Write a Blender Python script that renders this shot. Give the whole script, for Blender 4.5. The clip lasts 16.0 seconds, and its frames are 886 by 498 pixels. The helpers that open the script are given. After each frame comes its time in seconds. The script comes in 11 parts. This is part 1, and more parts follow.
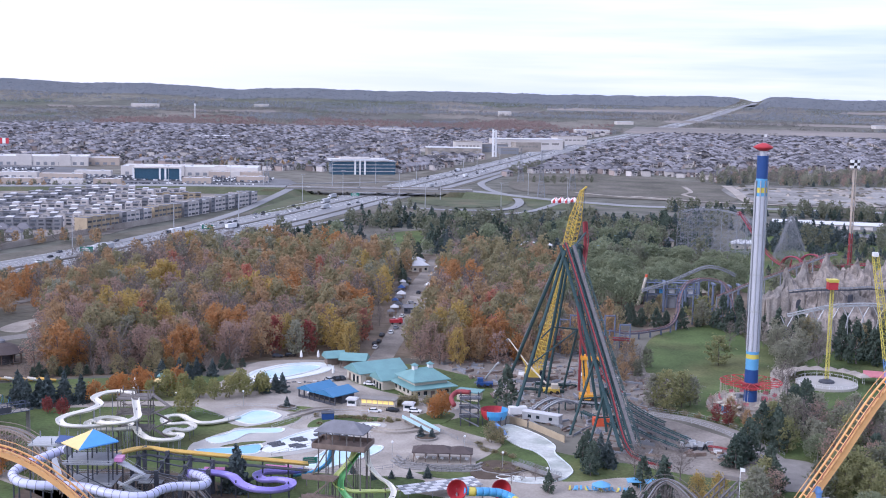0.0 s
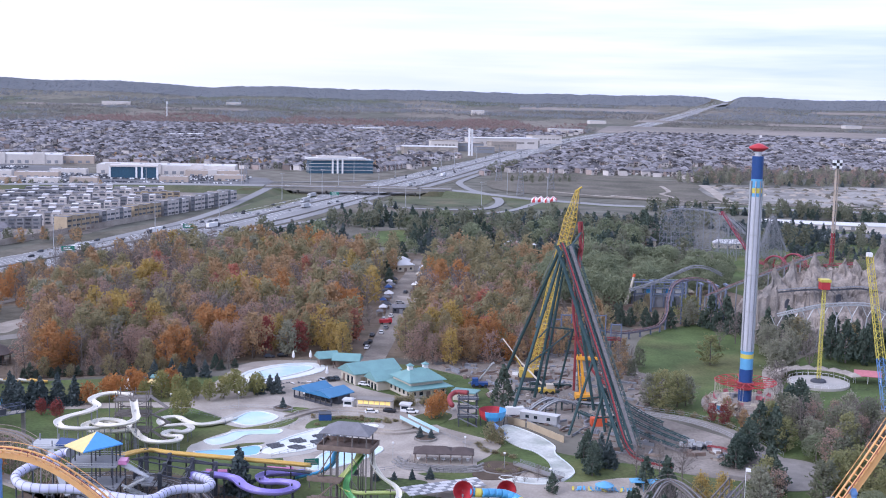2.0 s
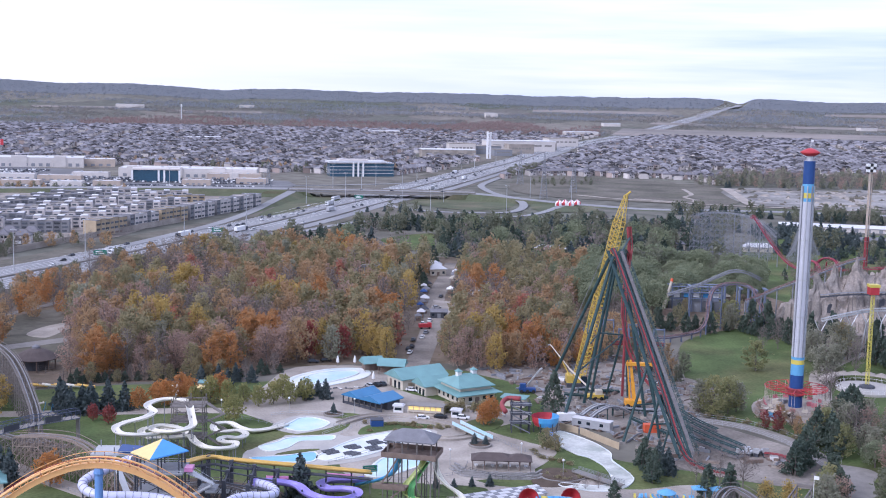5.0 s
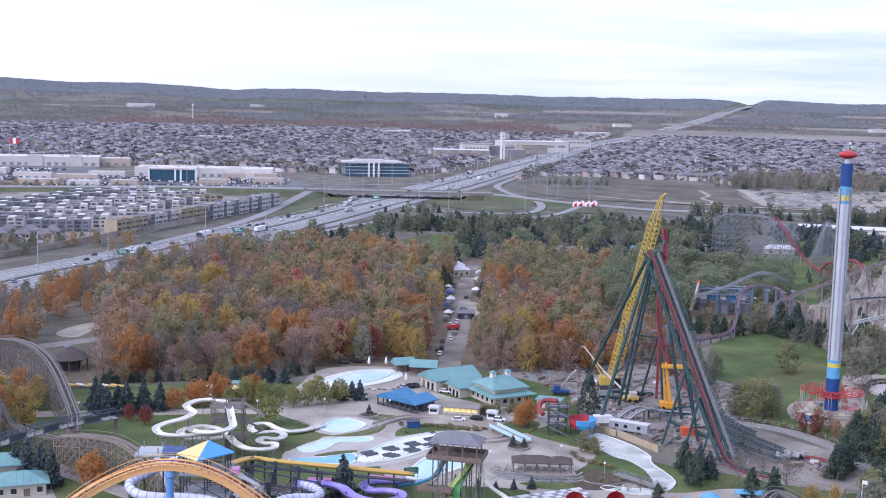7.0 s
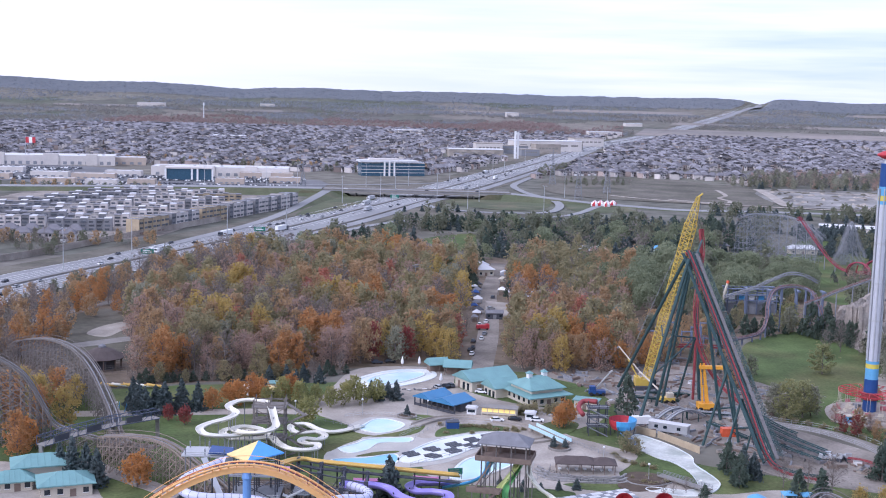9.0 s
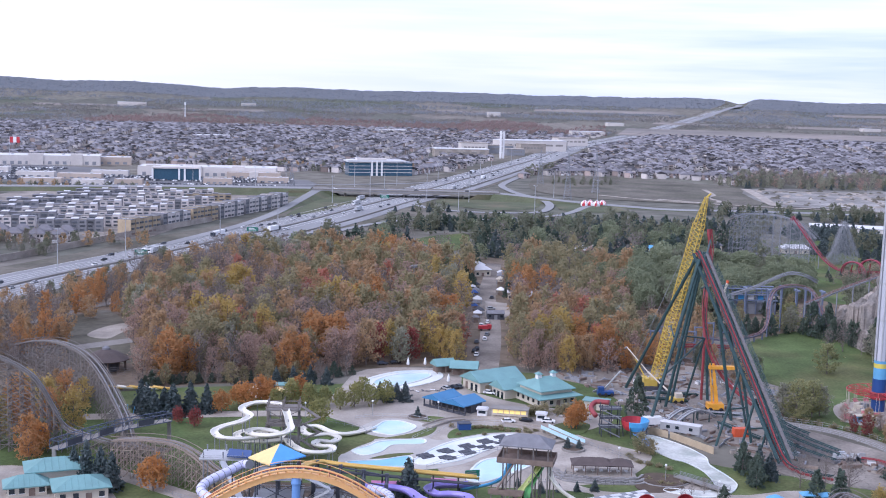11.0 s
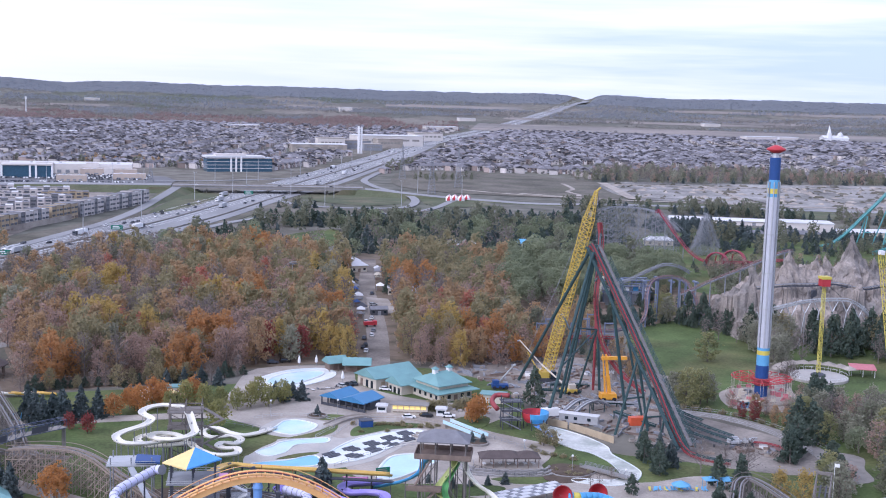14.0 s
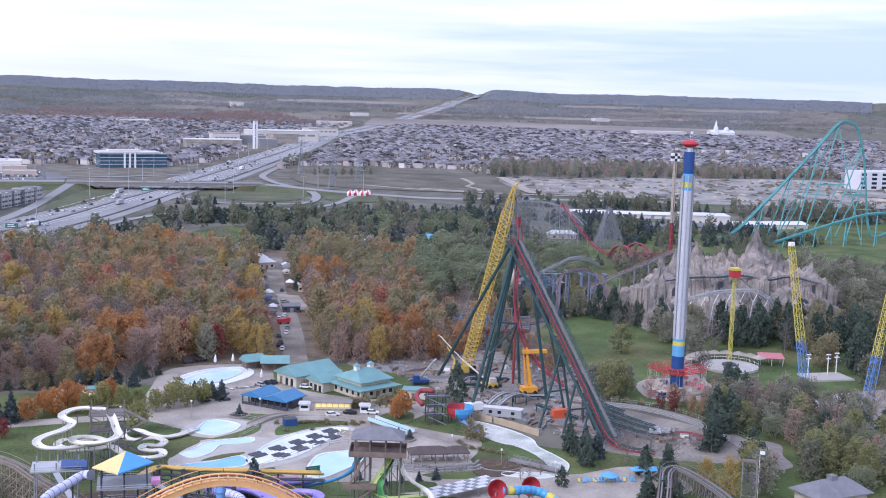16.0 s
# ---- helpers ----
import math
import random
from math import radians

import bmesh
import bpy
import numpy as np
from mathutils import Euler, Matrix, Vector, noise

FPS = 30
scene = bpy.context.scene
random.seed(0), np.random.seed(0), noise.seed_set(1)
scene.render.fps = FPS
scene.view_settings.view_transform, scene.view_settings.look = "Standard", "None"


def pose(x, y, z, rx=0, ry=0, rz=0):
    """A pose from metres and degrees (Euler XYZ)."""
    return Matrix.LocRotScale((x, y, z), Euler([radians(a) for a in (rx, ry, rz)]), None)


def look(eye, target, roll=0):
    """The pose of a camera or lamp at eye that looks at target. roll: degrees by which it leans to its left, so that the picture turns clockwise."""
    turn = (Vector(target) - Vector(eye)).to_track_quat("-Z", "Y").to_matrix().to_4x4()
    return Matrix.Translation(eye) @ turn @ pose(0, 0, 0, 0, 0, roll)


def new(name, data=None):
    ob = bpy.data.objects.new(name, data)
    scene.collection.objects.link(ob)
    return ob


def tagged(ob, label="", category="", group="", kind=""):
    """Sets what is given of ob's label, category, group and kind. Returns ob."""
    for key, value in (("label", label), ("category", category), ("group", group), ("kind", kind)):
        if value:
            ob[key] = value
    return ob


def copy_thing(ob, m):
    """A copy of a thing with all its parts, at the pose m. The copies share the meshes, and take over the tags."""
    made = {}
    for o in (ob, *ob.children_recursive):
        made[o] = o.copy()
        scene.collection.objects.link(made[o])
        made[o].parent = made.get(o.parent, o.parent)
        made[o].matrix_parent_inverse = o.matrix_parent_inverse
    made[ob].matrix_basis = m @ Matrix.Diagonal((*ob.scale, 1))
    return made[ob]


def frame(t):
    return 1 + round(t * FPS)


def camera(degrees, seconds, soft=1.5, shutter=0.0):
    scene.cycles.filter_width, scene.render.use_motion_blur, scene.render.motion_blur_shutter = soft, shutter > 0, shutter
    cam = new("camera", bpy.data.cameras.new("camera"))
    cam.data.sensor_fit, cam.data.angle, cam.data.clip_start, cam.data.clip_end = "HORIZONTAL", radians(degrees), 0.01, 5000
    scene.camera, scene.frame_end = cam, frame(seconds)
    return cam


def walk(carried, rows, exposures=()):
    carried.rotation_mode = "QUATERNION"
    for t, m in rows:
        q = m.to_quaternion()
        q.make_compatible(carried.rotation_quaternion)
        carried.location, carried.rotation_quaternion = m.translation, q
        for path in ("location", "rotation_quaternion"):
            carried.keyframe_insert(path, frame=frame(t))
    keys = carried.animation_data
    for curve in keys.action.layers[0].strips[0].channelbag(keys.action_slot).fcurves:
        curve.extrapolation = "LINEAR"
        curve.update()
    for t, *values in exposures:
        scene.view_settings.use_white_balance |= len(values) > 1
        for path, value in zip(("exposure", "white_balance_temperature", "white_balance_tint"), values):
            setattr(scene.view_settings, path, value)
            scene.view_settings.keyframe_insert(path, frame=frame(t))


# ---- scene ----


def eye(x, y, z, yaw, pitch, lean):
    """A camera pose from its place and its yaw to the left, pitch up and lean, in degrees."""
    a, b = radians(yaw), radians(pitch)
    ahead = Vector((-math.sin(a) * math.cos(b), math.cos(a) * math.cos(b), math.sin(b)))
    here = Vector((x, y, z))
    return look(here, here + ahead * 100, lean)


cam = camera(40.194, 16.0, soft=1.03)
walk(cam, [
    (0, eye(0.33, -0.54, 107.06, -0.656, -7.365, 1.120)),
    (0.5, eye(-1.81, 0.01, 106.95, -1.732, -7.394, 1.174)),
    (1, eye(-4.07, -0.02, 107.03, -2.207, -7.397, 1.263)),
    (1.5, eye(-6.33, 0.29, 107.12, -2.165, -7.406, 1.272)),
    (2, eye(-8.68, 0.66, 107.23, -2.076, -7.397, 1.315)),
    (2.5, eye(-10.98, 0.97, 107.26, -2.003, -7.379, 1.282)),
    (3, eye(-13.34, 1.49, 107.27, -1.954, -7.365, 1.307)),
    (3.5, eye(-15.62, 1.84, 107.33, -1.885, -7.331, 1.285)),
    (4, eye(-18.05, 2.14, 107.51, -1.825, -7.316, 1.241)),
    (4.5, eye(-20.40, 2.41, 107.64, -1.740, -7.305, 1.238)),
    (5, eye(-22.71, 2.66, 107.73, -1.640, -7.298, 1.267)),
    (5.5, eye(-25.04, 2.93, 107.78, -1.537, -7.293, 1.317)),
    (6, eye(-27.42, 3.23, 107.79, -1.441, -7.292, 1.375)),
    (6.5, eye(-29.91, 3.57, 107.79, -1.361, -7.295, 1.422)),
    (7, eye(-32.54, 3.99, 107.77, -1.308, -7.301, 1.437)),
    (7.5, eye(-35.11, 4.33, 107.78, -1.230, -7.315, 1.489)),
    (8, eye(-37.93, 4.35, 107.83, -1.163, -7.323, 1.486)),
    (8.5, eye(-40.62, 4.55, 107.87, -1.097, -7.339, 1.459)),
    (9, eye(-43.04, 5.07, 107.70, -0.981, -7.348, 1.466)),
    (9.5, eye(-45.56, 5.57, 107.62, -0.976, -7.352, 1.465)),
    (10, eye(-48.16, 6.05, 107.61, -1.117, -7.353, 1.466)),
    (10.5, eye(-50.82, 6.54, 107.61, -1.442, -7.350, 1.476)),
    (11, eye(-53.52, 7.05, 107.61, -1.986, -7.345, 1.498)),
    (11.5, eye(-56.23, 7.60, 107.56, -2.786, -7.339, 1.532)),
    (12, eye(-58.94, 8.19, 107.43, -3.880, -7.333, 1.572)),
    (12.5, eye(-61.93, 8.27, 107.45, -5.251, -7.322, 1.619)),
    (13, eye(-64.65, 8.48, 107.45, -6.611, -7.334, 1.648)),
    (13.5, eye(-67.27, 9.24, 107.39, -7.923, -7.374, 1.683)),
    (14, eye(-69.69, 10.17, 107.16, -9.203, -7.378, 1.688)),
    (14.5, eye(-72.11, 11.00, 107.04, -10.482, -7.413, 1.733)),
    (15, eye(-74.62, 11.83, 106.98, -11.813, -7.430, 1.755)),
    (15.5, eye(-77.05, 12.72, 106.93, -13.123, -7.450, 1.778)),
    (16, eye(-79.52, 13.63, 106.87, -14.398, -7.466, 1.787)),
], exposures=[(0.0, 0.53, 5340, 24), (16.0, 0.53, 5340, 24)])

# ---- sky and light ----
world = bpy.data.worlds.new("overcast_sky")
scene.world = world
world.use_nodes = True
wn, wl = world.node_tree.nodes, world.node_tree.links
wn.clear()
sky = wn.new("ShaderNodeTexSky")
sky.sky_type, sky.sun_disc = "NISHITA", False
sky.sun_elevation, sky.sun_rotation = radians(38), radians(-110)
clear_bg = wn.new("ShaderNodeBackground")
clear_bg.inputs["Strength"].default_value = 0.10
wl.new(sky.outputs[0], clear_bg.inputs["Color"])
tc = wn.new("ShaderNodeTexCoord")
sep = wn.new("ShaderNodeSeparateXYZ")
wl.new(tc.outputs["Generated"], sep.inputs[0])
# long flat cloud layers: the direction is stretched along the horizon
mapg = wn.new("ShaderNodeMapping")
mapg.inputs["Scale"].default_value = (2.2, 2.2, 34.0)
mapg.inputs["Location"].default_value = (0.3, 0.1, 0.35)
wl.new(tc.outputs["Generated"], mapg.inputs[0])
cn = wn.new("ShaderNodeTexNoise")
cn.inputs["Scale"].default_value, cn.inputs["Detail"].default_value = 1.0, 5.0
cn.inputs["Roughness"].default_value = 0.55
wl.new(mapg.outputs[0], cn.inputs["Vector"])
cr = wn.new("ShaderNodeValToRGB")
cr.color_ramp.elements[0].position, cr.color_ramp.elements[0].color = 0.40, (0.51, 0.585, 0.74, 1)
cr.color_ramp.elements[1].position, cr.color_ramp.elements[1].color = 0.62, (0.80, 0.79, 0.79, 1)
wl.new(cn.outputs["Fac"], cr.inputs[0])
# brighter cloud towards the hidden low sun in the west
west = wn.new("ShaderNodeMapRange")
west.inputs["From Min"].default_value, west.inputs["From Max"].default_value = 0.30, -0.28
west.inputs["To Min"].default_value, west.inputs["To Max"].default_value = 0.0, 0.9
wl.new(sep.outputs["X"], west.inputs["Value"])
glow = wn.new("ShaderNodeMix")
glow.data_type = "RGBA"
glow.inputs[7].default_value = (0.86, 0.82, 0.79, 1)
wl.new(west.outputs[0], glow.inputs[0])
wl.new(cr.outputs[0], glow.inputs[6])
cloud_bg = wn.new("ShaderNodeBackground")
cloud_bg.inputs["Strength"].default_value = 1.0
wl.new(glow.outputs[2], cloud_bg.inputs["Color"])
both = wn.new("ShaderNodeMixShader")
both.inputs[0].default_value = 0.88
wl.new(clear_bg.outputs[0], both.inputs[1])
wl.new(cloud_bg.outputs[0], both.inputs[2])
wo = wn.new("ShaderNodeOutputWorld")
wl.new(both.outputs[0], wo.inputs[0])

sun_data = bpy.data.lights.new("veiled_sun", "SUN")
sun_data.energy, sun_data.angle, sun_data.color = 1.5, radians(30), (1.0, 0.96, 0.90)
sun = new("veiled_sun", sun_data)
sun.matrix_world = look((-820, -640, 700), (0, 0, 0))

# ---- materials ----
def mat(name, col, rough=0.8, metal=0.0, var=0.18, scale=0.6, fine=6.0, bump=0.0, island=0.0, each=0.0, spec=0.3, dirt=None, dirt_amt=0.0):
    """A surface with a coarse and a fine variation of tone, at the sizes given (per metre). island and each: how
    far separate pieces and separate objects differ in tone. dirt: a second colour in blotches."""
    m = bpy.data.materials.new(name)
    m.use_nodes = True
    n, l = m.node_tree.nodes, m.node_tree.links
    b = n["Principled BSDF"]
    b.inputs["Roughness"].default_value = rough
    b.inputs["Metallic"].default_value = metal
    b.inputs["Specular IOR Level"].default_value = spec
    co = n.new("ShaderNodeTexCoord")
    a = n.new("ShaderNodeTexNoise")
    a.inputs["Scale"].default_value, a.inputs["Detail"].default_value = scale, 3
    f = n.new("ShaderNodeTexNoise")
    f.inputs["Scale"].default_value, f.inputs["Detail"].default_value = fine, 2
    l.new(co.outputs["Object"], a.inputs["Vector"])
    l.new(co.outputs["Object"], f.inputs["Vector"])
    add = n.new("ShaderNodeMath")
    add.operation = "MULTIPLY_ADD"
    l.new(f.outputs["Fac"], add.inputs[0])
    add.inputs[1].default_value = 0.6
    l.new(a.outputs["Fac"], add.inputs[2])
    tone = n.new("ShaderNodeMapRange")
    tone.inputs["From Min"].default_value, tone.inputs["From Max"].default_value = 0.45, 1.15
    tone.inputs["To Min"].default_value, tone.inputs["To Max"].default_value = 1 - var, 1 + var
    l.new(add.outputs[0], tone.inputs["Value"])
    value = tone.outputs[0]
    for amount, node, socket in ((island, "ShaderNodeNewGeometry", "Random Per Island"), (each, "ShaderNodeObjectInfo", "Random")):
        if amount:
            g = n.new(node)
            r = n.new("ShaderNodeMapRange")
            r.inputs["To Min"].default_value, r.inputs["To Max"].default_value = 1 - amount, 1 + amount
            l.new(g.outputs[socket], r.inputs["Value"])
            mu = n.new("ShaderNodeMath")
            mu.operation = "MULTIPLY"
            l.new(value, mu.inputs[0])
            l.new(r.outputs[0], mu.inputs[1])
            value = mu.outputs[0]
    base = n.new("ShaderNodeRGB")
    base.outputs[0].default_value = (*col, 1)
    colour = base.outputs[0]
    if dirt:
        d = n.new("ShaderNodeTexNoise")
        d.inputs["Scale"].default_value, d.inputs["Detail"].default_value = scale * 0.45, 5
        l.new(co.outputs["Object"], d.inputs["Vector"])
        ramp = n.new("ShaderNodeMapRange")
        ramp.inputs["From Min"].default_value, ramp.inputs["From Max"].default_value = 0.45, 0.65
        ramp.inputs["To Max"].default_value = dirt_amt
        l.new(d.outputs["Fac"], ramp.inputs["Value"])
        mx = n.new("ShaderNodeMix")
        mx.data_type = "RGBA"
        l.new(ramp.outputs[0], mx.inputs[0])
        l.new(colour, mx.inputs[6])
        mx.inputs[7].default_value = (*dirt, 1)
        colour = mx.outputs[2]
    sc = n.new("ShaderNodeVectorMath")
    sc.operation = "SCALE"
    l.new(colour, sc.inputs[0])
    l.new(value, sc.inputs["Scale"])
    l.new(sc.outputs[0], b.inputs["Base Color"])
    if bump:
        bp = n.new("ShaderNodeBump")
        bp.inputs["Strength"].default_value, bp.inputs["Distance"].default_value = bump, 0.08
        l.new(f.outputs["Fac"], bp.inputs["Height"])
        l.new(bp.outputs[0], b.inputs["Normal"])
    return m


def foliage(name, cols, through_light=0.42):
    """Thin leaves that let light through: the tone goes from tree to tree and from leaf clump to leaf clump
    along a row of colours."""
    m = bpy.data.materials.new(name)
    m.use_nodes = True
    n, l = m.node_tree.nodes, m.node_tree.links
    n.remove(n["Principled BSDF"])
    isl, obj = n.new("ShaderNodeNewGeometry"), n.new("ShaderNodeTexNoise")
    obj.inputs["Scale"].default_value, obj.inputs["Detail"].default_value = 0.11, 1
    l.new(isl.outputs["Position"], obj.inputs["Vector"])
    wide = n.new("ShaderNodeMapRange")
    wide.inputs["From Min"].default_value, wide.inputs["From Max"].default_value = 0.28, 0.72
    l.new(obj.outputs["Fac"], wide.inputs["Value"])
    mu = n.new("ShaderNodeMath")
    mu.operation = "MULTIPLY_ADD"
    l.new(isl.outputs["Random Per Island"], mu.inputs[0])
    mu.inputs[1].default_value = 0.4
    ob2 = n.new("ShaderNodeMath")
    ob2.operation = "MULTIPLY"
    l.new(wide.outputs[0], ob2.inputs[0])
    ob2.inputs[1].default_value = 0.6
    l.new(ob2.outputs[0], mu.inputs[2])
    r = n.new("ShaderNodeValToRGB")
    r.color_ramp.elements[0].color = (*cols[0], 1)
    r.color_ramp.elements[1].color = (*cols[-1], 1)
    for k, c in enumerate(cols[1:-1], 1):
        e = r.color_ramp.elements.new(k / (len(cols) - 1))
        e.color = (*c, 1)
    l.new(mu.outputs[0], r.inputs[0])
    dif, tra, mix = n.new("ShaderNodeBsdfDiffuse"), n.new("ShaderNodeBsdfTranslucent"), n.new("ShaderNodeMixShader")
    mix.inputs[0].default_value = through_light
    l.new(r.outputs[0], dif.inputs["Color"])
    l.new(r.outputs[0], tra.inputs["Color"])
    l.new(dif.outputs[0], mix.inputs[1])
    l.new(tra.outputs[0], mix.inputs[2])
    l.new(mix.outputs[0], n["Material Output"].inputs["Surface"])
    return m


CONCRETE = mat("pale_concrete", (0.375, 0.336, 0.29), 0.9, var=0.3, scale=0.12, fine=1.5, dirt=(0.25, 0.222, 0.19), dirt_amt=0.75)
CONC_DARK = mat("weathered_concrete", (0.255, 0.238, 0.217), 0.9, var=0.22, scale=0.3, fine=3)
ASPHALT = mat("worn_asphalt", (0.15, 0.15, 0.155), 0.9, var=0.2, scale=0.05, fine=0.7, dirt=(0.2, 0.2, 0.2), dirt_amt=0.6)
HIGHWAY = mat("pale_highway_asphalt", (0.28, 0.28, 0.28), 0.85, var=0.12, scale=0.02, fine=0.3, dirt=(0.2, 0.2, 0.205), dirt_amt=0.6)
PAINT_LINE = mat("road_marking_paint", (0.75, 0.75, 0.73), 0.7, var=0.1)
LAWN = mat("autumn_lawn", (0.083, 0.118, 0.038), 0.95, var=0.6, scale=0.06, fine=0.9, dirt=(0.15, 0.135, 0.06), dirt_amt=0.6)
DIRT = mat("bare_building_soil", (0.27, 0.24, 0.208), 0.95, var=0.45, scale=0.07, fine=0.9, bump=0.5, dirt=(0.165, 0.145, 0.125), dirt_amt=0.9)
FIELD = mat("dry_field", (0.14, 0.128, 0.102), 0.95, var=0.5, scale=0.03, fine=0.3, dirt=(0.095, 0.09, 0.065), dirt_amt=0.95)
PALE_EARTH = mat("pale_graded_earth", (0.28, 0.268, 0.25), 0.95, var=0.6, scale=0.03, fine=0.3, dirt=(0.175, 0.168, 0.15), dirt_amt=1.0)
FARM = mat("harvested_farm_field", (0.25, 0.22, 0.195), 0.95, var=0.35, scale=0.006, fine=0.05, dirt=(0.19, 0.18, 0.165), dirt_amt=0.85)
RIVER = mat("stained_white_channel", (0.56, 0.57, 0.53), 0.6, var=0.3, scale=0.2, fine=1.2, dirt=(0.33, 0.36, 0.32), dirt_amt=0.95)
MULCH = mat("dark_mulch_bed", (0.10, 0.075, 0.055), 0.95, var=0.3, scale=0.5, fine=4)
LITTER = mat("leaf_litter", (0.19, 0.148, 0.11), 0.95, var=0.35, scale=0.2, fine=2.5, dirt=(0.1, 0.085, 0.05), dirt_amt=0.7)
WHITE_GRP = mat("white_fibreglass", (0.74, 0.71, 0.62), 0.35, var=0.06, scale=0.4, fine=3, spec=0.5)
WHITE = mat("white_paint", (0.78, 0.78, 0.77), 0.5, var=0.08)
POOL_WHITE = mat("white_pool_floor", (0.72, 0.74, 0.72), 0.5, var=0.08, scale=0.2, fine=2, dirt=(0.5, 0.6, 0.63), dirt_amt=0.6)
POOL_BLUE = mat("pale_blue_pool_floor", (0.48, 0.67, 0.73), 0.4, var=0.1, scale=0.15, fine=2, dirt=(0.68, 0.76, 0.77), dirt_amt=0.85)
POOL_DEEP = mat("blue_pool_floor", (0.20, 0.48, 0.68), 0.3, var=0.12, scale=0.15, fine=2)
TEAL_ROOF = mat("teal_metal_roof", (0.18, 0.33, 0.325), 0.5, var=0.14, scale=0.25, fine=3)
BLUE_ROOF = mat("blue_metal_roof", (0.065, 0.205, 0.38), 0.45, var=0.1, scale=0.3, fine=3)
YELLOW_ROOF = mat("pale_yellow_panel", (0.80, 0.62, 0.27), 0.5, var=0.08)
SKY_BLUE = mat("sky_blue_panel", (0.13, 0.38, 0.78), 0.45, var=0.08)
GREY_ROOF = mat("grey_shingle_roof", (0.20, 0.20, 0.215), 0.85, var=0.2, scale=0.5, fine=5)
BROWN_ROOF = mat("dark_brown_shingle_roof", (0.10, 0.08, 0.075), 0.85, var=0.2, scale=0.5, fine=5)
CREAM = mat("cream_siding", (0.55, 0.50, 0.41), 0.8, var=0.08, scale=0.4, fine=4)
WOOD = mat("weathered_wood", (0.27, 0.22, 0.18), 0.85, var=0.25, scale=0.8, fine=7, island=0.2)
WOOD_GREY = mat("grey_weathered_timber", (0.18, 0.163, 0.15), 0.9, var=0.2, scale=0.6, fine=5, island=0.25)
BROWN_WOOD = mat("brown_stained_wood", (0.20, 0.152, 0.125), 0.8, var=0.25, scale=0.8, fine=7)
STEEL_GREY = mat("grey_painted_steel", (0.25, 0.26, 0.28), 0.6, var=0.12)
STEEL_DARK = mat("dark_steel", (0.07, 0.075, 0.09), 0.55, var=0.2)
STEEL_LIGHT = mat("galvanised_steel", (0.48, 0.49, 0.50), 0.45, metal=0.4, var=0.12)
DARK_TEAL = mat("dark_teal_paint", (0.038, 0.075, 0.077), 0.55, var=0.2)
GRATING = mat("dull_steel_grating", (0.17, 0.16, 0.16), 0.7, var=0.3, scale=1.2, fine=9)
TEAL = mat("turquoise_paint", (0.12, 0.34, 0.345), 0.45, var=0.1)
SIGN_GREEN = mat("road_sign_green", (0.02, 0.16, 0.11), 0.45, var=0.1)
RED = mat("red_paint", (0.47, 0.05, 0.06), 0.45, var=0.1)
DULL_RED = mat("dull_red_paint", (0.27, 0.055, 0.06), 0.55, var=0.15)
ORANGE_RED = mat("orange_red_paint", (0.62, 0.12, 0.05), 0.5, var=0.1)
CRANE_YELLOW = mat("crane_yellow_paint", (0.62, 0.45, 0.09), 0.5, var=0.12)
YELLOW = mat("yellow_paint", (0.62, 0.52, 0.10), 0.45, var=0.08)
LIFT_ORANGE = mat("lift_orange_paint", (0.75, 0.36, 0.04), 0.5, var=0.12)
TRACK_ORANGE = mat("orange_track_paint", (0.78, 0.45, 0.18), 0.45, var=0.1, scale=0.3, fine=3)
COLUMN_BLUE = mat("mid_blue_column_paint", (0.17, 0.32, 0.62), 0.5, var=0.1, scale=0.3, fine=3)
NAVY = mat("navy_blue_paint", (0.03, 0.075, 0.23), 0.4, var=0.08)
LIGHT_BLUE = mat("light_blue_paint", (0.14, 0.37, 0.60), 0.4, var=0.08)
SHAFT = mat("silver_white_paint", (0.50, 0.51, 0.55), 0.4, var=0.08, scale=0.3, fine=2)
LILAC = mat("pale_lilac_fibreglass", (0.60, 0.60, 0.80), 0.3, var=0.06, spec=0.5)
PURPLE = mat("purple_fibreglass", (0.30, 0.25, 0.62), 0.3, var=0.08, spec=0.5)
SLIDE_YELLOW = mat("ochre_fibreglass", (0.68, 0.45, 0.12), 0.4, var=0.1)
SLIDE_BLUE = mat("blue_fibreglass", (0.10, 0.36, 0.66), 0.3, var=0.08, spec=0.5)
SLIDE_GREEN = mat("yellow_green_fibreglass", (0.56, 0.63, 0.22), 0.3, var=0.08, spec=0.5)
ROSE = mat("faded_rose_canvas", (0.52, 0.19, 0.21), 0.7, var=0.15)
PINK = mat("pink_fibreglass", (0.58, 0.24, 0.44), 0.35, var=0.08)
DUSTY_PINK = mat("dusty_pink_paint", (0.22, 0.135, 0.13), 0.55, var=0.15)
BLACK = mat("black_rubber", (0.03, 0.03, 0.033), 0.8, var=0.2)
GLASS_DARK = mat("dark_window_glass", (0.02, 0.03, 0.04), 0.12, var=0.1, spec=0.6)
TOWN_GLASS = mat("grey_house_glass", (0.085, 0.095, 0.11), 0.3, var=0.2, each=0.4, spec=0.5)
GLASS_BLUE = mat("blue_office_glass", (0.045, 0.10, 0.15), 0.15, var=0.15, spec=0.6, island=0.25)
ROCK = mat("artificial_rock", (0.31, 0.272, 0.24), 0.95, var=0.5, scale=0.16, fine=1.3, bump=1.0, dirt=(0.17, 0.16, 0.15), dirt_amt=0.85)
STONE = mat("grey_stone_wall", (0.28, 0.27, 0.26), 0.9, var=0.25, scale=0.8, fine=5, island=0.2)
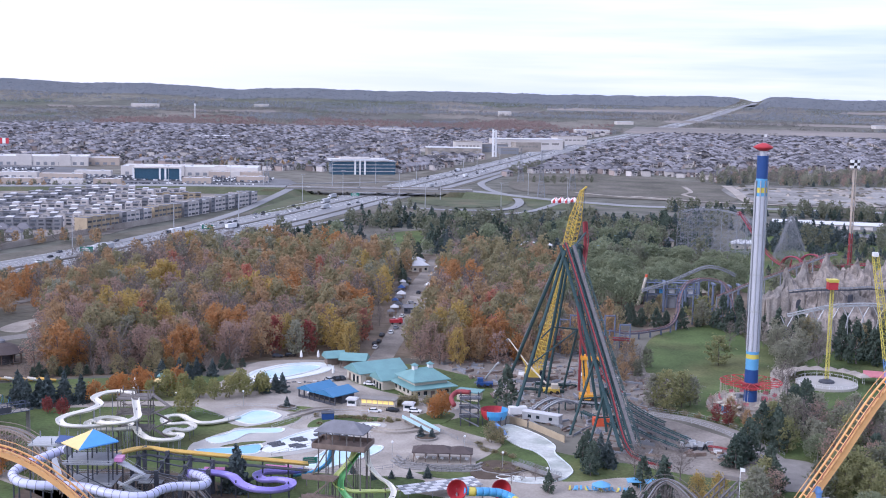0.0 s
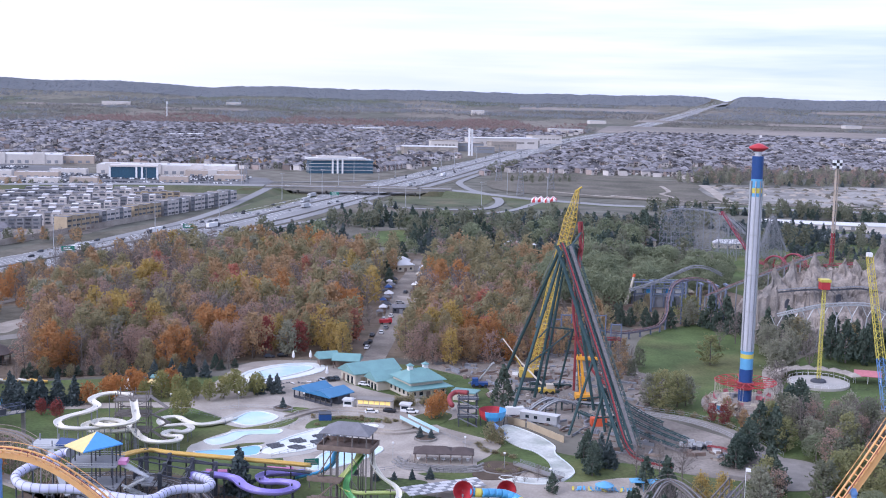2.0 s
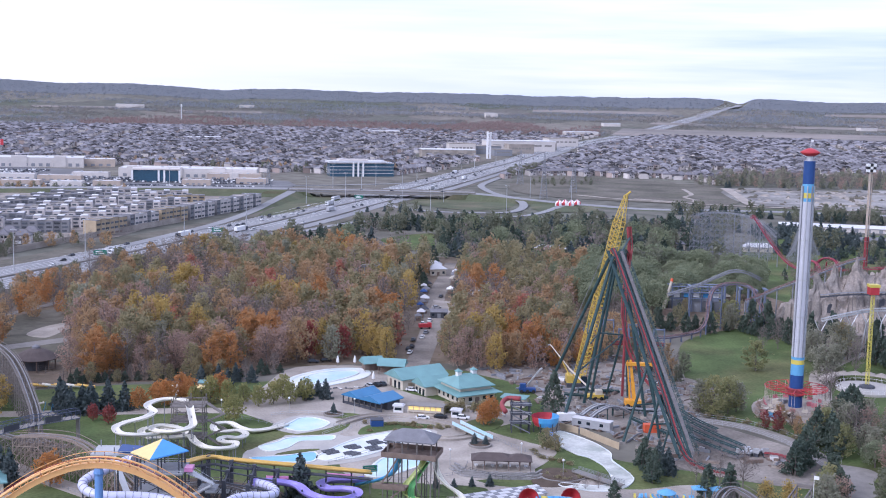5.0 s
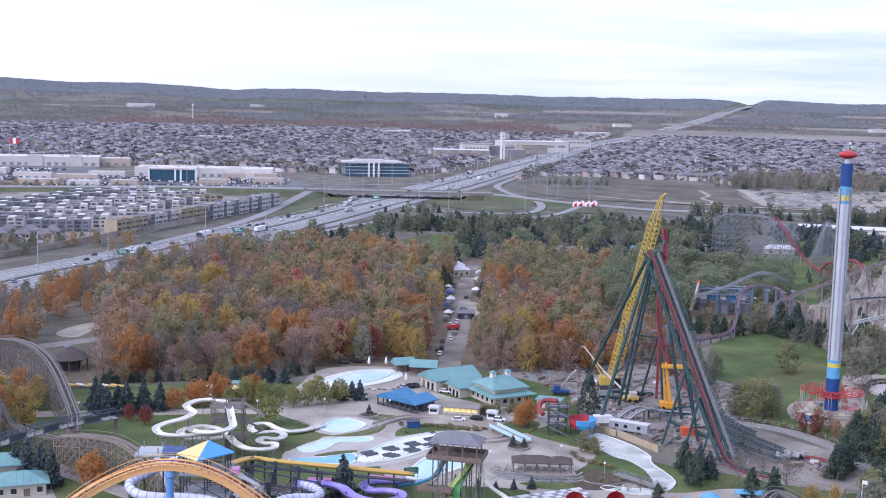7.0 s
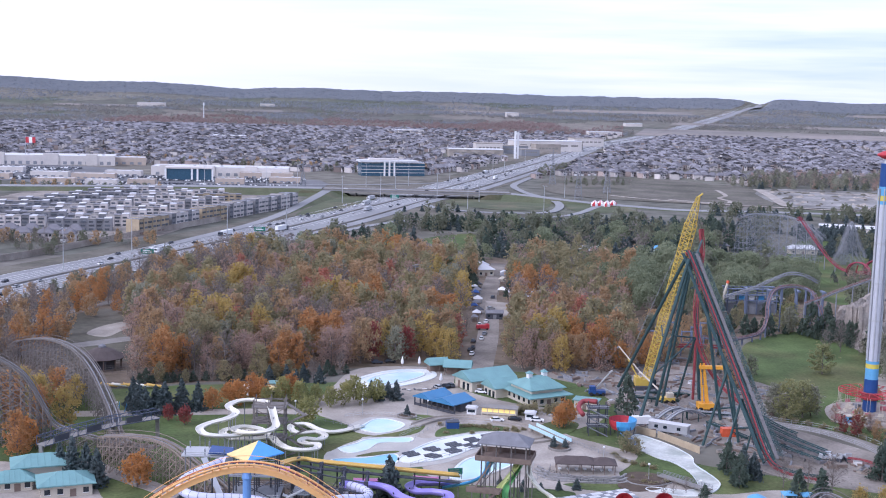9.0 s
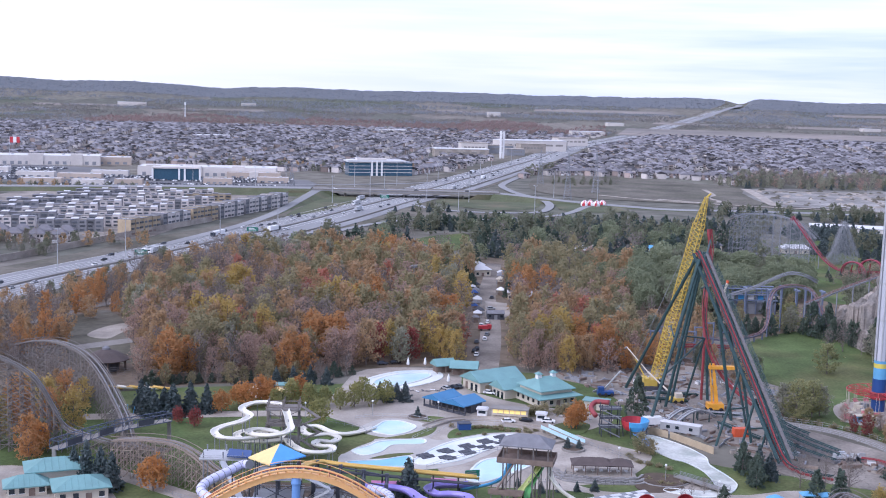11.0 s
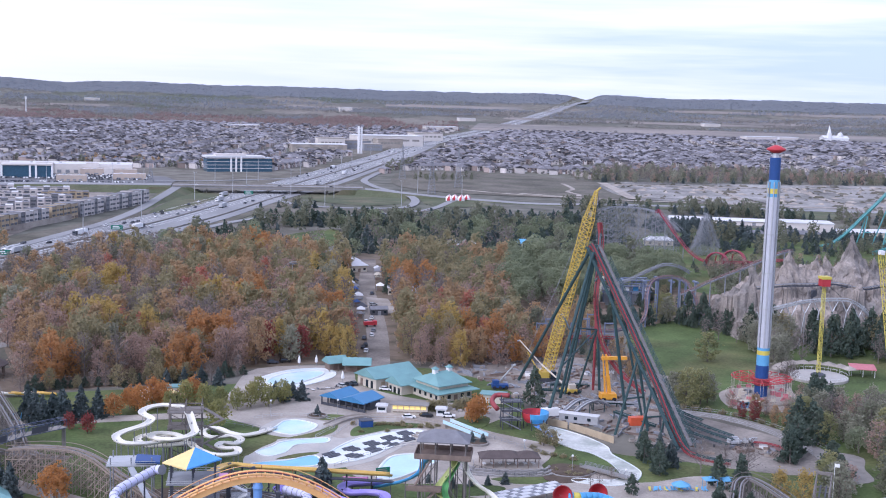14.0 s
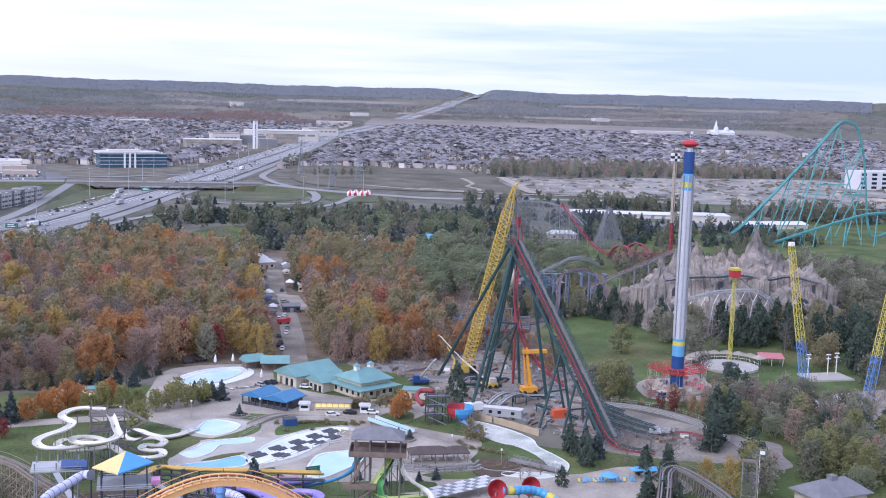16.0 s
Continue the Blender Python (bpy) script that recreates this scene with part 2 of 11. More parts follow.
MALL = mat("pale_store_wall", (0.60, 0.56, 0.52), 0.8, var=0.1, scale=0.05, fine=0.4)
MALL_TAN = mat("tan_store_wall", (0.48, 0.40, 0.33), 0.8, var=0.1, scale=0.05, fine=0.4)
FLAT_ROOF = mat("white_roof_membrane", (0.62, 0.62, 0.63), 0.7, var=0.08, scale=0.05, fine=0.4)
BRICK_RED = mat("red_brown_brick_house", (0.30, 0.245, 0.22), 0.9, var=0.12, island=0.45)
HOUSE_ROOF = mat("house_shingles", (0.172, 0.166, 0.176), 0.9, var=0.15, island=0.85, spec=0.1)
TOWN_WALL = mat("pale_townhouse_wall", (0.54, 0.50, 0.475), 0.85, var=0.12, island=0.3)
TOWN_GREY = mat("grey_townhouse_wall", (0.23, 0.23, 0.24), 0.85, var=0.12, island=0.3)
SHEATHING = mat("bare_plywood_sheathing", (0.42, 0.34, 0.23), 0.85, var=0.15, scale=0.3, fine=2)
BARK = mat("grey_brown_bark", (0.185, 0.16, 0.145), 0.95, var=0.25, scale=0.8, fine=5)
L_ORANGE = foliage("orange_leaves", [(0.38, 0.26, 0.15), (0.48, 0.29, 0.14), (0.56, 0.30, 0.13), (0.47, 0.32, 0.17)], 0.56)
L_CORAL = foliage("coral_red_leaves", [(0.38, 0.22, 0.18), (0.50, 0.235, 0.17), (0.55, 0.25, 0.17)], 0.56)
L_MAUVE = foliage("dull_pinkish_brown_leaves", [(0.33, 0.265, 0.23), (0.42, 0.315, 0.265), (0.48, 0.345, 0.28), (0.43, 0.34, 0.25)], 0.56)
L_OLIVE = foliage("dull_olive_leaves", [(0.17, 0.19, 0.14), (0.23, 0.24, 0.17), (0.28, 0.275, 0.195)], 0.46)
L_PALE = foliage("thin_pale_green_leaves", [(0.27, 0.275, 0.21), (0.35, 0.35, 0.265), (0.42, 0.41, 0.31)], 0.5)
L_LIME = foliage("pale_yellow_green_leaves", [(0.23, 0.25, 0.13), (0.33, 0.33, 0.165), (0.42, 0.40, 0.20)], 0.52)
L_YELLOW = foliage("yellow_leaves", [(0.35, 0.29, 0.14), (0.47, 0.37, 0.15), (0.56, 0.42, 0.155), (0.43, 0.36, 0.17)], 0.58)
L_RED = foliage("red_leaves", [(0.22, 0.085, 0.08), (0.34, 0.11, 0.10), (0.42, 0.15, 0.12)], 0.48)
L_RUST = foliage("rust_brown_leaves", [(0.34, 0.265, 0.175), (0.44, 0.325, 0.195), (0.53, 0.37, 0.215), (0.44, 0.345, 0.235)], 0.58)
L_GREEN = foliage("fading_green_leaves", [(0.25, 0.25, 0.16), (0.34, 0.315, 0.19), (0.41, 0.36, 0.215), (0.43, 0.36, 0.22)], 0.58)
L_DARK = foliage("conifer_needles", [(0.075, 0.105, 0.09), (0.11, 0.145, 0.115), (0.15, 0.175, 0.13)], 0.3)
L_WILLOW = foliage("willow_leaves", [(0.19, 0.225, 0.15), (0.26, 0.29, 0.185), (0.33, 0.35, 0.225)], 0.36)
L_TWIGS = foliage("bare_grey_twigs", [(0.20, 0.18, 0.165), (0.27, 0.235, 0.21), (0.34, 0.295, 0.26)], 0.45)
# autumn tones, lightened and greyed in colour to stand in for haze
L_FAR_HAZE = foliage("far_hazed_woods", [(0.19, 0.205, 0.20), (0.25, 0.25, 0.235), (0.31, 0.285, 0.26), (0.38, 0.32, 0.28)], 0.48)
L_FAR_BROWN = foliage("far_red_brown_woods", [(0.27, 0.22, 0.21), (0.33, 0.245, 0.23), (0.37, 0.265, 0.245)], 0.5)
# blue-grey of distance haze, put into the leaf colours
L_RIDGE_HAZE = foliage("hazed_ridge_woods", [(0.27, 0.30, 0.335), (0.30, 0.325, 0.355), (0.33, 0.345, 0.365), (0.36, 0.355, 0.365)], 0.5)
L_GOLD = foliage("gold_green_leaves", [(0.23, 0.245, 0.11), (0.33, 0.325, 0.14), (0.43, 0.385, 0.16)], 0.48)
L_AMBER = foliage("bright_orange_leaves", [(0.40, 0.21, 0.10), (0.51, 0.26, 0.10), (0.58, 0.31, 0.12)], 0.48)
L_SPRUCE = foliage("blue_spruce_needles", [(0.085, 0.115, 0.115), (0.12, 0.15, 0.15), (0.16, 0.185, 0.18)], 0.3)
VERGE = mat("dull_grass_bank", (0.095, 0.108, 0.06), 0.95, var=0.35, scale=0.05, fine=0.6, dirt=(0.15, 0.135, 0.085), dirt_amt=0.8)
PALE_DECK = mat("pale_pool_deck", (0.45, 0.425, 0.385), 0.8, var=0.15, scale=0.2, fine=2, dirt=(0.40, 0.39, 0.37), dirt_amt=0.7)


# ---- shape helpers ----
class Geo:
    """Gathers points and faces of one mesh."""

    def __init__(self):
        self.v, self.f = [], []

    def add(self, verts, faces):
        k = len(self.v)
        self.v += [tuple(p) for p in verts]
        self.f += [tuple(i + k for i in q) for q in faces]
        return self

    def box(self, x0, x1, y0, y1, z0, z1, m=None):
        p = [Vector((x, y, z)) for z in (z0, z1) for y in (y0, y1) for x in (x0, x1)]
        if m is not None:
            p = [m @ q for q in p]
        return self.add(p, [(0, 2, 3, 1), (4, 5, 7, 6), (0, 1, 5, 4), (1, 3, 7, 5), (3, 2, 6, 7), (2, 0, 4, 6)])

    def beam(self, p, q, r, n=5, r2=None):
        """A round bar from p to q."""
        p, q = Vector(p), Vector(q)
        a = (q - p).normalized()
        s = a.cross(Vector((0, 0, 1)) if abs(a.z) < 0.95 else Vector((1, 0, 0))).normalized()
        t = s.cross(a)
        r2 = r if r2 is None else r2
        ring = [(math.cos(2 * math.pi * (k + 0.5) / n), math.sin(2 * math.pi * (k + 0.5) / n)) for k in range(n)]
        v = [p + r * (c * s + d * t) for c, d in ring] + [q + r2 * (c * s + d * t) for c, d in ring]
        f = [(k, (k + 1) % n, n + (k + 1) % n, n + k) for k in range(n)]
        return self.add(v, f + [tuple(range(n - 1, -1, -1)), tuple(range(n, 2 * n))])

    def sweep(self, pts, profile, closed=True):
        """Moves a profile of (sideways, up) points along a path; the sideways direction stays level."""
        pts = [Vector(p) for p in pts]
        n, v = len(profile), []
        side = Vector((1, 0, 0))
        for k, p in enumerate(pts):
            d = pts[min(k + 1, len(pts) - 1)] - pts[max(k - 1, 0)]
            flat = Vector((d.y, -d.x, 0))
            if flat.length > 1e-4 * max(d.length, 1e-6):
                side = flat.normalized()
            up = side.cross(d).normalized()
            v += [p + a * side + b * up for a, b in profile]
        f = []
        for k in range(len(pts) - 1):
            for j in range(n if closed else n - 1):
                i = (j + 1) % n
                f.append((k * n + j, k * n + i, (k + 1) * n + i, (k + 1) * n + j))
        if closed:
            f += [tuple(range(n - 1, -1, -1)), tuple(range((len(pts) - 1) * n, len(pts) * n))]
        return self.add(v, f)

    def tube(self, pts, r, n=8):
        return self.sweep(pts, [(r * math.cos(2 * math.pi * k / n), r * math.sin(2 * math.pi * k / n)) for k in range(n)])

    def flume(self, pts, w, h, t=0.12):
        """An open half-round slide channel with a wall thickness."""
        arc = [(-0.5 * w * math.cos(math.pi * k / 6), -h * math.sin(math.pi * k / 6)) for k in range(7)]
        outer = [(-a * (1 + 2 * t / w), b - t) for a, b in arc]
        return self.sweep(pts, arc + [(0.5 * w + t, 0.02)] + outer + [(-0.5 * w - t, 0.02)])

    def prism(self, poly, z0, z1):
        n = len(poly)
        v = [(x, y, z0) for x, y in poly] + [(x, y, z1) for x, y in poly]
        area = sum(poly[k][0] * poly[(k + 1) % n][1] - poly[(k + 1) % n][0] * poly[k][1] for k in range(n))
        f = [(k, (k + 1) % n, n + (k + 1) % n, n + k) for k in range(n)]
        f += [tuple(range(n - 1, -1, -1)), tuple(range(n, 2 * n))]
        return self.add(v, f if area > 0 else [q[::-1] for q in f])

    def lathe(self, prof, n=16, at=(0, 0, 0), caps=True):
        v = [(at[0] + r * math.cos(2 * math.pi * k / n), at[1] + r * math.sin(2 * math.pi * k / n), at[2] + z) for r, z in prof for k in range(n)]
        f = [(j * n + k, j * n + (k + 1) % n, (j + 1) * n + (k + 1) % n, (j + 1) * n + k) for j in range(len(prof) - 1) for k in range(n)]
        if caps:
            f += [tuple(range(n - 1, -1, -1)), tuple(range((len(prof) - 1) * n, len(prof) * n))]
        return self.add(v, f)

    def hip(self, m, lx, ly, h, inset, t=0.25):
        """A hipped roof over a rectangle lx by ly centred on m, with its ridge along x."""
        a, b, i = lx / 2, ly / 2, lx / 2 - inset
        v = [(-a, -b, 0), (a, -b, 0), (a, b, 0), (-a, b, 0), (-a, -b, -t), (a, -b, -t), (a, b, -t), (-a, b, -t), (-i, 0, h), (i, 0, h)]
        f = [(0, 1, 9, 8), (1, 2, 9), (2, 3, 8, 9), (3, 0, 8), (4, 5, 1, 0), (5, 6, 2, 1), (6, 7, 3, 2), (7, 4, 0, 3), (7, 6, 5, 4)]
        return self.add([m @ Vector(p) for p in v], f)

    def gable(self, m, lx, ly, h, t=0.25):
        """A two-sided roof, its ridge along x."""
        return self.hip(m, lx, ly, h, 0.0, t)

    def obj(self, name, material, parent=None, label="", smooth=False):
        me = bpy.data.meshes.new(name)
        me.from_pydata(self.v, [], self.f)
        me.materials.append(material)
        if smooth:
            me.shade_smooth()
        me.update()
        ob = new(name, me)
        if parent is not None:
            ob.parent = parent
        return tagged(ob, label)


def thing(name, label, category, group="", at=None, kind=""):
    ob = new(name)
    ob.empty_display_size = 0.5
    if at is not None:
        ob.matrix_basis = at if isinstance(at, Matrix) else Matrix.Translation(at)
    return tagged(ob, label, category, group, kind)


def spline(pts, steps=5, loop=False):
    """A smooth curve through points of any dimension."""
    p = [np.array(q, float) for q in pts]
    n, out = len(p), []
    for k in range(n if loop else n - 1):
        if loop:
            a, b, c, d = p[k - 1], p[k], p[(k + 1) % n], p[(k + 2) % n]
        else:
            a, b, c, d = p[max(k - 1, 0)], p[k], p[k + 1], p[min(k + 2, n - 1)]
        for j in range(steps):
            u = j / steps
            out.append(tuple(0.5 * (2 * b + (c - a) * u + (2 * a - 5 * b + 4 * c - d) * u * u + (3 * b - a - 3 * c + d) * u**3)))
    if not loop:
        out.append(tuple(p[-1]))
    return out


def along(pts, step):
    """Points at even steps on a polyline, with their directions."""
    p = np.array(pts, float)
    d = np.r_[0, np.cumsum(np.linalg.norm(np.diff(p, axis=0), axis=1))]
    s = np.arange(0, d[-1], step)
    q = np.stack([np.interp(s, d, p[:, k]) for k in range(p.shape[1])], 1)
    q2 = np.stack([np.interp(s + 0.5, d, p[:, k]) for k in range(p.shape[1])], 1)
    q1 = np.stack([np.interp(s - 0.5, d, p[:, k]) for k in range(p.shape[1])], 1)
    w = q2 - q1
    return q, w / np.maximum(np.linalg.norm(w, axis=1, keepdims=True), 1e-9)


# ---- the lie of the land: flat round the park, rising to a far ridge ----
LAND_D = (0, 800, 1100, 1500, 2000, 3000, 3500, 4000, 4400, 4700, 4850, 4900, 5300)
LAND_H = (0, 0, 4, 7, 11, 16, 22, 34, 50, 72, 93, 107, 107)
RIDGE_CUT = 15.25


def land(x, y):
    d = math.hypot(x + 30, y)
    h = float(np.interp(d, LAND_D, LAND_H))
    if d > 4300:
        az = math.degrees(math.atan2(x + 30, y))
        w = min(1.0, (d - 4300) / 550)
        h += w * (9 * noise.noise((az * 0.28, 3.1, 0)) + 3.5 * noise.noise((az * 0.9, 7.7, 0)) + 1.2 * noise.noise((az * 4.5, 1.2, 0)))
        h += w * 17 * min(1.0, max(0.0, (-az - 9) / 9))
        h -= 15 * min(1.0, max(0.0, (d - 4640) / 200)) * math.exp(-(((az - RIDGE_CUT) / 0.42) ** 2))
    return h


def slab(name, poly, z0, z1, material, label="", category="", kind="structure", smooth=True, steps=4):
    pts = spline(poly, steps, True) if smooth else poly
    return tagged(Geo().prism(pts, z0, z1).obj(name, material), label, category, "", kind)


def ribbon(name, pts, width, lift, material, label="", category="", kind="structure", step=25, thick=0.3):
    """A strip that follows the land."""
    q, w = along(spline(pts, 8), step)
    path = [(x, y, land(x, y) + lift) for x, y in q[:, :2]]
    g = Geo().sweep(path, [(-width / 2, 0), (-width / 2, -thick), (width / 2, -thick), (width / 2, 0)])
    return tagged(g.obj(name, material), label, category, "", kind)


def offset(pts, d, steps=8):
    q, w = along(spline(pts, steps), 20)
    return [(x + d * b, y - d * a) for (x, y), (a, b) in zip(q[:, :2], w[:, :2])]

# ---- the ground ----
def build_ground():
    g = Geo()
    radii = [40, 90, 150, 220, 300, 380, 460, 560, 680, 800, 860, 920, 980, 1040, 1100, 1160, 1220, 1280, 1340, 1400, 1460, 1540, 1620, 1700, 1840, 2000, 2300, 2600, 2900, 3200, 3500, 3750, 4000, 4150, 4300, 4420, 4540, 4640, 4720, 4790, 4850, 4900, 5300]
    angles = []
    a = -180.0
    while a < 180:
        angles.append(a)
        a += 0.2 if -28 <= a <= 34 else 6.0
    n = len(angles)
    v = [(-30, 0, 0)]
    for r in radii:
        for a in angles:
            x, y = -30 + r * math.sin(radians(a)), r * math.cos(radians(a))
            v.append((x, y, land(x, y)))
    f = [(0, 1 + (k + 1) % n, 1 + k) for k in range(n)]
    for j in range(len(radii) - 1):
        for k in range(n):
            i = (k + 1) % n
            f.append((1 + j * n + k, 1 + j * n + i, 1 + (j + 1) * n + i, 1 + (j + 1) * n + k))
    g.add(v, [q[::-1] for q in f])
    return g


def land_material():
    """Grass and leaf litter near by, a patchwork of fields, lots and woods farther off."""
    m = bpy.data.materials.new("patchwork_land")
    m.use_nodes = True
    n, l = m.node_tree.nodes, m.node_tree.links
    b = n["Principled BSDF"]
    b.inputs["Roughness"].default_value, b.inputs["Specular IOR Level"].default_value = 0.95, 0.1
    co = n.new("ShaderNodeTexCoord")
    mp = n.new("ShaderNodeMapping")
    mp.inputs["Rotation"].default_value = (0, 0, radians(-10))
    mp.inputs["Scale"].default_value = (1, 0.55, 1)
    l.new(co.outputs["Object"], mp.inputs[0])
    vo = n.new("ShaderNodeTexVoronoi")
    vo.inputs["Scale"].default_value = 0.0055
    l.new(mp.outputs[0], vo.inputs["Vector"])
    sp = n.new("ShaderNodeSeparateColor")
    l.new(vo.outputs["Color"], sp.inputs[0])
    r = n.new("ShaderNodeValToRGB")
    stops = [(0.0, (0.125, 0.128, 0.105)), (0.3, (0.155, 0.15, 0.125)), (0.5, (0.195, 0.18, 0.15)), (0.68, (0.105, 0.118, 0.085)), (0.85, (0.22, 0.20, 0.17)), (1.0, (0.14, 0.135, 0.12))]
    r.color_ramp.elements[0].color = (*stops[0][1], 1)
    r.color_ramp.elements[1].color = (*stops[-1][1], 1)
    for p, c in stops[1:-1]:
        e = r.color_ramp.elements.new(p)
        e.color = (*c, 1)
    l.new(sp.outputs[0], r.inputs[0])
    fine = n.new("ShaderNodeTexNoise")
    fine.inputs["Scale"].default_value, fine.inputs["Detail"].default_value = 0.05, 6
    l.new(co.outputs["Object"], fine.inputs["Vector"])
    tone = n.new("ShaderNodeMapRange")
    tone.inputs["From Min"].default_value, tone.inputs["From Max"].default_value = 0.3, 0.7
    tone.inputs["To Min"].default_value, tone.inputs["To Max"].default_value = 0.65, 1.3
    l.new(fine.outputs["Fac"], tone.inputs["Value"])
    sc = n.new("ShaderNodeVectorMath")
    sc.operation = "SCALE"
    l.new(r.outputs[0], sc.inputs[0])
    l.new(tone.outputs[0], sc.inputs["Scale"])
    l.new(sc.outputs[0], b.inputs["Base Color"])
    return m


tagged(build_ground().obj("ground", land_material(), smooth=True), "rolling land of fields and autumn woods to a ridge", "ground", "", "structure")

# park ground surfaces, each a thin sheet above the one below
slab("forest_floor", [(-312.3, 413.0), (-144.4, 433.6), (-63.6, 471.4), (-4.1, 480.8), (49.9, 468.4), (83.2, 542.2), (118.2, 649.9), (108, 791), (-42, 818), (-173, 779), (-234.3, 587.2)], -0.3, 0.02, LITTER, "brown leaf litter under the autumn wood", "forest floor")
slab("park_ground", [(-181.2, 256.9), (-62.1, 233.2), (65.9, 223.4), (157.3, 231.6), (194.5, 301.8), (164.6, 347.6), (95.7, 343.9), (65.4, 341.2), (24.6, 371.3), (25.1, 443.4), (-14.2, 470.7), (-74.6, 445.4), (-144.6, 431.0), (-196.2, 388.5)], -0.3, 0.05, LAWN, "dull green autumn lawn of the park", "lawn")
slab("lawn_7", [(52, 296), (120, 280), (200, 290), (260, 380), (262, 470), (190, 474), (130, 446), (96, 452), (80, 410), (104, 366), (92, 334)], -0.3, 0.045, LAWN, "dull green lawn below the near slope trees", "lawn")
slab("back_lot", [(-188, 524), (-186, 541), (-178, 553), (-172, 548), (-175, 530), (-178, 518)], -0.3, 0.16, CONCRETE, "pale gravel lot behind the round hut", "lot")
ribbon("path_8", [(-240, 500), (-214.8, 563.2), (-205.9, 581.9), (-197.2, 605.1), (-186, 630)], 5, 0.14, CONC_DARK, "pale back road beside the highway trees", "road", step=8)
slab("clearing", [(-158, 474), (-164, 500), (-178, 552), (-196, 585), (-210, 545), (-196, 505), (-188, 486), (-172, 474)], -0.3, 0.07, FIELD, "tan bare clearing beside the round hut", "clearing")
slab("lawn_1", [(90.2, 453.1), (87.9, 476.6), (96.0, 517.5), (109.7, 544.6), (140.8, 567.3), (174.1, 562.7), (205.3, 515.4), (189.3, 457.7), (162.3, 425.3), (128.4, 437.1)], -0.3, 0.08, LAWN, "wide green lawn below the steel coasters", "lawn")
slab("forest_floor_2", [(96, 560), (150, 560), (240, 500), (330, 470), (390, 620), (330, 700), (230, 720), (220, 800), (100, 800)], -0.3, 0.03, LITTER, "dark leaf litter among the willows", "forest floor")
slab("lawn_2", [(181.3, 644.7), (306.6, 688.7), (375, 785), (296, 820), (206, 771)], -0.3, 0.06, LAWN, "green lawn among far park trees", "lawn")
slab("building_site", [(21.1, 443.5), (32.9, 392.9), (50.0, 381.1), (55.1, 355.8), (63.3, 341.3), (90.8, 328.2), (101.8, 338.8), (103.4, 359.3), (85.1, 388.2), (75.0, 405.2), (94.2, 446.7), (54.7, 493.8), (25.5, 495.1), (0.6, 470.4)], -0.3, 0.10, DIRT, "bare churned soil of the building site", "building site")

slab("pavement_1", [(-76.6, 399.1), (-57.0, 378.9), (-44.2, 364.0), (-41.7, 345.3), (-35.8, 331.9), (-10.9, 329.4), (12.0, 340.0), (22.5, 356.5), (22.5, 363.9), (14.4, 371.7), (4.3, 383.1), (10.5, 390.2), (18.8, 400.8), (14.8, 410.0), (-9.2, 419.7), (-28.8, 441.5), (-32.0, 471.1), (-65.7, 469.7), (-75.0, 436.6), (-80.3, 406.3)], -0.3, 0.12, CONCRETE, "pale concrete plaza between pools and kiosks", "plaza")
slab("pavement_2", [(-10.8, 337.0), (3.6, 327.0), (16.0, 328.4), (28.5, 341.2), (38.8, 325.5), (59.3, 330.1), (69.6, 318.1), (65.5, 304.8), (34.5, 300.7), (3.4, 311.7), (-17.3, 321.9)], -0.3, 0.16, CONCRETE, "pale concrete walk beside the lazy river", "plaza")
slab("pavement_3", [(98.8, 403.6), (102.4, 424.9), (115.9, 432.8), (129.6, 426.4), (130.2, 403.0), (114.7, 397.0)], -0.3, 0.12, CONCRETE, "pale paved ring round the swing tower", "plaza")
ribbon("path_1", [(-156.8, 394.0), (-115.8, 399.6), (-92.5, 402.6), (-74.4, 402.7)], 7, 0.14, CONCRETE, "pale walk behind the row of young trees", "path", step=8)
ribbon("path_2", [(-139.1, 344.9), (-130.5, 335.7), (-116.9, 324.6), (-103.0, 313.3), (-85.1, 295.9)], 6, 0.14, CONCRETE, "concrete walk beside the wooden coaster", "path", step=6)
slab("lot_2", [(103, 350), (112, 349), (116, 343), (111, 333), (108, 322), (98, 321), (100, 334)], -0.3, 0.18, CONC_DARK, "grey yard among the slope trees", "lot")
ribbon("path_3", [(69.0, 407.4), (78.5, 399.0), (87.6, 394.0), (95.0, 385.5), (100.3, 374.5), (103.5, 360), (105.2, 345), (104.5, 329.0)], 6.5, 0.15, CONC_DARK, "grey service road round the building site", "path", step=6)
ribbon("path_4", [(125.9, 419.6), (133.1, 442.0), (141.8, 470.8), (164.4, 502.8), (186.7, 521.5)], 7, 0.14, CONCRETE, "pale walk to the far rides", "path", step=8)
ribbon("path_5", [(-22, 444.9), (-18, 483), (-13, 535), (-9.5, 590), (-7, 650), (0, 715), (6, 775)], 9.5, 0.10, DIRT, "grey park street running into the wood", "street", step=10)
ribbon("path_6", [(154.9, 348.5), (163.9, 372.7), (174.8, 389.9), (201.1, 394.4), (237.3, 408.2)], 22, 0.14, CONCRETE, "pale plaza by the sling ride", "plaza", step=8)
ribbon("path_7", [(-313.9, 395.1), (-237.9, 451.6), (-187.6, 497.7), (-147.3, 532.8)], 9, 0.12, CONC_DARK, "grey back road at the edge of the wood", "road", step=10)

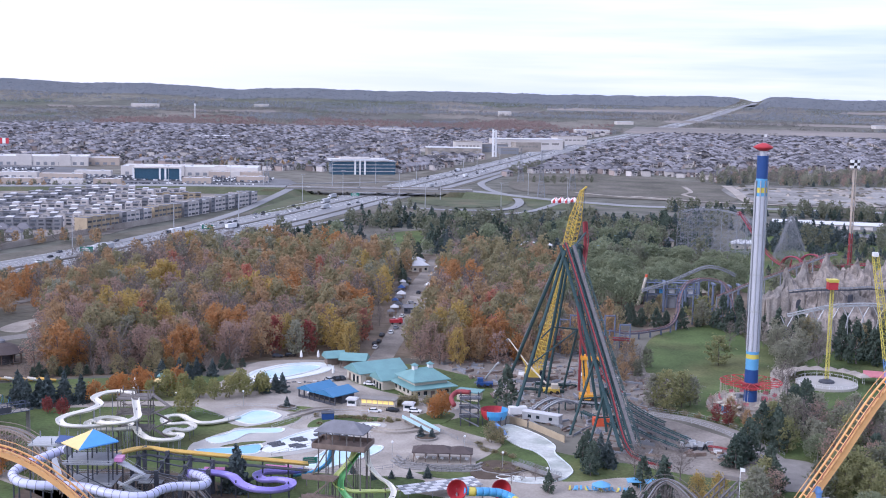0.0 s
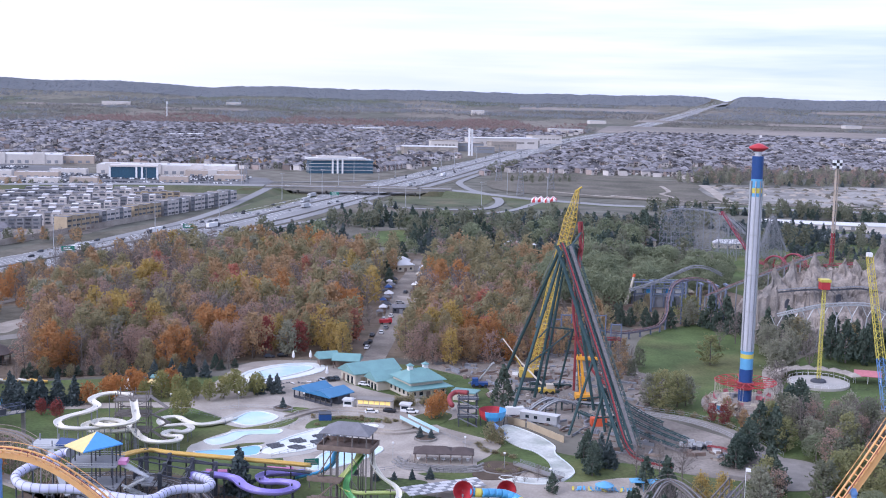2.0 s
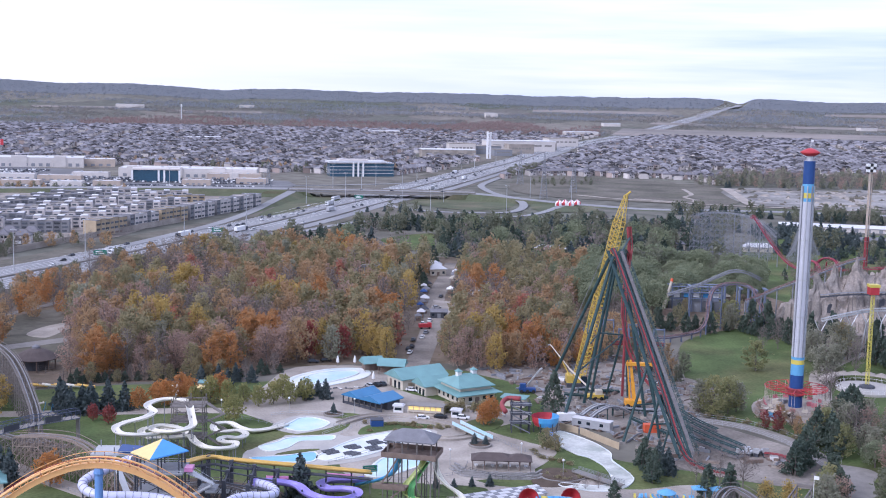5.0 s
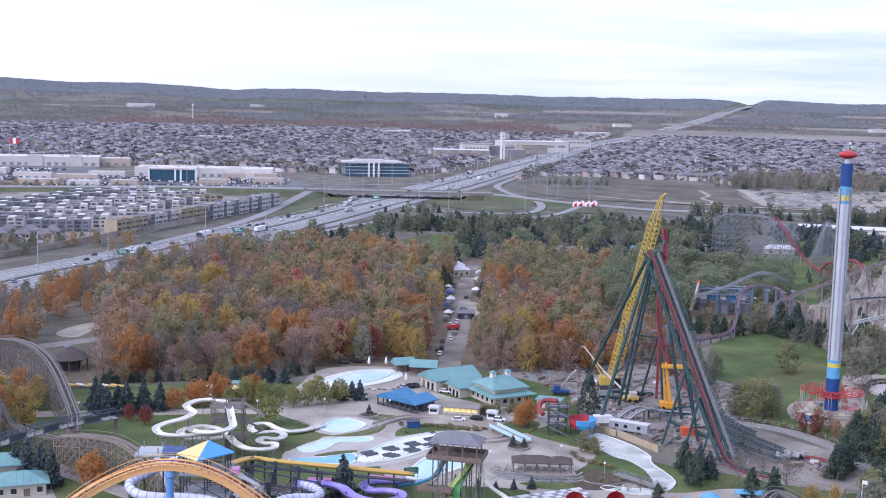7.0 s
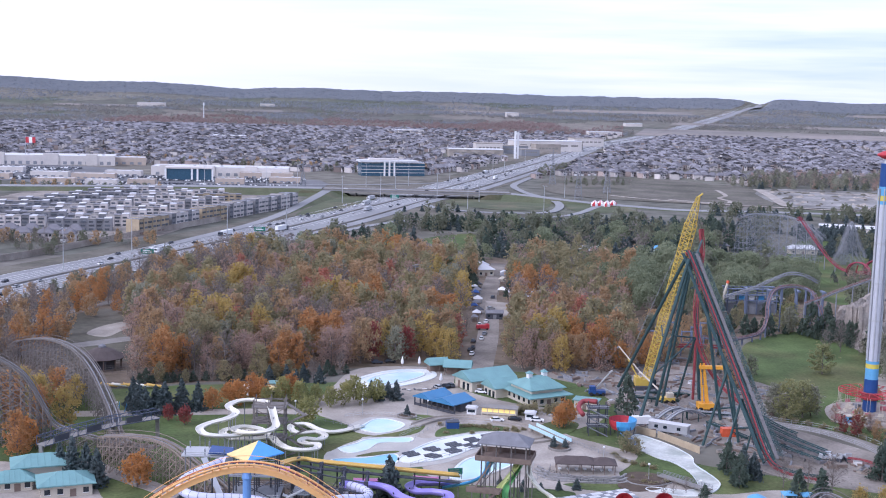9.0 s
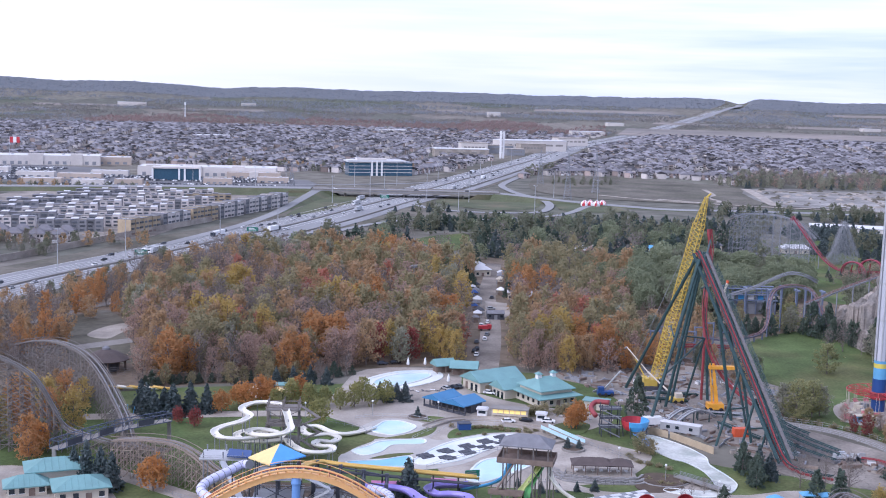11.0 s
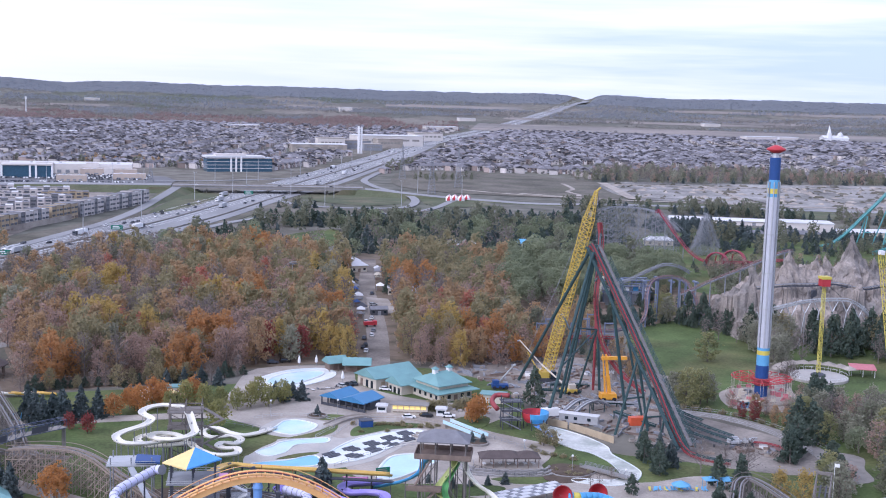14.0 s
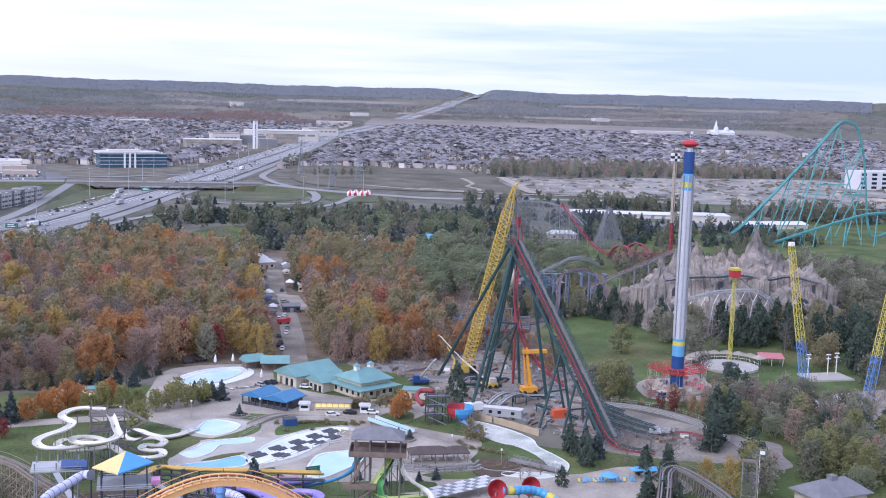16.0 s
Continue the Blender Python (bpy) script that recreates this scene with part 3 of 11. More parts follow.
# ---- the highway, its ramps and bridge ----
def drape(name, poly, lift, material, label, category):
    """A sheet laid on rising land."""
    pts = spline(poly, 3, True)
    cx, cy = sum(p[0] for p in pts) / len(pts), sum(p[1] for p in pts) / len(pts)
    rings = [[(cx + (x - cx) * u, cy + (y - cy) * u) for x, y in pts] for u in (1.0, 0.66, 0.33)]
    n = len(pts)
    v = [(x, y, land(x, y) + lift) for r in rings for x, y in r] + [(cx, cy, land(cx, cy) + lift)]
    f = [(j * n + k, j * n + (k + 1) % n, (j + 1) * n + (k + 1) % n, (j + 1) * n + k) for j in range(2) for k in range(n)]
    f += [(2 * n + k, 2 * n + (k + 1) % n, 3 * n) for k in range(n)]
    return tagged(Geo().add(v, f).obj(name, material), label, category, "", "structure")


HWY = [(-370, 175), (-323, 400), (-260, 645), (-226, 735), (-187, 835), (-137, 955), (-88, 1100), (-41, 1240), (45, 1515), (149, 1855), (258, 2260), (447, 2790), (654, 3384), (852, 3909), (969, 4189), (1060, 4398), (1145, 4565), (1193, 4636), (1242, 4722)]
ribbon("road_1", HWY, 53, 0.45, HIGHWAY, "wide pale highway with many lanes", "highway", step=30)
for k, (d, w) in enumerate(((-26.5, 0.45), (-19, 0.3), (-15.3, 0.3), (-11.6, 0.3), (-7.9, 0.3), (-2.5, 0.5), (2.5, 0.5), (7.9, 0.3), (11.6, 0.3), (15.3, 0.3), (19, 0.3), (26.5, 0.45))):
    ribbon("road_marking", offset(HWY, d), w, 0.52, PAINT_LINE, "long white painted lane line", "road marking", step=40, thick=0.03)
ribbon("median_barrier", HWY, 1.0, 1.4, CONC_DARK, "grey concrete median barrier of the highway", "barrier", step=30, thick=1.1)
ribbon("verge_1", offset(HWY, -38), 20, 0.30, FIELD, "dry grass verge beside the highway", "verge", step=30)
ribbon("verge_2", offset(HWY, 39), 20, 0.30, FIELD, "dull brown verge beside the highway", "verge", step=30)
ribbon("noise_wall", offset(HWY[:6], -64), 0.6, 4.2, CONCRETE, "pale noise wall beside the new houses", "wall", step=15, thick=4.2)


def ramp_road(name, pts, width, label, category, material=None, bank=True):
    """A road at heights given above the land, on a grassy bank where it is raised."""
    q, w = along(spline(pts, 8), 12)
    path = [(x, y, land(x, y) + h) for x, y, h in q]
    tagged(Geo().sweep(path, [(-width / 2, 0), (-width / 2, -0.4), (width / 2, -0.4), (width / 2, 0)]).obj(name, material or HIGHWAY), label, category, "", "structure")
    if bank:
        v = []
        for (x, y, h), (a, b, c) in zip(q, w):
            ln = math.hypot(a, b)
            for d, z in ((-width / 2 - 1 - 2.2 * h, -0.6), (-width / 2 - 0.6, h - 0.35), (width / 2 + 0.6, h - 0.35), (width / 2 + 1 + 2.2 * h, -0.6)):
                v.append((x + d * b / ln, y - d * a / ln, land(x, y) + z))
        f = [(4 * k + j, 4 * k + j + 1, 4 * k + 5 + j, 4 * k + 4 + j) for k in range(len(q) - 1) for j in range(3)]
        tagged(Geo().add(v, f).obj("embankment", VERGE), "grassy road embankment", "embankment", "", "structure")


ramp_road("road_2", [(-222, 800, 0.6), (-196, 880, 0.6), (-176, 945, 0.6), (-160, 1029, 0.8), (-149, 1110, 2.5), (-140, 1170, 5.0), (-136, 1198, 6.4)], 9, "pale highway slip road", "slip road")
ramp_road("road_3", [(-620, 1150, 2.0), (-400, 1185, 4.0), (-260, 1200, 6.0), (-138, 1204, 6.6)], 22, "pale crossing road west of the highway", "road")
ramp_road("road_4", [(38, 1194, 6.4), (60, 1186, 5.6), (84, 1176, 4.0), (118, 1166, 1.8), (162, 1144, 1.0), (206, 1124, 0.8), (311, 1122, 0.8), (559, 1070, 0.8), (900, 1000, 0.8)], 16, "pale crossing road east of the highway", "road")
ramp_road("road_5", [(70, 1186, 4.6), (84, 1165, 2.6), (83, 1122, 1.0), (66, 1076, 0.8), (29, 1066, 0.8), (-6, 1073, 0.8), (-34, 1100, 0.8), (-48, 1150, 0.8)], 8, "curving pale loop ramp", "slip road", bank=False)
ribbon("road_6", [(-110, 901), (-86, 952), (-58, 990), (-33, 1004), (10, 1010), (53, 1034), (80, 1054), (100, 1088), (120, 1140), (132, 1160)], 7, 0.62, HIGHWAY, "narrow pale road along the park edge", "road", step=12)
ribbon("road_7", [(-140, 860), (-122, 903), (-93, 978), (-70, 1047), (-34, 1160), (15, 1290), (57, 1430), (119, 1643), (205, 1960), (262, 2180)], 10, 0.6, HIGHWAY, "pale collector road beside the highway", "slip road", step=20)
ribbon("collector_kerb", [(-128, 905), (-99, 980), (-76, 1049), (-40, 1162), (9, 1292), (51, 1432), (113, 1645)], 0.8, 1.4, CONC_DARK, "long concrete barrier beside the collector road", "barrier", step=20, thick=1.2)
ramp_road("road_8", [(78, 1184, 4.0), (66, 1240, 2.2), (60, 1295, 1.0), (57, 1357, 0.7), (69, 1415, 0.7), (95, 1512, 0.7), (128, 1625, 0.7), (164, 1760, 0.7)], 8, "pale curving slip road", "slip road", bank=False)
ribbon("road_9", [(206, 1228), (223, 1218), (272, 1181), (345, 1160), (416, 1139), (560, 1100), (800, 1040)], 7, 0.9, CONCRETE, "pale haul road over the bare land", "track", step=20)
ribbon("road_10", [(339, 1382), (330, 1300), (318, 1220), (314, 1180)], 11, 0.95, CONCRETE, "pale new road over the bare land", "track", step=20)
ribbon("road_11", [(455, 1360), (442, 1260), (428, 1150)], 11, 0.95, CONCRETE, "second pale new road over the bare land", "track", step=20)
ribbon("road_13", [(343, 1366), (400, 1354), (454, 1339), (524, 1341), (640, 1335), (760, 1290)], 6, 0.97, CONCRETE, "pale track along the far edge of the bare land", "track", step=20)
ribbon("road_14", [(286, 1360), (282, 1310), (278, 1286), (266, 1262), (264, 1250), (268, 1225), (261, 1203)], 5, 0.9, CONCRETE, "worn pale track winding over the dry field", "track", step=8)
ribbon("road_15", [(152, 1261), (178, 1236), (205, 1214), (262, 1183)], 5, 0.93, CONCRETE, "pale track beside the crossing road", "track", step=15)
ribbon("road_16", [(560, 1350), (540, 1250), (520, 1150), (510, 1100)], 9, 0.96, CONCRETE, "third pale new road over the bare land", "track", step=20)
ribbon("road_12", [(-200, 1300), (-100, 1330), (-20, 1380), (20, 1440)], 7, 0.6, HIGHWAY, "pale service road before the office block", "road", step=20)
drape("lawn_3", [(0, 1112), (30, 1090), (62, 1104), (76, 1138), (76, 1178), (40, 1214), (-10, 1190), (-22, 1150)], 0.4, VERGE, "green grass inside the loop ramp", "lawn")
drape("lawn_4", [(96, 1090), (150, 1098), (140, 1150), (96, 1165)], 0.4, VERGE, "green grass beside the loop ramp", "lawn")
drape("lawn_5", [(-150, 1010), (-124, 1045), (-104, 1110), (-88, 1180), (-124, 1186), (-138, 1110)], 0.4, VERGE, "grass bank beside the slip road", "lawn")
drape("park_land", [(210, 640), (320, 560), (520, 600), (760, 760), (760, 930), (520, 940), (330, 950), (220, 880)], 0.3, LAWN, "green land round the tall turquoise coaster", "lawn")
drape("lawn_20", [(-42, 887), (-36, 856), (-22, 828), (-6, 846), (-4, 880), (-6, 922)], 0.35, LAWN, "green lawn between dark trees behind the wood", "lawn")
drape("lawn_6", [(-60, 1040), (0, 1020), (60, 1045), (40, 1070), (-10, 1085), (-50, 1090)], 0.35, FIELD, "dull grass between park and highway", "lawn")


def build_bridge():
    b = thing("bridge", "long grey concrete road bridge over the highway", "bridge", at=(-52, 1198, land(-52, 1198)))
    Geo().box(-90, 94, -12, 12, 5.4, 6.6).obj("deck", HIGHWAY, b, "pale bridge deck")
    for y in (-12.2, 12.2):
        Geo().box(-90, 94, y - 0.25, y + 0.25, 6.55, 7.7).obj("parapet", CONC_DARK, b)
        Geo().box(-90, 94, y * 0.94 - 0.5, y * 0.94 + 0.5, 3.8, 5.45).obj("girder", CONC_DARK, b)
    for x in (-58, -30, 0, 30, 58):
        for y in (-8, 0, 8):
            Geo().beam((x, y, -2), (x, y, 4.2), 0.7, 8).obj("pier", CONC_DARK, b)
        Geo().box(x - 1, x + 1, -11, 11, 4.0, 5.4).obj("cap_beam", CONC_DARK, b)
    for s in (-1, 1):
        g = Geo()
        g.add([(s * 72, -12, 5.3), (s * 72, 12, 5.3), (s * 110, 13, 5.3), (s * 110, -13, 5.3), (s * 60, -12, -2), (s * 60, 12, -2), (s * 130, 15, -2), (s * 130, -15, -2)],
              [(0, 1, 2, 3), (0, 4, 5, 1), (2, 6, 7, 3), (1, 5, 6, 2), (0, 3, 7, 4), (4, 7, 6, 5)])
        g.obj("embankment", VERGE, b, "grassy bridge embankment")


build_bridge()
# farther ground: store lots, the bare site east of the interchange, field bands
drape("parking_lot_1", [(-430, 1220), (-180, 1215), (-160, 1370), (-300, 1380), (-440, 1380)], 0.3, ASPHALT, "grey parking lot of the shopping centre", "parking lot")
drape("parking_lot_2", [(-700, 1330), (-440, 1270), (-420, 1480), (-700, 1480)], 0.3, ASPHALT, "grey parking lot of the large stores", "parking lot")
drape("town_lot", [(-400, 860), (-250, 840), (-215, 950), (-170, 1080), (-190, 1170), (-290, 1240), (-420, 1150)], 0.25, DIRT, "bare soil lanes among new townhouses", "building land")
drape("bare_field_1", [(90, 1290), (140, 1225), (219, 1195), (300, 1190), (322, 1300), (332, 1400), (298, 1440), (270, 1500), (140, 1535), (96, 1420)], 0.5, FIELD, "dry brown field beside the interchange", "field")
drape("bare_field_2", [(338, 1378), (455, 1378), (440, 1160), (354, 1172), (312, 1200)], 0.6, PALE_EARTH, "pale bare building land", "building land")
drape("bare_field_3", [(462, 1378), (560, 1390), (760, 1380), (860, 1240), (780, 1020), (560, 1070), (450, 1120)], 0.6, PALE_EARTH, "pale grey building land with ruts", "building land")
drape("bare_field_4", [(330, 1150), (420, 1128), (470, 1070), (440, 1010), (360, 1070), (260, 1120)], 0.5, VERGE, "dull grass strip between road and hedge", "verge")
for k, (a, d0, d1, w) in enumerate(((13.5, 2990, 3460, 420), (20.5, 2980, 3450, 980), (18, 3750, 3900, 900), (3, 4150, 4300, 420), (-9, 3900, 4060, 300), (25, 3950, 4100, 700), (-15, 4080, 4200, 300), (9, 4400, 4520, 500), (24, 4500, 4600, 800))):
    c, s = math.cos(radians(a)), math.sin(radians(a))
    g, n, vs = Geo(), 12, []
    for i in range(n + 1):
        for j in range(4):
            u, d = -1 + 2 * i / n, d0 + (d1 - d0) * j / 3
            x, y = -30 + s * d + c * u * w / 2, c * d - s * u * w / 2
            vs.append((x, y, land(x, y) + 0.9))
    g.add(vs, [(4 * i + j, 4 * i + 4 + j, 4 * i + 5 + j, 4 * i + 1 + j) for i in range(n) for j in range(3)])
    tagged(g.obj("farm_field", FARM), "tan harvested farm field", "field", "", "structure")

# ---- trees ----
def rot_rand(rng, n):
    q = rng.normal(size=(n, 4))
    q /= np.linalg.norm(q, axis=1, keepdims=True)
    w, x, y, z = q.T
    return np.stack([1 - 2 * (y * y + z * z), 2 * (x * y - z * w), 2 * (x * z + y * w), 2 * (x * y + z * w), 1 - 2 * (x * x + z * z), 2 * (y * z - x * w),
                     2 * (x * z - y * w), 2 * (y * z + x * w), 1 - 2 * (x * x + y * y)], 1).reshape(n, 3, 3)


def leaf_quads(rng, centres, size, long=1.0):
    """Small bent leaf clumps round the centres: points and faces."""
    n = len(centres)
    s = size * rng.uniform(0.6, 1.35, (n, 1))
    R = rot_rand(rng, n)
    a, b, c = R[:, :, 0] * s, R[:, :, 1] * s * 0.75, R[:, :, 2] * s * 0.35
    if long != 1.0:
        b = b * 0.5
        a = a * 0.6 + np.array([0, 0, -1]) * s * long
    v = np.stack([centres - a - c, centres - b + c, centres + a - c, centres + b + c], 1).reshape(-1, 3)
    f = np.arange(4 * n).reshape(n, 4)
    return v, f


def crown_points(rng, n, h, w, base, sprays=30, wood=None, rise=0.3, loose=0.055):
    """Leaf places along branches that sweep up and outwards from the trunk, with gaps between them. base: the
    height at which the crown begins. wood: takes a thin bar for every branch."""
    roots, tips = [], []
    for k in range(sprays):
        u = (k + rng.random()) / sprays
        reach = 0.5 * w * math.sin(math.pi * (0.2 + 0.74 * u)) ** 0.8 * rng.uniform(0.5, 1.06)
        a = 2.4 * k + rng.uniform(-0.6, 0.6)
        z = base + u * (h - base)
        tips.append((reach * math.cos(a), reach * math.sin(a), z))
        roots.append((0.12 * reach * math.cos(a), 0.12 * reach * math.sin(a), max(0.15 * h, z - rise * w * rng.uniform(0.6, 1.2))))
        if wood is not None:
            wood.beam(roots[-1], tips[-1], 0.10, 3, 0.02)
    roots, tips = np.array(roots), np.array(tips)
    k = rng.integers(0, sprays, n)
    t = np.sqrt(rng.uniform(0.12, 1.1, n))[:, None]
    wide = w * loose * (1.3 - 0.4 * t) * rng.uniform(0.8, 1.5, sprays)[k][:, None]
    p = roots[k] + (tips - roots)[k] * t + rng.normal(size=(n, 3)) * wide
    p[:, 2] = np.maximum(p[:, 2], base * 0.6)
    return p


def limbs(g, rng, h, r, n, spread, start=0.25, sub=2):
    """A tapered, slightly bent trunk with limbs and twigs."""
    top = Vector((rng.uniform(-0.4, 0.4), rng.uniform(-0.4, 0.4), h * 0.9))
    mid = Vector((rng.uniform(-0.3, 0.3), rng.uniform(-0.3, 0.3), h * 0.45))
    g.beam((0, 0, -0.3), mid, r, 6, r * 0.65)
    g.beam(mid, top, r * 0.65, 5, r * 0.12)
    for k in range(n):
        u = start + (0.95 - start) * (k + rng.random()) / n
        p = mid * (u / 0.5) if u < 0.5 else mid.lerp(top, (u - 0.5) / 0.5)
        a = rng.uniform(0, 2 * math.pi)
        ln = spread * (1.05 - u) * rng.uniform(0.7, 1.2) + 0.8
        q = p + Vector((math.cos(a) * ln, math.sin(a) * ln, ln * rng.uniform(0.5, 1.0)))
        g.beam(p, q, r * 0.32 * (1.2 - u), 4, r * 0.06)
        for j in range(sub):
            s = p.lerp(q, rng.uniform(0.35, 0.85))
            b = a + rng.uniform(-1.1, 1.1)
            m = ln * rng.uniform(0.3, 0.55)
            g.beam(s, s + Vector((math.cos(b) * m, math.sin(b) * m, m * rng.uniform(0.4, 1.0))), r * 0.12, 3, r * 0.03)


def tree_parts(kind, seed):
    """Leaf and wood geometry of one tree of a kind, about its foot."""
    rng = np.random.default_rng(seed)
    g = Geo()
    if kind == "conifer":
        h, w = rng.uniform(9, 11), rng.uniform(5.4, 6.6)
        g.beam((0, 0, -0.3), (0, 0, h * 0.97), 0.18, 5, 0.03)
        n = 760
        u = 1 - np.sqrt(rng.random(n))
        a = rng.uniform(0, 2 * math.pi, n)
        ragged = 1 + 0.22 * np.sin(a * 3 + u * 19) + 0.16 * np.sin(a * 5 - u * 31)
        rad = (1 - u) ** 0.85 * w / 2 * ragged * np.where(rng.random(n) < 0.7, rng.uniform(0.7, 1.08, n), rng.uniform(0.1, 0.8, n))
        p = np.stack([rad * np.cos(a), rad * np.sin(a), 0.4 + u * (h - 0.4) - 0.2 * rad], 1)
        v, f = leaf_quads(rng, p, 0.5)
        return v, f, g
    if kind == "pine":
        h, w = rng.uniform(10, 12), rng.uniform(7.5, 9)
        limbs(g, rng, h, 0.28, 8, w * 0.5)
        p = crown_points(rng, 900, h, w, 0.8, 26, None, 0.1)
        p[:, :2] *= (1.25 - 0.75 * np.clip(p[:, 2:3] / h, 0, 1))
        v, f = leaf_quads(rng, p, 0.46)
        return v, f, g
    if kind == "willow":
        h, w = rng.uniform(12, 14.5), rng.uniform(12, 14.5)
        limbs(g, rng, h, 0.42, 8, w * 0.5)
        # drooping domes of fine leaves round the top and the sides
        n, domes = 1900, 13
        u = (np.arange(domes) + 0.5) / domes
        a = 2.4 * np.arange(domes) + rng.uniform(-0.4, 0.4, domes)
        out = 0.36 * w * np.sqrt(1 - (1 - u) ** 2) * rng.uniform(0.8, 1.1, domes)
        mid = np.stack([out * np.cos(a), out * np.sin(a), h * (0.86 - 0.5 * u ** 1.4)], 1)
        k = rng.integers(0, domes, n)
        d = rng.normal(size=(n, 3))
        d /= np.linalg.norm(d, axis=1, keepdims=True)
        d[:, 2] = np.where(d[:, 2] < 0, d[:, 2] * 1.7, d[:, 2] * 0.8)
        r = w * rng.uniform(0.15, 0.22, domes)[k] * rng.uniform(0.82, 1.06, n)
        p = mid[k] + d * r[:, None]
        p[:, 2] = np.maximum(p[:, 2], 0.8)
        v, f = leaf_quads(rng, p, 0.36)
        return v, f, g
    h, w = rng.uniform(15.5, 18.5), rng.uniform(9.5, 12.0)
    count, size, sprays, loose = {"bare": (300, 0.30, 30, 0.05), "airy": (640, 0.36, 26, 0.055), "young": (620, 0.36, 18, 0.07), "shrub": (380, 0.34, 12, 0.09)}.get(kind, (900, 0.47, 32, 0.055))
    if kind == "young":
        h, w = rng.uniform(7, 8), rng.uniform(5, 6)
    if kind == "shrub":
        h, w = rng.uniform(3, 4), rng.uniform(4, 5)
    if kind == "airy":
        h, w = rng.uniform(14, 16), rng.uniform(10, 12)
    limbs(g, rng, h, 0.27 if h > 9 else 0.15, 10 if kind == "bare" else 6, w * 0.5, 0.25, 4 if kind == "bare" else 2)
    if kind == "young":
        d = rng.normal(size=(620, 3))
        d /= np.linalg.norm(d, axis=1, keepdims=True)
        lump = 1 + 0.16 * np.sin(d[:, 0] * 7 + seed) * np.cos(d[:, 2] * 6) + 0.12 * np.sin(d[:, 1] * 11)
        p = d * (lump * np.where(rng.random(620) < 0.7, rng.uniform(0.74, 1.1, 620), rng.uniform(0.3, 0.9, 620)))[:, None] * np.array([w * 0.5, w * 0.5, h * 0.43]) + np.array([0, 0, h * 0.57])
        p[:, :2] *= (1.18 - 0.42 * np.clip(p[:, 2:3] / h, 0, 1))
        v, f = leaf_quads(rng, p, 0.33)
        return v, f, g
    p = crown_points(rng, count, h, w, h * {"shrub": 0.1, "bare": 0.3, "airy": 0.14}.get(kind, 0.14), sprays, g, 0.34, loose)
    v, f = leaf_quads(rng, p, size)
    return v, f, g


SPECIES = {
    "orange": ("tree", L_ORANGE, "autumn tree with orange and amber leaves"),
    "yellow": ("tree", L_YELLOW, "autumn tree with dull yellow leaves"),
    "red": ("tree", L_RED, "autumn tree with deep red leaves"),
    "rust": ("tree", L_RUST, "autumn tree with thin rust-brown leaves"),
    "green": ("tree", L_GREEN, "broad tree with fading olive-green leaves"),
    "coral": ("tree", L_CORAL, "autumn tree with coral-red leaves"),
    "mauve": ("airy", L_MAUVE, "half-bare tree with dull pinkish-brown leaves"),
    "olive": ("tree", L_OLIVE, "broad tree with dull olive-green leaves"),
    "pale": ("tree", L_PALE, "thin-crowned tree with pale grey-green leaves"),
    "lime": ("tree", L_LIME, "broad tree with pale yellow-green leaves"),
    "bare": ("bare", L_TWIGS, "nearly bare grey tree with fine twigs"),
    "conifer": ("conifer", L_SPRUCE, "blue-green pointed spruce tree"),
    "pine": ("pine", L_DARK, "broad dark green pine tree"),
    "willow": ("willow", L_WILLOW, "large drooping yellow-green willow tree"),
    "young_gold": ("young", L_GOLD, "small round golden-green tree"),
    "young_orange": ("young", L_AMBER, "small round tree with orange leaves"),
    "young_red": ("young", L_RED, "small round tree with dark red leaves"),
    "shrub_green": ("shrub", L_GREEN, "low olive-green shrub in a planted bed"),
}
MODELS = {}
TREES = []


def tree_model(species, which):
    key = (species, which)
    if key not in MODELS:
        kind, leaf, label = SPECIES[species]
        v, f, g = tree_parts(kind, 100 + 17 * which + sum(map(ord, species)))
        me = bpy.data.meshes.new("crown")
        me.from_pydata(v.tolist(), [], f.tolist())
        me.materials.append(leaf)
        wood = bpy.data.meshes.new("trunk")
        wood.from_pydata(g.v, [], g.f)
        wood.materials.append(BARK)
        MODELS[key] = (me, wood, label, np.array(v), np.array(f), g)
    return MODELS[key]


def plant(species, x, y, scale=1.0, tall=1.0, group="trees of the park", z=0.0, which=None):
    rng = random.Random(int(x * 131 + y * 977))
    crown, wood, label, *_ = tree_model(species, rng.randrange(3) if which is None else which)
    name = "shrub" if species.startswith("shrub") else "spruce_tree" if species == "conifer" else "pine_tree" if species == "pine" else "tree"
    t = thing(name, label, "shrub" if name == "shrub" else "tree", group)
    t.matrix_basis = Matrix.LocRotScale((x, y, z), Euler((0, 0, rng.uniform(0, 6.28))), (scale, scale, scale * tall))
    for n, me in (("trunk", wood), ("crown", crown)):
        ob = new(n, me)
        ob.parent = t
    TREES.append(t)
    return t


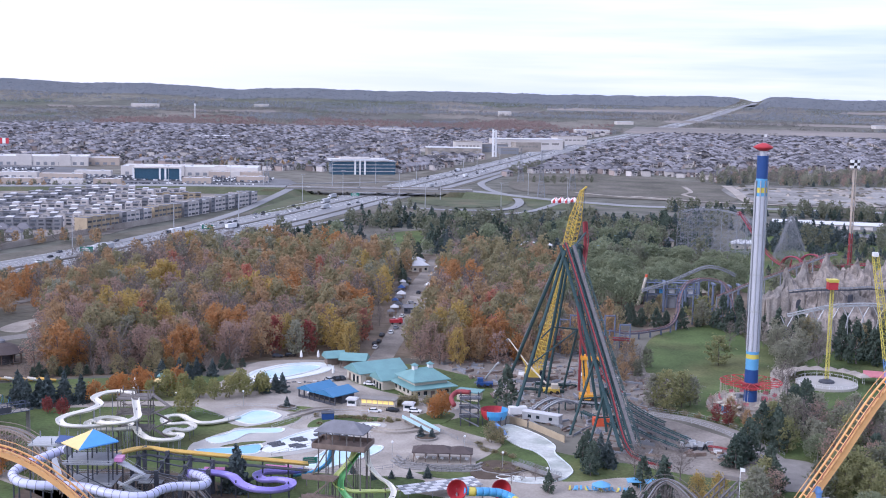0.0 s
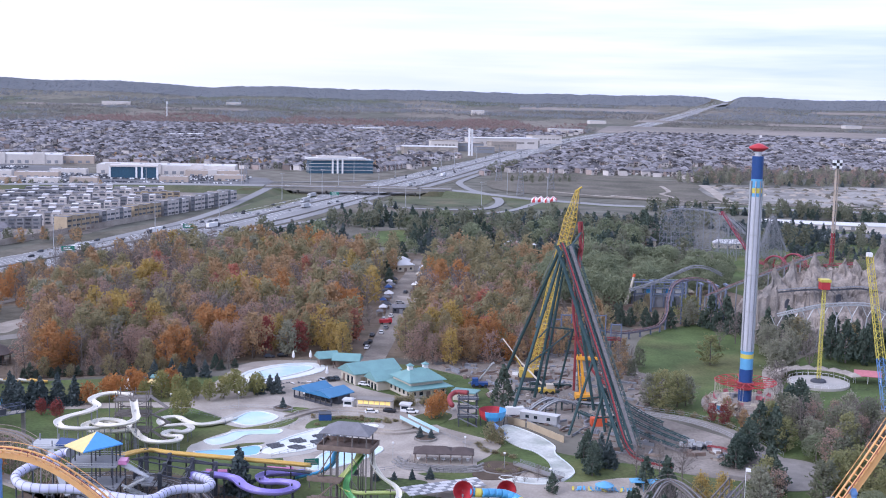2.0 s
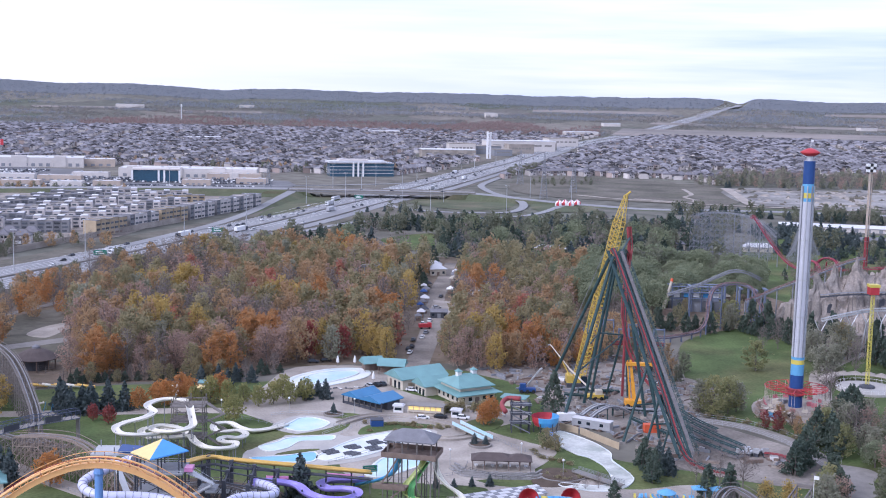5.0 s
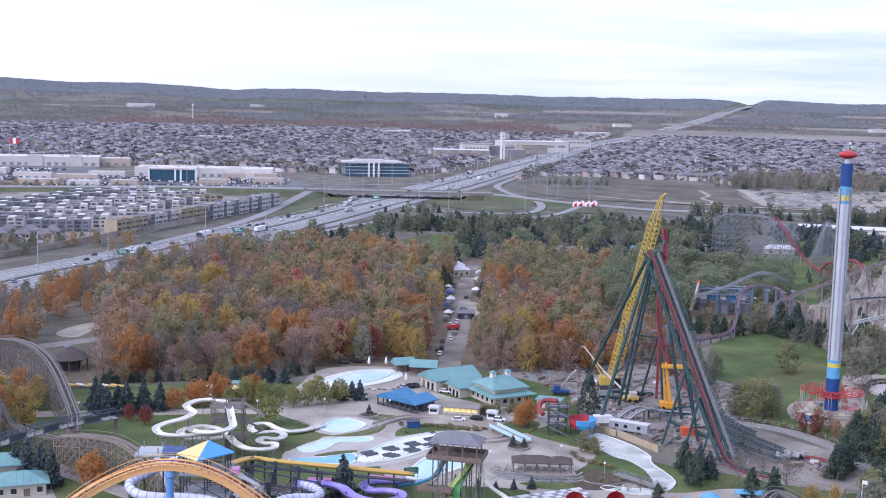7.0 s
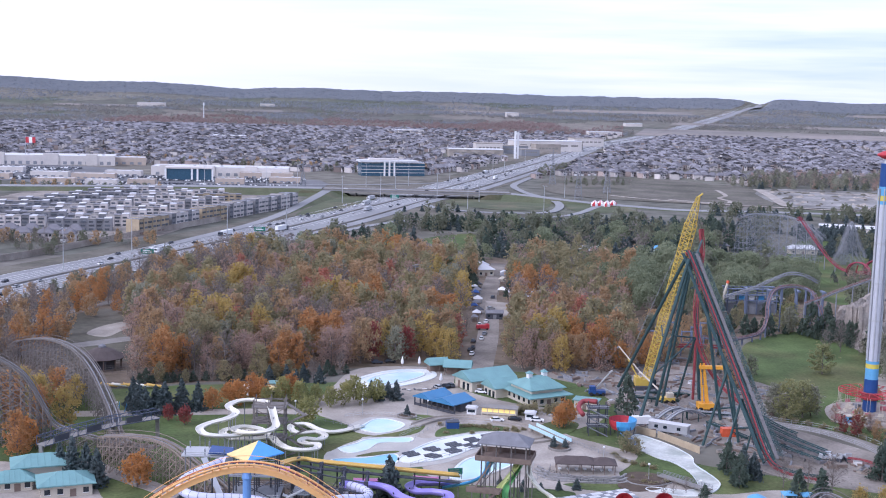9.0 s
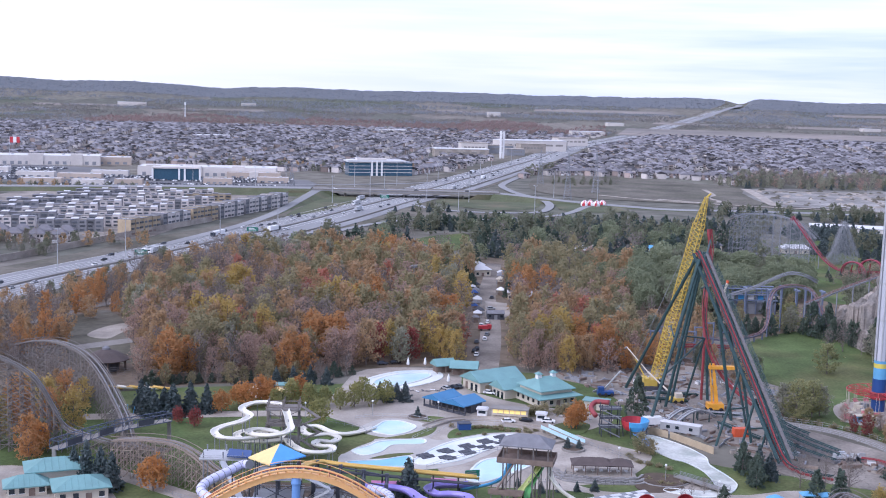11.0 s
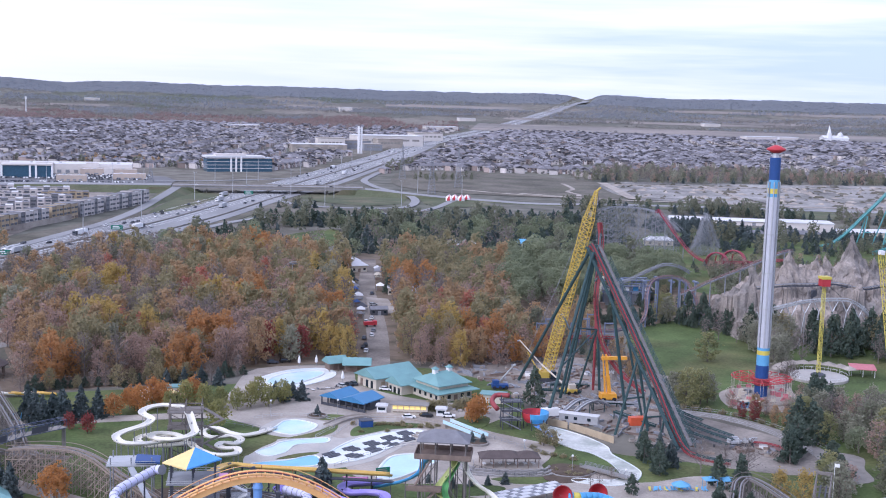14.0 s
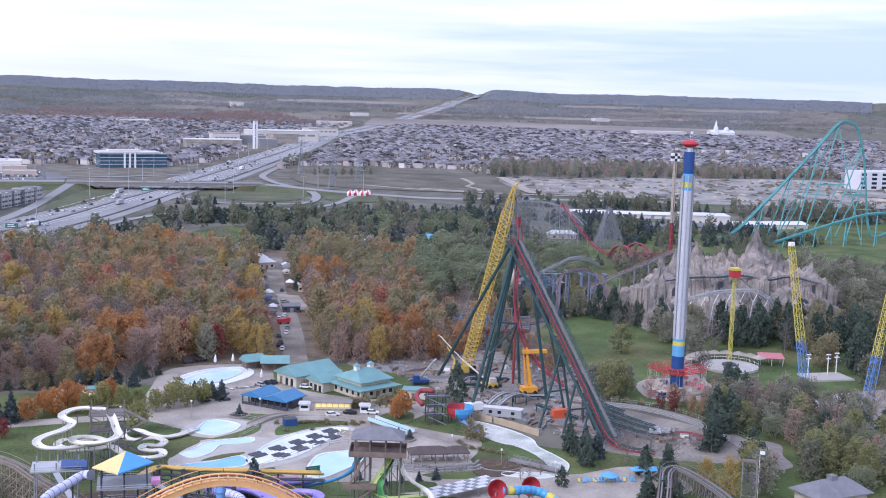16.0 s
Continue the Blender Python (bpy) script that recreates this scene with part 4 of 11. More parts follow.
def stand(name, label, places, kind="stuff", more=0):
    """Many trees as one object: rows of species, x, y, z, scale, turn."""
    leaves, woods = {}, Geo()
    vs, fs, mats, idx, k = [], [], [], [], 0
    for species, x, y, z, s, a in places:
        crown, wood, lab, v, f, g = tree_model(species, int(a * 10) % 3)
        m = SPECIES[species][1]
        if m not in mats:
            mats.append(m)
        c, d = math.cos(a), math.sin(a)
        R = np.array([[c, -d, 0], [d, c, 0], [0, 0, 1]]).T * s
        quads = v.reshape(-1, 4, 3)
        thin = 1 if y < 480 or (species == "willow" and y < 740) else 2 if y < 700 else 3 if y < 800 else 4 if y < 950 else 6
        thin += more if y > 720 else 0
        if thin > 1:
            quads = quads[int(a * 7) % thin :: thin]
            mid = quads.mean(1, keepdims=True)
            quads = mid + (quads - mid) * thin ** 0.42
        q = quads.reshape(-1, 3) @ R + (x, y, z)
        vs.append(q)
        fs.append(np.arange(len(q)).reshape(-1, 4) + k)
        idx.append(np.full(len(q) // 4, mats.index(m)))
        k += len(q)
        if y < (700 if SPECIES[species][0] in ("bare", "airy") else 540):
            w = np.array(g.v) @ R + (x, y, z)
            woods.add(w.tolist(), g.f)
    v, f, idx = np.concatenate(vs), np.concatenate(fs), np.concatenate(idx)
    me = bpy.data.meshes.new(name)
    me.from_pydata(v.tolist(), [], f.tolist())
    for m in mats:
        me.materials.append(m)
    me.polygons.foreach_set("material_index", idx.astype(np.int32))
    me.update()
    ob = tagged(new(name, me), label, "woods", "", kind)
    if woods.v:
        woods.obj("bare_trunks", BARK, ob)
    return ob


def inside(x, y, poly):
    hit = False
    for k in range(len(poly)):
        (a, b), (c, d) = poly[k - 1], poly[k]
        if (b > y) != (d > y) and x < (c - a) * (y - b) / (d - b) + a:
            hit = not hit
    return hit


WOOD_AREA = [(-177.9, 439.2), (-144.0, 438.9), (-114.2, 445.8), (-82.2, 454.1), (-63.3, 480.0), (-34, 478), (-6.0, 466), (26, 464), (46, 484), (50.8, 544.0), (61.8, 607.3), (76.2, 652.6), (90, 758), (28, 778), (-43, 790), (-112, 789), (-165.5, 756.2), (-178.8, 606.7), (-182.8, 510.5)]
STREET_WEST = [(-24, 470), (-23, 490), (-19.5, 534), (-17.3, 589), (-15.3, 656), (-6.6, 715), (0, 770)]
STREET_EAST = [(-13, 470), (-11, 490), (-6.4, 535), (-2, 590), (0, 623), (2.8, 674), (6.8, 717), (10, 770)]


def street_edge(side, y):
    return float(np.interp(y, [p[1] for p in side], [p[0] for p in side]))


def street_x(y):
    return 0.5 * (street_edge(STREET_WEST, y) + street_edge(STREET_EAST, y))


# where single colours gather in the wood
PATCHES = {
    "yellow": [(-135.8, 526.4), (-75.8, 582), (-39.4, 482.2), (-19.7, 610.6), (12.5, 502), (9.6, 461), (21.3, 458), (-139.6, 608.2)],
    "orange": [(-87.3, 500.7), (-65.8, 576.8), (-29.3, 562.5), (-60.1, 775), (12, 658.4), (15.6, 637.8), (28.4, 647.6), (84, 729.2), (25.2, 489.1), (-91, 451.4), (-137.5, 446.9)],
    "coral": [(-141.2, 681.5), (-26.6, 512.7), (-22.7, 696.3), (23.3, 545.4), (33.2, 494.6), (-115.4, 497.7), (-95.4, 603.5), (-59.8, 659)],
    "green": [(-112.1, 518.4), (-124.2, 569.3), (-53.6, 541.8), (-108.5, 668.7), (-74.6, 701.6), (-33.3, 527.4), (37.3, 640.9), (75.4, 646.3), (-46, 599.6), (-110.5, 590.9)],
    "red": [(-48.5, 485.8)],
    "mauve": [(-160.4, 523.5), (-74.3, 512.2), (65.5, 652.9), (54.1, 659.4), (-4, 474.2), (2, 464), (-143.6, 504.5), (-114.3, 465.7), (34.8, 472.2), (-76.8, 469.5)],
}
OPEN_LAWN = [(-52, 800), (-8, 775), (2, 915), (-48, 900)]


CLEARING = [(-150, 430), (-150, 476), (-164, 505), (-176, 550), (-190, 572), (-202, 545), (-190, 505), (-194, 430)]


def build_wood():
    rng = random.Random(5)
    spots = []
    y = 434.0
    while y < 870:
        step = 8.4 if y < 560 else 9.6
        x = -215.0
        while x < 110:
            px, py = x + rng.uniform(-3.4, 3.4), y + rng.uniform(-3.4, 3.4)
            if inside(px, py, WOOD_AREA) and not street_edge(STREET_WEST, py) - 5 < px < street_edge(STREET_EAST, py) + 4 and not inside(px, py, CLEARING) and not inside(px, py, OPEN_LAWN):
                spots.append((px, py))
            x += step
        y += step * 0.92
    rows = []
    for px, py in spots:
        verge = px - float(np.interp(py, [p[1] for p in HWY], [p[0] for p in HWY])) < 100
        near = min((math.hypot(px - a, (py - b) * 0.8), sp) for sp, row in PATCHES.items() for a, b in row)
        reach = {"red": 5.0, "coral": 7.0, "orange": 10.0, "yellow": 10.0, "green": 11.0, "mauve": 9.0}[near[1]]
        drift = noise.noise((px * 0.02, py * 0.014, 2.0)) + rng.uniform(-0.35, 0.35)
        if near[0] < reach:
            sp = near[1]
        elif verge and rng.random() < 0.6:
            sp = "bare"
        elif drift < -0.32:
            sp = "bare"
        elif drift < -0.06:
            sp = "mauve"
        elif drift < 0.16:
            sp = "rust"
        elif drift < 0.40:
            sp = "green"
        else:
            sp = rng.choice(("pale", "yellow", "green"))
        if px > street_x(py) - 30 and py > 655 and rng.random() < 0.8:
            sp = rng.choice(("pine", "conifer", "green", "green", "willow", "bare"))
        if px > 30 and py > 600 and rng.random() < 0.6:
            sp = "willow" if rng.random() < 0.4 else "green"
        rows.append((sp, px, py, 0.0, rng.uniform(0.74, 1.2) * (0.8 if sp == "willow" else 1.0), rng.uniform(0, 6.28)))
    rows.sort(key=lambda r: r[2] - 0.15 * abs(r[1] + 60))
    for r in rows[:100]:
        plant(r[0], r[1], r[2], r[4], group="trees of the autumn wood")
    stand("autumn_wood", "dense mixed autumn wood, orange, brown and green", rows[100:])


build_wood()

# ---- the far town ----
def hwy_x(y):
    return float(np.interp(y, [p[1] for p in HWY], [p[0] for p in HWY]))


CLEAR = [[(330, 1395), (560, 1380), (800, 1400), (810, 1450), (640, 1575), (400, 1600), (375, 1500)], [(-720, 1190), (-20, 1190), (0, 1500), (-200, 1500), (-420, 1560), (-720, 1560)], [(60, 1040), (1000, 940), (1000, 1250), (780, 1400), (560, 1460), (350, 1420), (325, 1500), (140, 1545), (40, 1400)],
         [(-20, 1850), (100, 1850), (300, 2250), (300, 2420), (100, 2120), (-20, 1960)], [(-460, 780), (-175, 780), (-160, 1200), (-460, 1240)]]


def free_land(x, y):
    near = abs(x - hwy_x(y)) < 52
    return not near and not any(inside(x, y, c) for c in CLEAR)


def house_geo(walls, roofs, x, y, z, a, lx, ly, h, rh):
    m = Matrix.Translation((x, y, z)) @ Matrix.Rotation(a, 4, "Z")
    walls.box(-lx / 2, lx / 2, -ly / 2, ly / 2, -1, h, m)
    roofs.hip(m @ Matrix.Translation((0, 0, h)), lx + 0.8, ly + 0.8, rh, min(lx, ly) * 0.42, 0.2)


def tuft_wood(name, label, places, material, n, size, seed):
    """Many far trees as one object, each a small heap of leaf clumps."""
    r2 = np.random.default_rng(seed)
    p = np.array(places)
    q = np.repeat(p[:, :3], n, axis=0)
    s = np.repeat(p[:, 3] * r2.uniform(0.75, 1.25, len(p)), n)
    q = q + r2.normal(size=q.shape) * np.array([2.2, 2.2, 1.7]) * s[:, None] + np.array([0, 0, 3.6]) * s[:, None]
    v, f = leaf_quads(r2, q, size)
    me = bpy.data.meshes.new(name)
    me.from_pydata(v.tolist(), [], f.tolist())
    me.materials.append(material)
    tagged(new(name, me), label, "woods", "", "stuff")


def build_suburb():
    """Houses in double rows along small streets, block by block, and the woods beyond them."""
    rng = random.Random(11)
    walls, roofs, pale, panes = Geo(), Geo(), Geo(), Geo()
    mixed, brown, ridge = [], [], []
    cell = 260
    for ci in range(-8, 8):
        for cj in range(5, 13):
            r = random.Random(ci * 71 + cj * 1009)
            turn = radians(r.choice((-12, 8, 30, 62, 78, 100)))
            c, s = math.cos(turn), math.sin(turn)
            cx, cy = ci * cell + 130, cj * cell
            far = cy > 2200
            du, dv = (14.8, 21.0) if far else (13.8, 21.0)
            for i in range(-13, 14):
                for j in range(-12, 13):
                    u = i * du + r.uniform(-0.8, 0.8) + 6 * (j % 4)
                    v = j * dv + (4.3 if j % 2 else -4.3) + 5 * math.sin(u * 0.021 + ci)
                    x, y = cx + c * u - s * v, cy + s * u + c * v
                    if abs(x - cx) > cell / 2 or abs(y - cy) > cell / 2 or not free_land(x, y):
                        continue
                    d, az = math.hypot(x + 30, y), math.degrees(math.atan2(x + 30, y))
                    if not 1400 < d < 2950 or not -26 < az < 33 or r.random() < 0.07:
                        continue
                    z = land(x, y)
                    if noise.noise((x * 0.0045, y * 0.0045, 2.5)) > 0.48 or r.random() < 0.12:
                        mixed.append((x, y, z, r.uniform(0.6, 1.1)))
                        continue
                    lx, ly = r.uniform(9.2, 11.6), r.uniform(9, 10.8)
                    pick = walls if r.random() < 0.4 else pale
                    house_geo(pick, roofs, x, y, z, turn, lx, ly, r.uniform(5.6, 7.0), r.uniform(2.0, 2.9))
                    if d < 2500:
                        m = Matrix.Translation((x, y, z)) @ Matrix.Rotation(turn, 4, "Z")
                        pale.box(-lx * 0.42, -lx * 0.05, -ly / 2 - 1.2, -ly / 2 + 0.2, -1, 5.6, m)
                        roofs.gable(m @ Matrix.Translation((-lx * 0.235, -ly / 2 + 0.6, 5.6)) @ Matrix.Rotation(radians(90), 4, "Z"), 4.4, lx * 0.45, 1.9)
                    if d < 1950:
                        m = Matrix.Translation((x, y, z)) @ Matrix.Rotation(turn, 4, "Z")
                        for u2, z2 in ((0.08 * lx, 1.0), (0.08 * lx, 3.9), (0.3 * lx, 3.9), (-0.34 * lx, 3.6)):
                            panes.box(u2, u2 + 1.7, -ly / 2 - (1.3 if u2 < 0 else 0.1), -ly / 2 + 0.05, z2, z2 + 1.4, m)
                    if r.random() < 0.8:
                        w = ly * 0.5 + 4
                        mixed.append((x - s * w, y + c * w, z, r.uniform(0.4, 0.95)))
    tagged(walls.obj("far_houses", BRICK_RED), "brick houses of a far suburb", "houses", "", "stuff")
    tagged(roofs.obj("far_house_roofs", HOUSE_ROOF), "dark shingled roofs of a far suburb", "roofs", "", "stuff")
    tagged(panes.obj("far_house_windows", GLASS_DARK), "dark windows of the suburb houses", "windows", "", "stuff")
    tagged(pale.obj("far_pale_houses", TOWN_WALL), "pale houses of a far suburb", "houses", "", "stuff")
    for _ in range(42000):
        d = math.sqrt(rng.uniform(2880 ** 2, 4895 ** 2))
        a = rng.uniform(-27, 33)
        x, y = -30 + d * math.sin(radians(a)), d * math.cos(radians(a))
        if abs(x - hwy_x(y)) < 50:
            continue
        z = land(x, y)
        strip = noise.noise((x * 0.0020, y * 0.0050, 3.3)) + 0.4 * noise.noise((x * 0.009, y * 0.015, 1.3))
        if d > 4230:
            if strip > -0.05 - max(0, d - 4600) * 0.004:
                ridge.append((x, y, z, 0.95))
        elif -15 < a < 9 and d < 3380 + 620 * noise.noise((a * 0.35, 2.2, 0)) + 160 * noise.noise((a * 1.7, 5.0, 0)) and strip > -0.22 - 0.2 * (a > 0):
            brown.append((x, y, z, 1.1))
        elif a > 9.5 and d < 3480:
            if strip > 0.5:
                mixed.append((x, y, z, 0.8))
        elif strip > -0.12:
            (ridge if strip > 0.2 else mixed).append((x, y, z, 1.1))
    # the closed canopy of the ridge, with distance haze put into its leaf colour
    g, na, nd = Geo(), 460, 9
    v = []
    for j in range(nd + 1):
        d = 4680 + 240 * j / nd
        for i in range(na + 1):
            az = radians(-27 + 60 * i / na)
            x, y = -30 + d * math.sin(az), d * math.cos(az)
            deep = -9 if j == 0 else -4.0 if abs(x - hwy_x(y)) < 44 else 3.2
            v.append((x, y, land(x, y) + deep + 1.6 * noise.noise((x * 0.05, y * 0.05, 3.0)) + 1.5 * noise.noise((x * 0.3, y * 0.3, 1.0))))
    g.add(v, [(j * (na + 1) + i, j * (na + 1) + i + 1, (j + 1) * (na + 1) + i + 1, (j + 1) * (na + 1) + i) for j in range(nd) for i in range(na)])
    tagged(g.obj("ridge_canopy", L_RIDGE_HAZE, smooth=True), "closed wood canopy on the far ridge, haze in its blue-grey colour", "woods", "", "stuff")
    tuft_wood("far_trees", "brown and green trees of the far land, colours greyed for haze", mixed, L_FAR_HAZE, 6, 1.7, 3)
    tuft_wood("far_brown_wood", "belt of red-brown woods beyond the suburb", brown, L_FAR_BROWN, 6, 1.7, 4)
    tuft_wood("ridge_woods", "woods along the far ridge, haze in their blue-grey colour", ridge, L_RIDGE_HAZE, 7, 1.5, 5)


build_suburb()


def window_row(parent, m, x0, x1, y, z0, z1, n, gap=0.35, name="window", material=None, d=0.12):
    """Separate windows set slightly proud of a wall that faces -y."""
    w = (x1 - x0) / n
    for k in range(n):
        g = Geo().box(x0 + (k + gap / 2) * w, x0 + (k + 1 - gap / 2) * w, y - d, y + 0.05, z0, z1, m)
        g.obj(name, material or GLASS_DARK, parent)


def build_office():
    o = thing("office_building", "blue glass office block with white frames", "office building")
    m = Matrix.Translation((-83, 1475, land(-83, 1460))) @ Matrix.Rotation(radians(14), 4, "Z")
    Geo().box(-39, 39, -11, 11, -1, 16.5, m).obj("wall", GLASS_BLUE, o, "dark blue glass wall")
    Geo().box(-41, 30, -13, 13, 16.5, 18.6, m).obj("roof", FLAT_ROOF, o, "overhanging white roof slab")
    Geo().box(-28, 8, -7, 7, 18.6, 20.6, m).obj("plant_room", MALL, o)
    for x in (-11, -5, 1):
        Geo().box(x - 0.9, x + 0.9, -13.2, -10.9, -1, 17.5, m).obj("white_fin", WHITE, o, "tall white fin")
    for k in range(4):
        window_row(o, m, -38, -13, -11, 1.2 + 3.9 * k, 3.8 + 3.9 * k, 8, 0.12, material=GLASS_BLUE)
        window_row(o, m, 3, 38, -11, 1.2 + 3.9 * k, 3.8 + 3.9 * k, 10, 0.12, material=GLASS_BLUE)
    for k in range(1, 5):
        Geo().box(-39.2, 39.2, -11.25, -10.9, 3.9 * k - 0.2, 3.9 * k + 0.4, m).obj("floor_band", MALL, o)
    o2 = thing("office_building", "small dark glass office block with a pale frame", "office building")
    m = Matrix.Translation((-300, 1335, land(-300, 1330))) @ Matrix.Rotation(radians(8), 4, "Z")
    Geo().box(-24, 24, -10, 10, -1, 13, m).obj("wall", GLASS_BLUE, o2, "dark glass wall")
    Geo().box(-25.5, 25.5, -11.5, 11.5, 13, 14.6, m).obj("roof", MALL, o2)
    for x in (-25, 3, 9, 25):
        Geo().box(x - 1.0, x + 1.0, -11, -9.6, -1, 13.8, m).obj("white_fin", WHITE, o2)
    for k in range(3):
        window_row(o2, m, -23, 1, -10, 1.2 + 4.1 * k, 3.9 + 4.1 * k, 6, 0.12, material=GLASS_BLUE)
        window_row(o2, m, 11, 23, -10, 1.2 + 4.1 * k, 3.9 + 4.1 * k, 4, 0.12, material=GLASS_BLUE)


build_office()


def store(x, y, turn, lx, ly, h, wall, label, towers=(), bands=True):
    s = thing("store_building", label, "store")
    m = Matrix.Translation((x, y, land(x, y))) @ Matrix.Rotation(radians(turn), 4, "Z")
    Geo().box(-lx / 2, lx / 2, -ly / 2, ly / 2, -1, h, m).obj("wall", wall, s)
    Geo().box(-lx / 2 + 0.6, lx / 2 - 0.6, -ly / 2 + 0.6, ly / 2 - 0.6, h, h + 0.25, m).obj("roof", FLAT_ROOF, s, "white flat roof")
    g = Geo()
    for a, b, c, d in ((-lx / 2, lx / 2, -ly / 2, -ly / 2 + 0.5), (-lx / 2, lx / 2, ly / 2 - 0.5, ly / 2), (-lx / 2, -lx / 2 + 0.5, -ly / 2, ly / 2), (lx / 2 - 0.5, lx / 2, -ly / 2, ly / 2)):
        g.box(a, b, c, d, h, h + 0.7, m)
    g.obj("parapet", wall, s)
    for u, w, e in towers:
        Geo().box(u - w / 2, u + w / 2, -ly / 2 - 1.0, -ly / 2 + 6, -1, h + e, m).obj("entrance_block", MALL, s, "taller pale entrance block")
    if bands:
        window_row(s, m, -lx / 2 + 3, lx / 2 - 3, -ly / 2 - 0.02, 0.8, h * 0.42, max(4, int(lx / 9)), 0.5, material=STEEL_GREY)
    for k in range(max(2, int(lx / 30))):
        u = -lx / 2 + lx * (k + 0.5) / max(2, int(lx / 30))
        Geo().box(u - 1.5, u + 1.5, -1.2, 1.2, h + 0.2, h + 1.5, m).obj("roof_unit", STEEL_LIGHT, s)


store(-277, 1410, 4, 155, 44, 10, MALL, "long pale shopping centre with a white roof", [(-60, 16, 2.2), (-15, 18, 2), (35, 14, 2.2)])
store(-222, 1384, 4, 60, 14, 6, MALL_TAN, "low tan row of shops", [(0, 10, 1.5)])
store(-520, 1520, 12, 180, 50, 11, MALL, "long pale store with a white roof", [(-50, 20, 4), (14, 18, 3), (62, 14, 2.5)])
store(-418, 1545, 12, 44, 30, 9, MALL_TAN, "tan brick store block", [])
for x, y, lx, w in ((-420, 1250, 40, MALL_TAN), (-372, 1246, 32, MALL), (-335, 1262, 28, MALL_TAN), (-400, 1320, 46, MALL_TAN), (-450, 1330, 40, MALL), (-500, 1290, 40, MALL_TAN), (-195, 1330, 34, MALL_TAN), (-520, 1380, 50, MALL), (-380, 1370, 40, MALL), (-250, 1300, 30, MALL_TAN), (-560, 1330, 44, MALL)):
    store(x, y, 5, lx, 15, 5.5, w, "small flat-roofed shop row in the parking lot", [], True)


def build_works():
    """The pale works with its tall white tower, beside the far highway."""
    w = thing("works_building", "white industrial works with long low halls", "factory")
    for x, y, lx, ly, h, t, c in ((35, 1890, 84, 34, 12, 6, CONCRETE), (165, 2110, 120, 44, 18, 14, MALL), (95, 2010, 60, 30, 13, 10, STEEL_GREY), (160, 2040, 44, 26, 15, 14, CONCRETE), (60, 1990, 44, 26, 17, 8, MALL), (210, 2170, 50, 30, 12, 14, CONC_DARK), (125, 1960, 30, 20, 10, 10, STEEL_GREY), (265, 2330, 60, 34, 15, 16, MALL)):
        m = Matrix.Translation((x, y, land(x, y))) @ Matrix.Rotation(radians(t), 4, "Z")
        Geo().box(-lx / 2, lx / 2, -ly / 2, ly / 2, -3, h, m).obj("hall", c, w, "pale hall")
        Geo().box(-lx / 2 - 0.4, lx / 2 + 0.4, -ly / 2 - 0.4, ly / 2 + 0.4, h, h + 0.9, m).obj("roof", FLAT_ROOF if lx > 70 else CONCRETE, w)
        window_row(w, m, -lx / 2 + 4, lx / 2 - 4, -ly / 2, h * 0.5, h * 0.68, 6, 0.3, material=CONC_DARK)
    t = thing("white_tower", "slender white works tower beside the highway", "tower")
    m = Matrix.Translation((98, 1873, land(98, 1873)))
    Geo().box(-3.6, -0.7, -3, 3, -3, 42, m).obj("shaft", WHITE, t)
    Geo().box(0.7, 3.6, -3, 3, -3, 41, m).obj("shaft", FLAT_ROOF, t)
    for z in (8, 18, 28, 38):
        Geo().box(-0.9, 0.9, -2.6, 2.6, z, z + 1.0, m).obj("tie", WHITE, t)


build_works()


def far_block(x, y, lx, ly, h, w=None, label="pale low building on the far land"):
    s = thing("far_building", label, "building")
    m = Matrix.Translation((x, y, land(x, y))) @ Matrix.Rotation(radians(6), 4, "Z")
    Geo().box(-lx / 2, lx / 2, -ly / 2, ly / 2, -4, h, m).obj("wall", w or MALL, s)
    Geo().box(-lx / 2 - 0.4, lx / 2 + 0.4, -ly / 2 - 0.4, ly / 2 + 0.4, h, h + 0.8, m).obj("roof", FLAT_ROOF, s)
    if y < 2700:
        window_row(s, m, -lx / 2 + 3, lx / 2 - 3, -ly / 2, h * 0.45, h * 0.65, 5, 0.3, material=CONC_DARK)


for x, y, lx, h in ((-405, 2261, 60, 7), (-946, 4037, 90, 12), (-83, 2746, 70, 8), (-594, 4255, 50, 8), (380, 2880, 80, 10), (563, 3557, 50, 8), (1091, 2608, 130, 13), (860, 2150, 80, 6), (240, 4000, 40, 14), (1300, 3500, 50, 8)):
    far_block(x, y, lx, 30, h)


def build_church():
    c = thing("church", "white church with a pointed spire and a dome", "church")
    m = Matrix.Translation((1268, 2648, land(1268, 2648)))
    Geo().box(-30, 30, -12, 12, -3, 12, m).obj("nave", WHITE, c)
    Geo().gable(m @ Matrix.Translation((0, 0, 12)), 62, 26, 6).obj("roof", FLAT_ROOF, c)
    Geo().box(-22, -14, -13, -5, -3, 24, m).obj("steeple_base", WHITE, c)
    Geo().lathe([(4.5, 24), (2.5, 32), (0.3, 42)], 8, m @ Vector((-18, -9, 0))).obj("spire", WHITE, c)
    Geo().lathe([(7, 12), (7, 18), (5.6, 22), (3, 24.5), (0.4, 26)], 14, m @ Vector((14, 0, 0))).obj("dome", FLAT_ROOF, c, smooth=True)
    m2 = thing("telecom_mast", "thin pale telecom mast on the far land", "mast")
    z = land(-665, 3429)
    Geo().beam((-665, 3429, z - 2), (-665, 3429, z + 42), 2.0, 6, 1.2).obj("pole", FLAT_ROOF, m2)
    Geo().beam((-665, 3429, z + 34), (-665, 3429, z + 41), 2.4, 6).obj("antenna", WHITE, m2)


build_church()


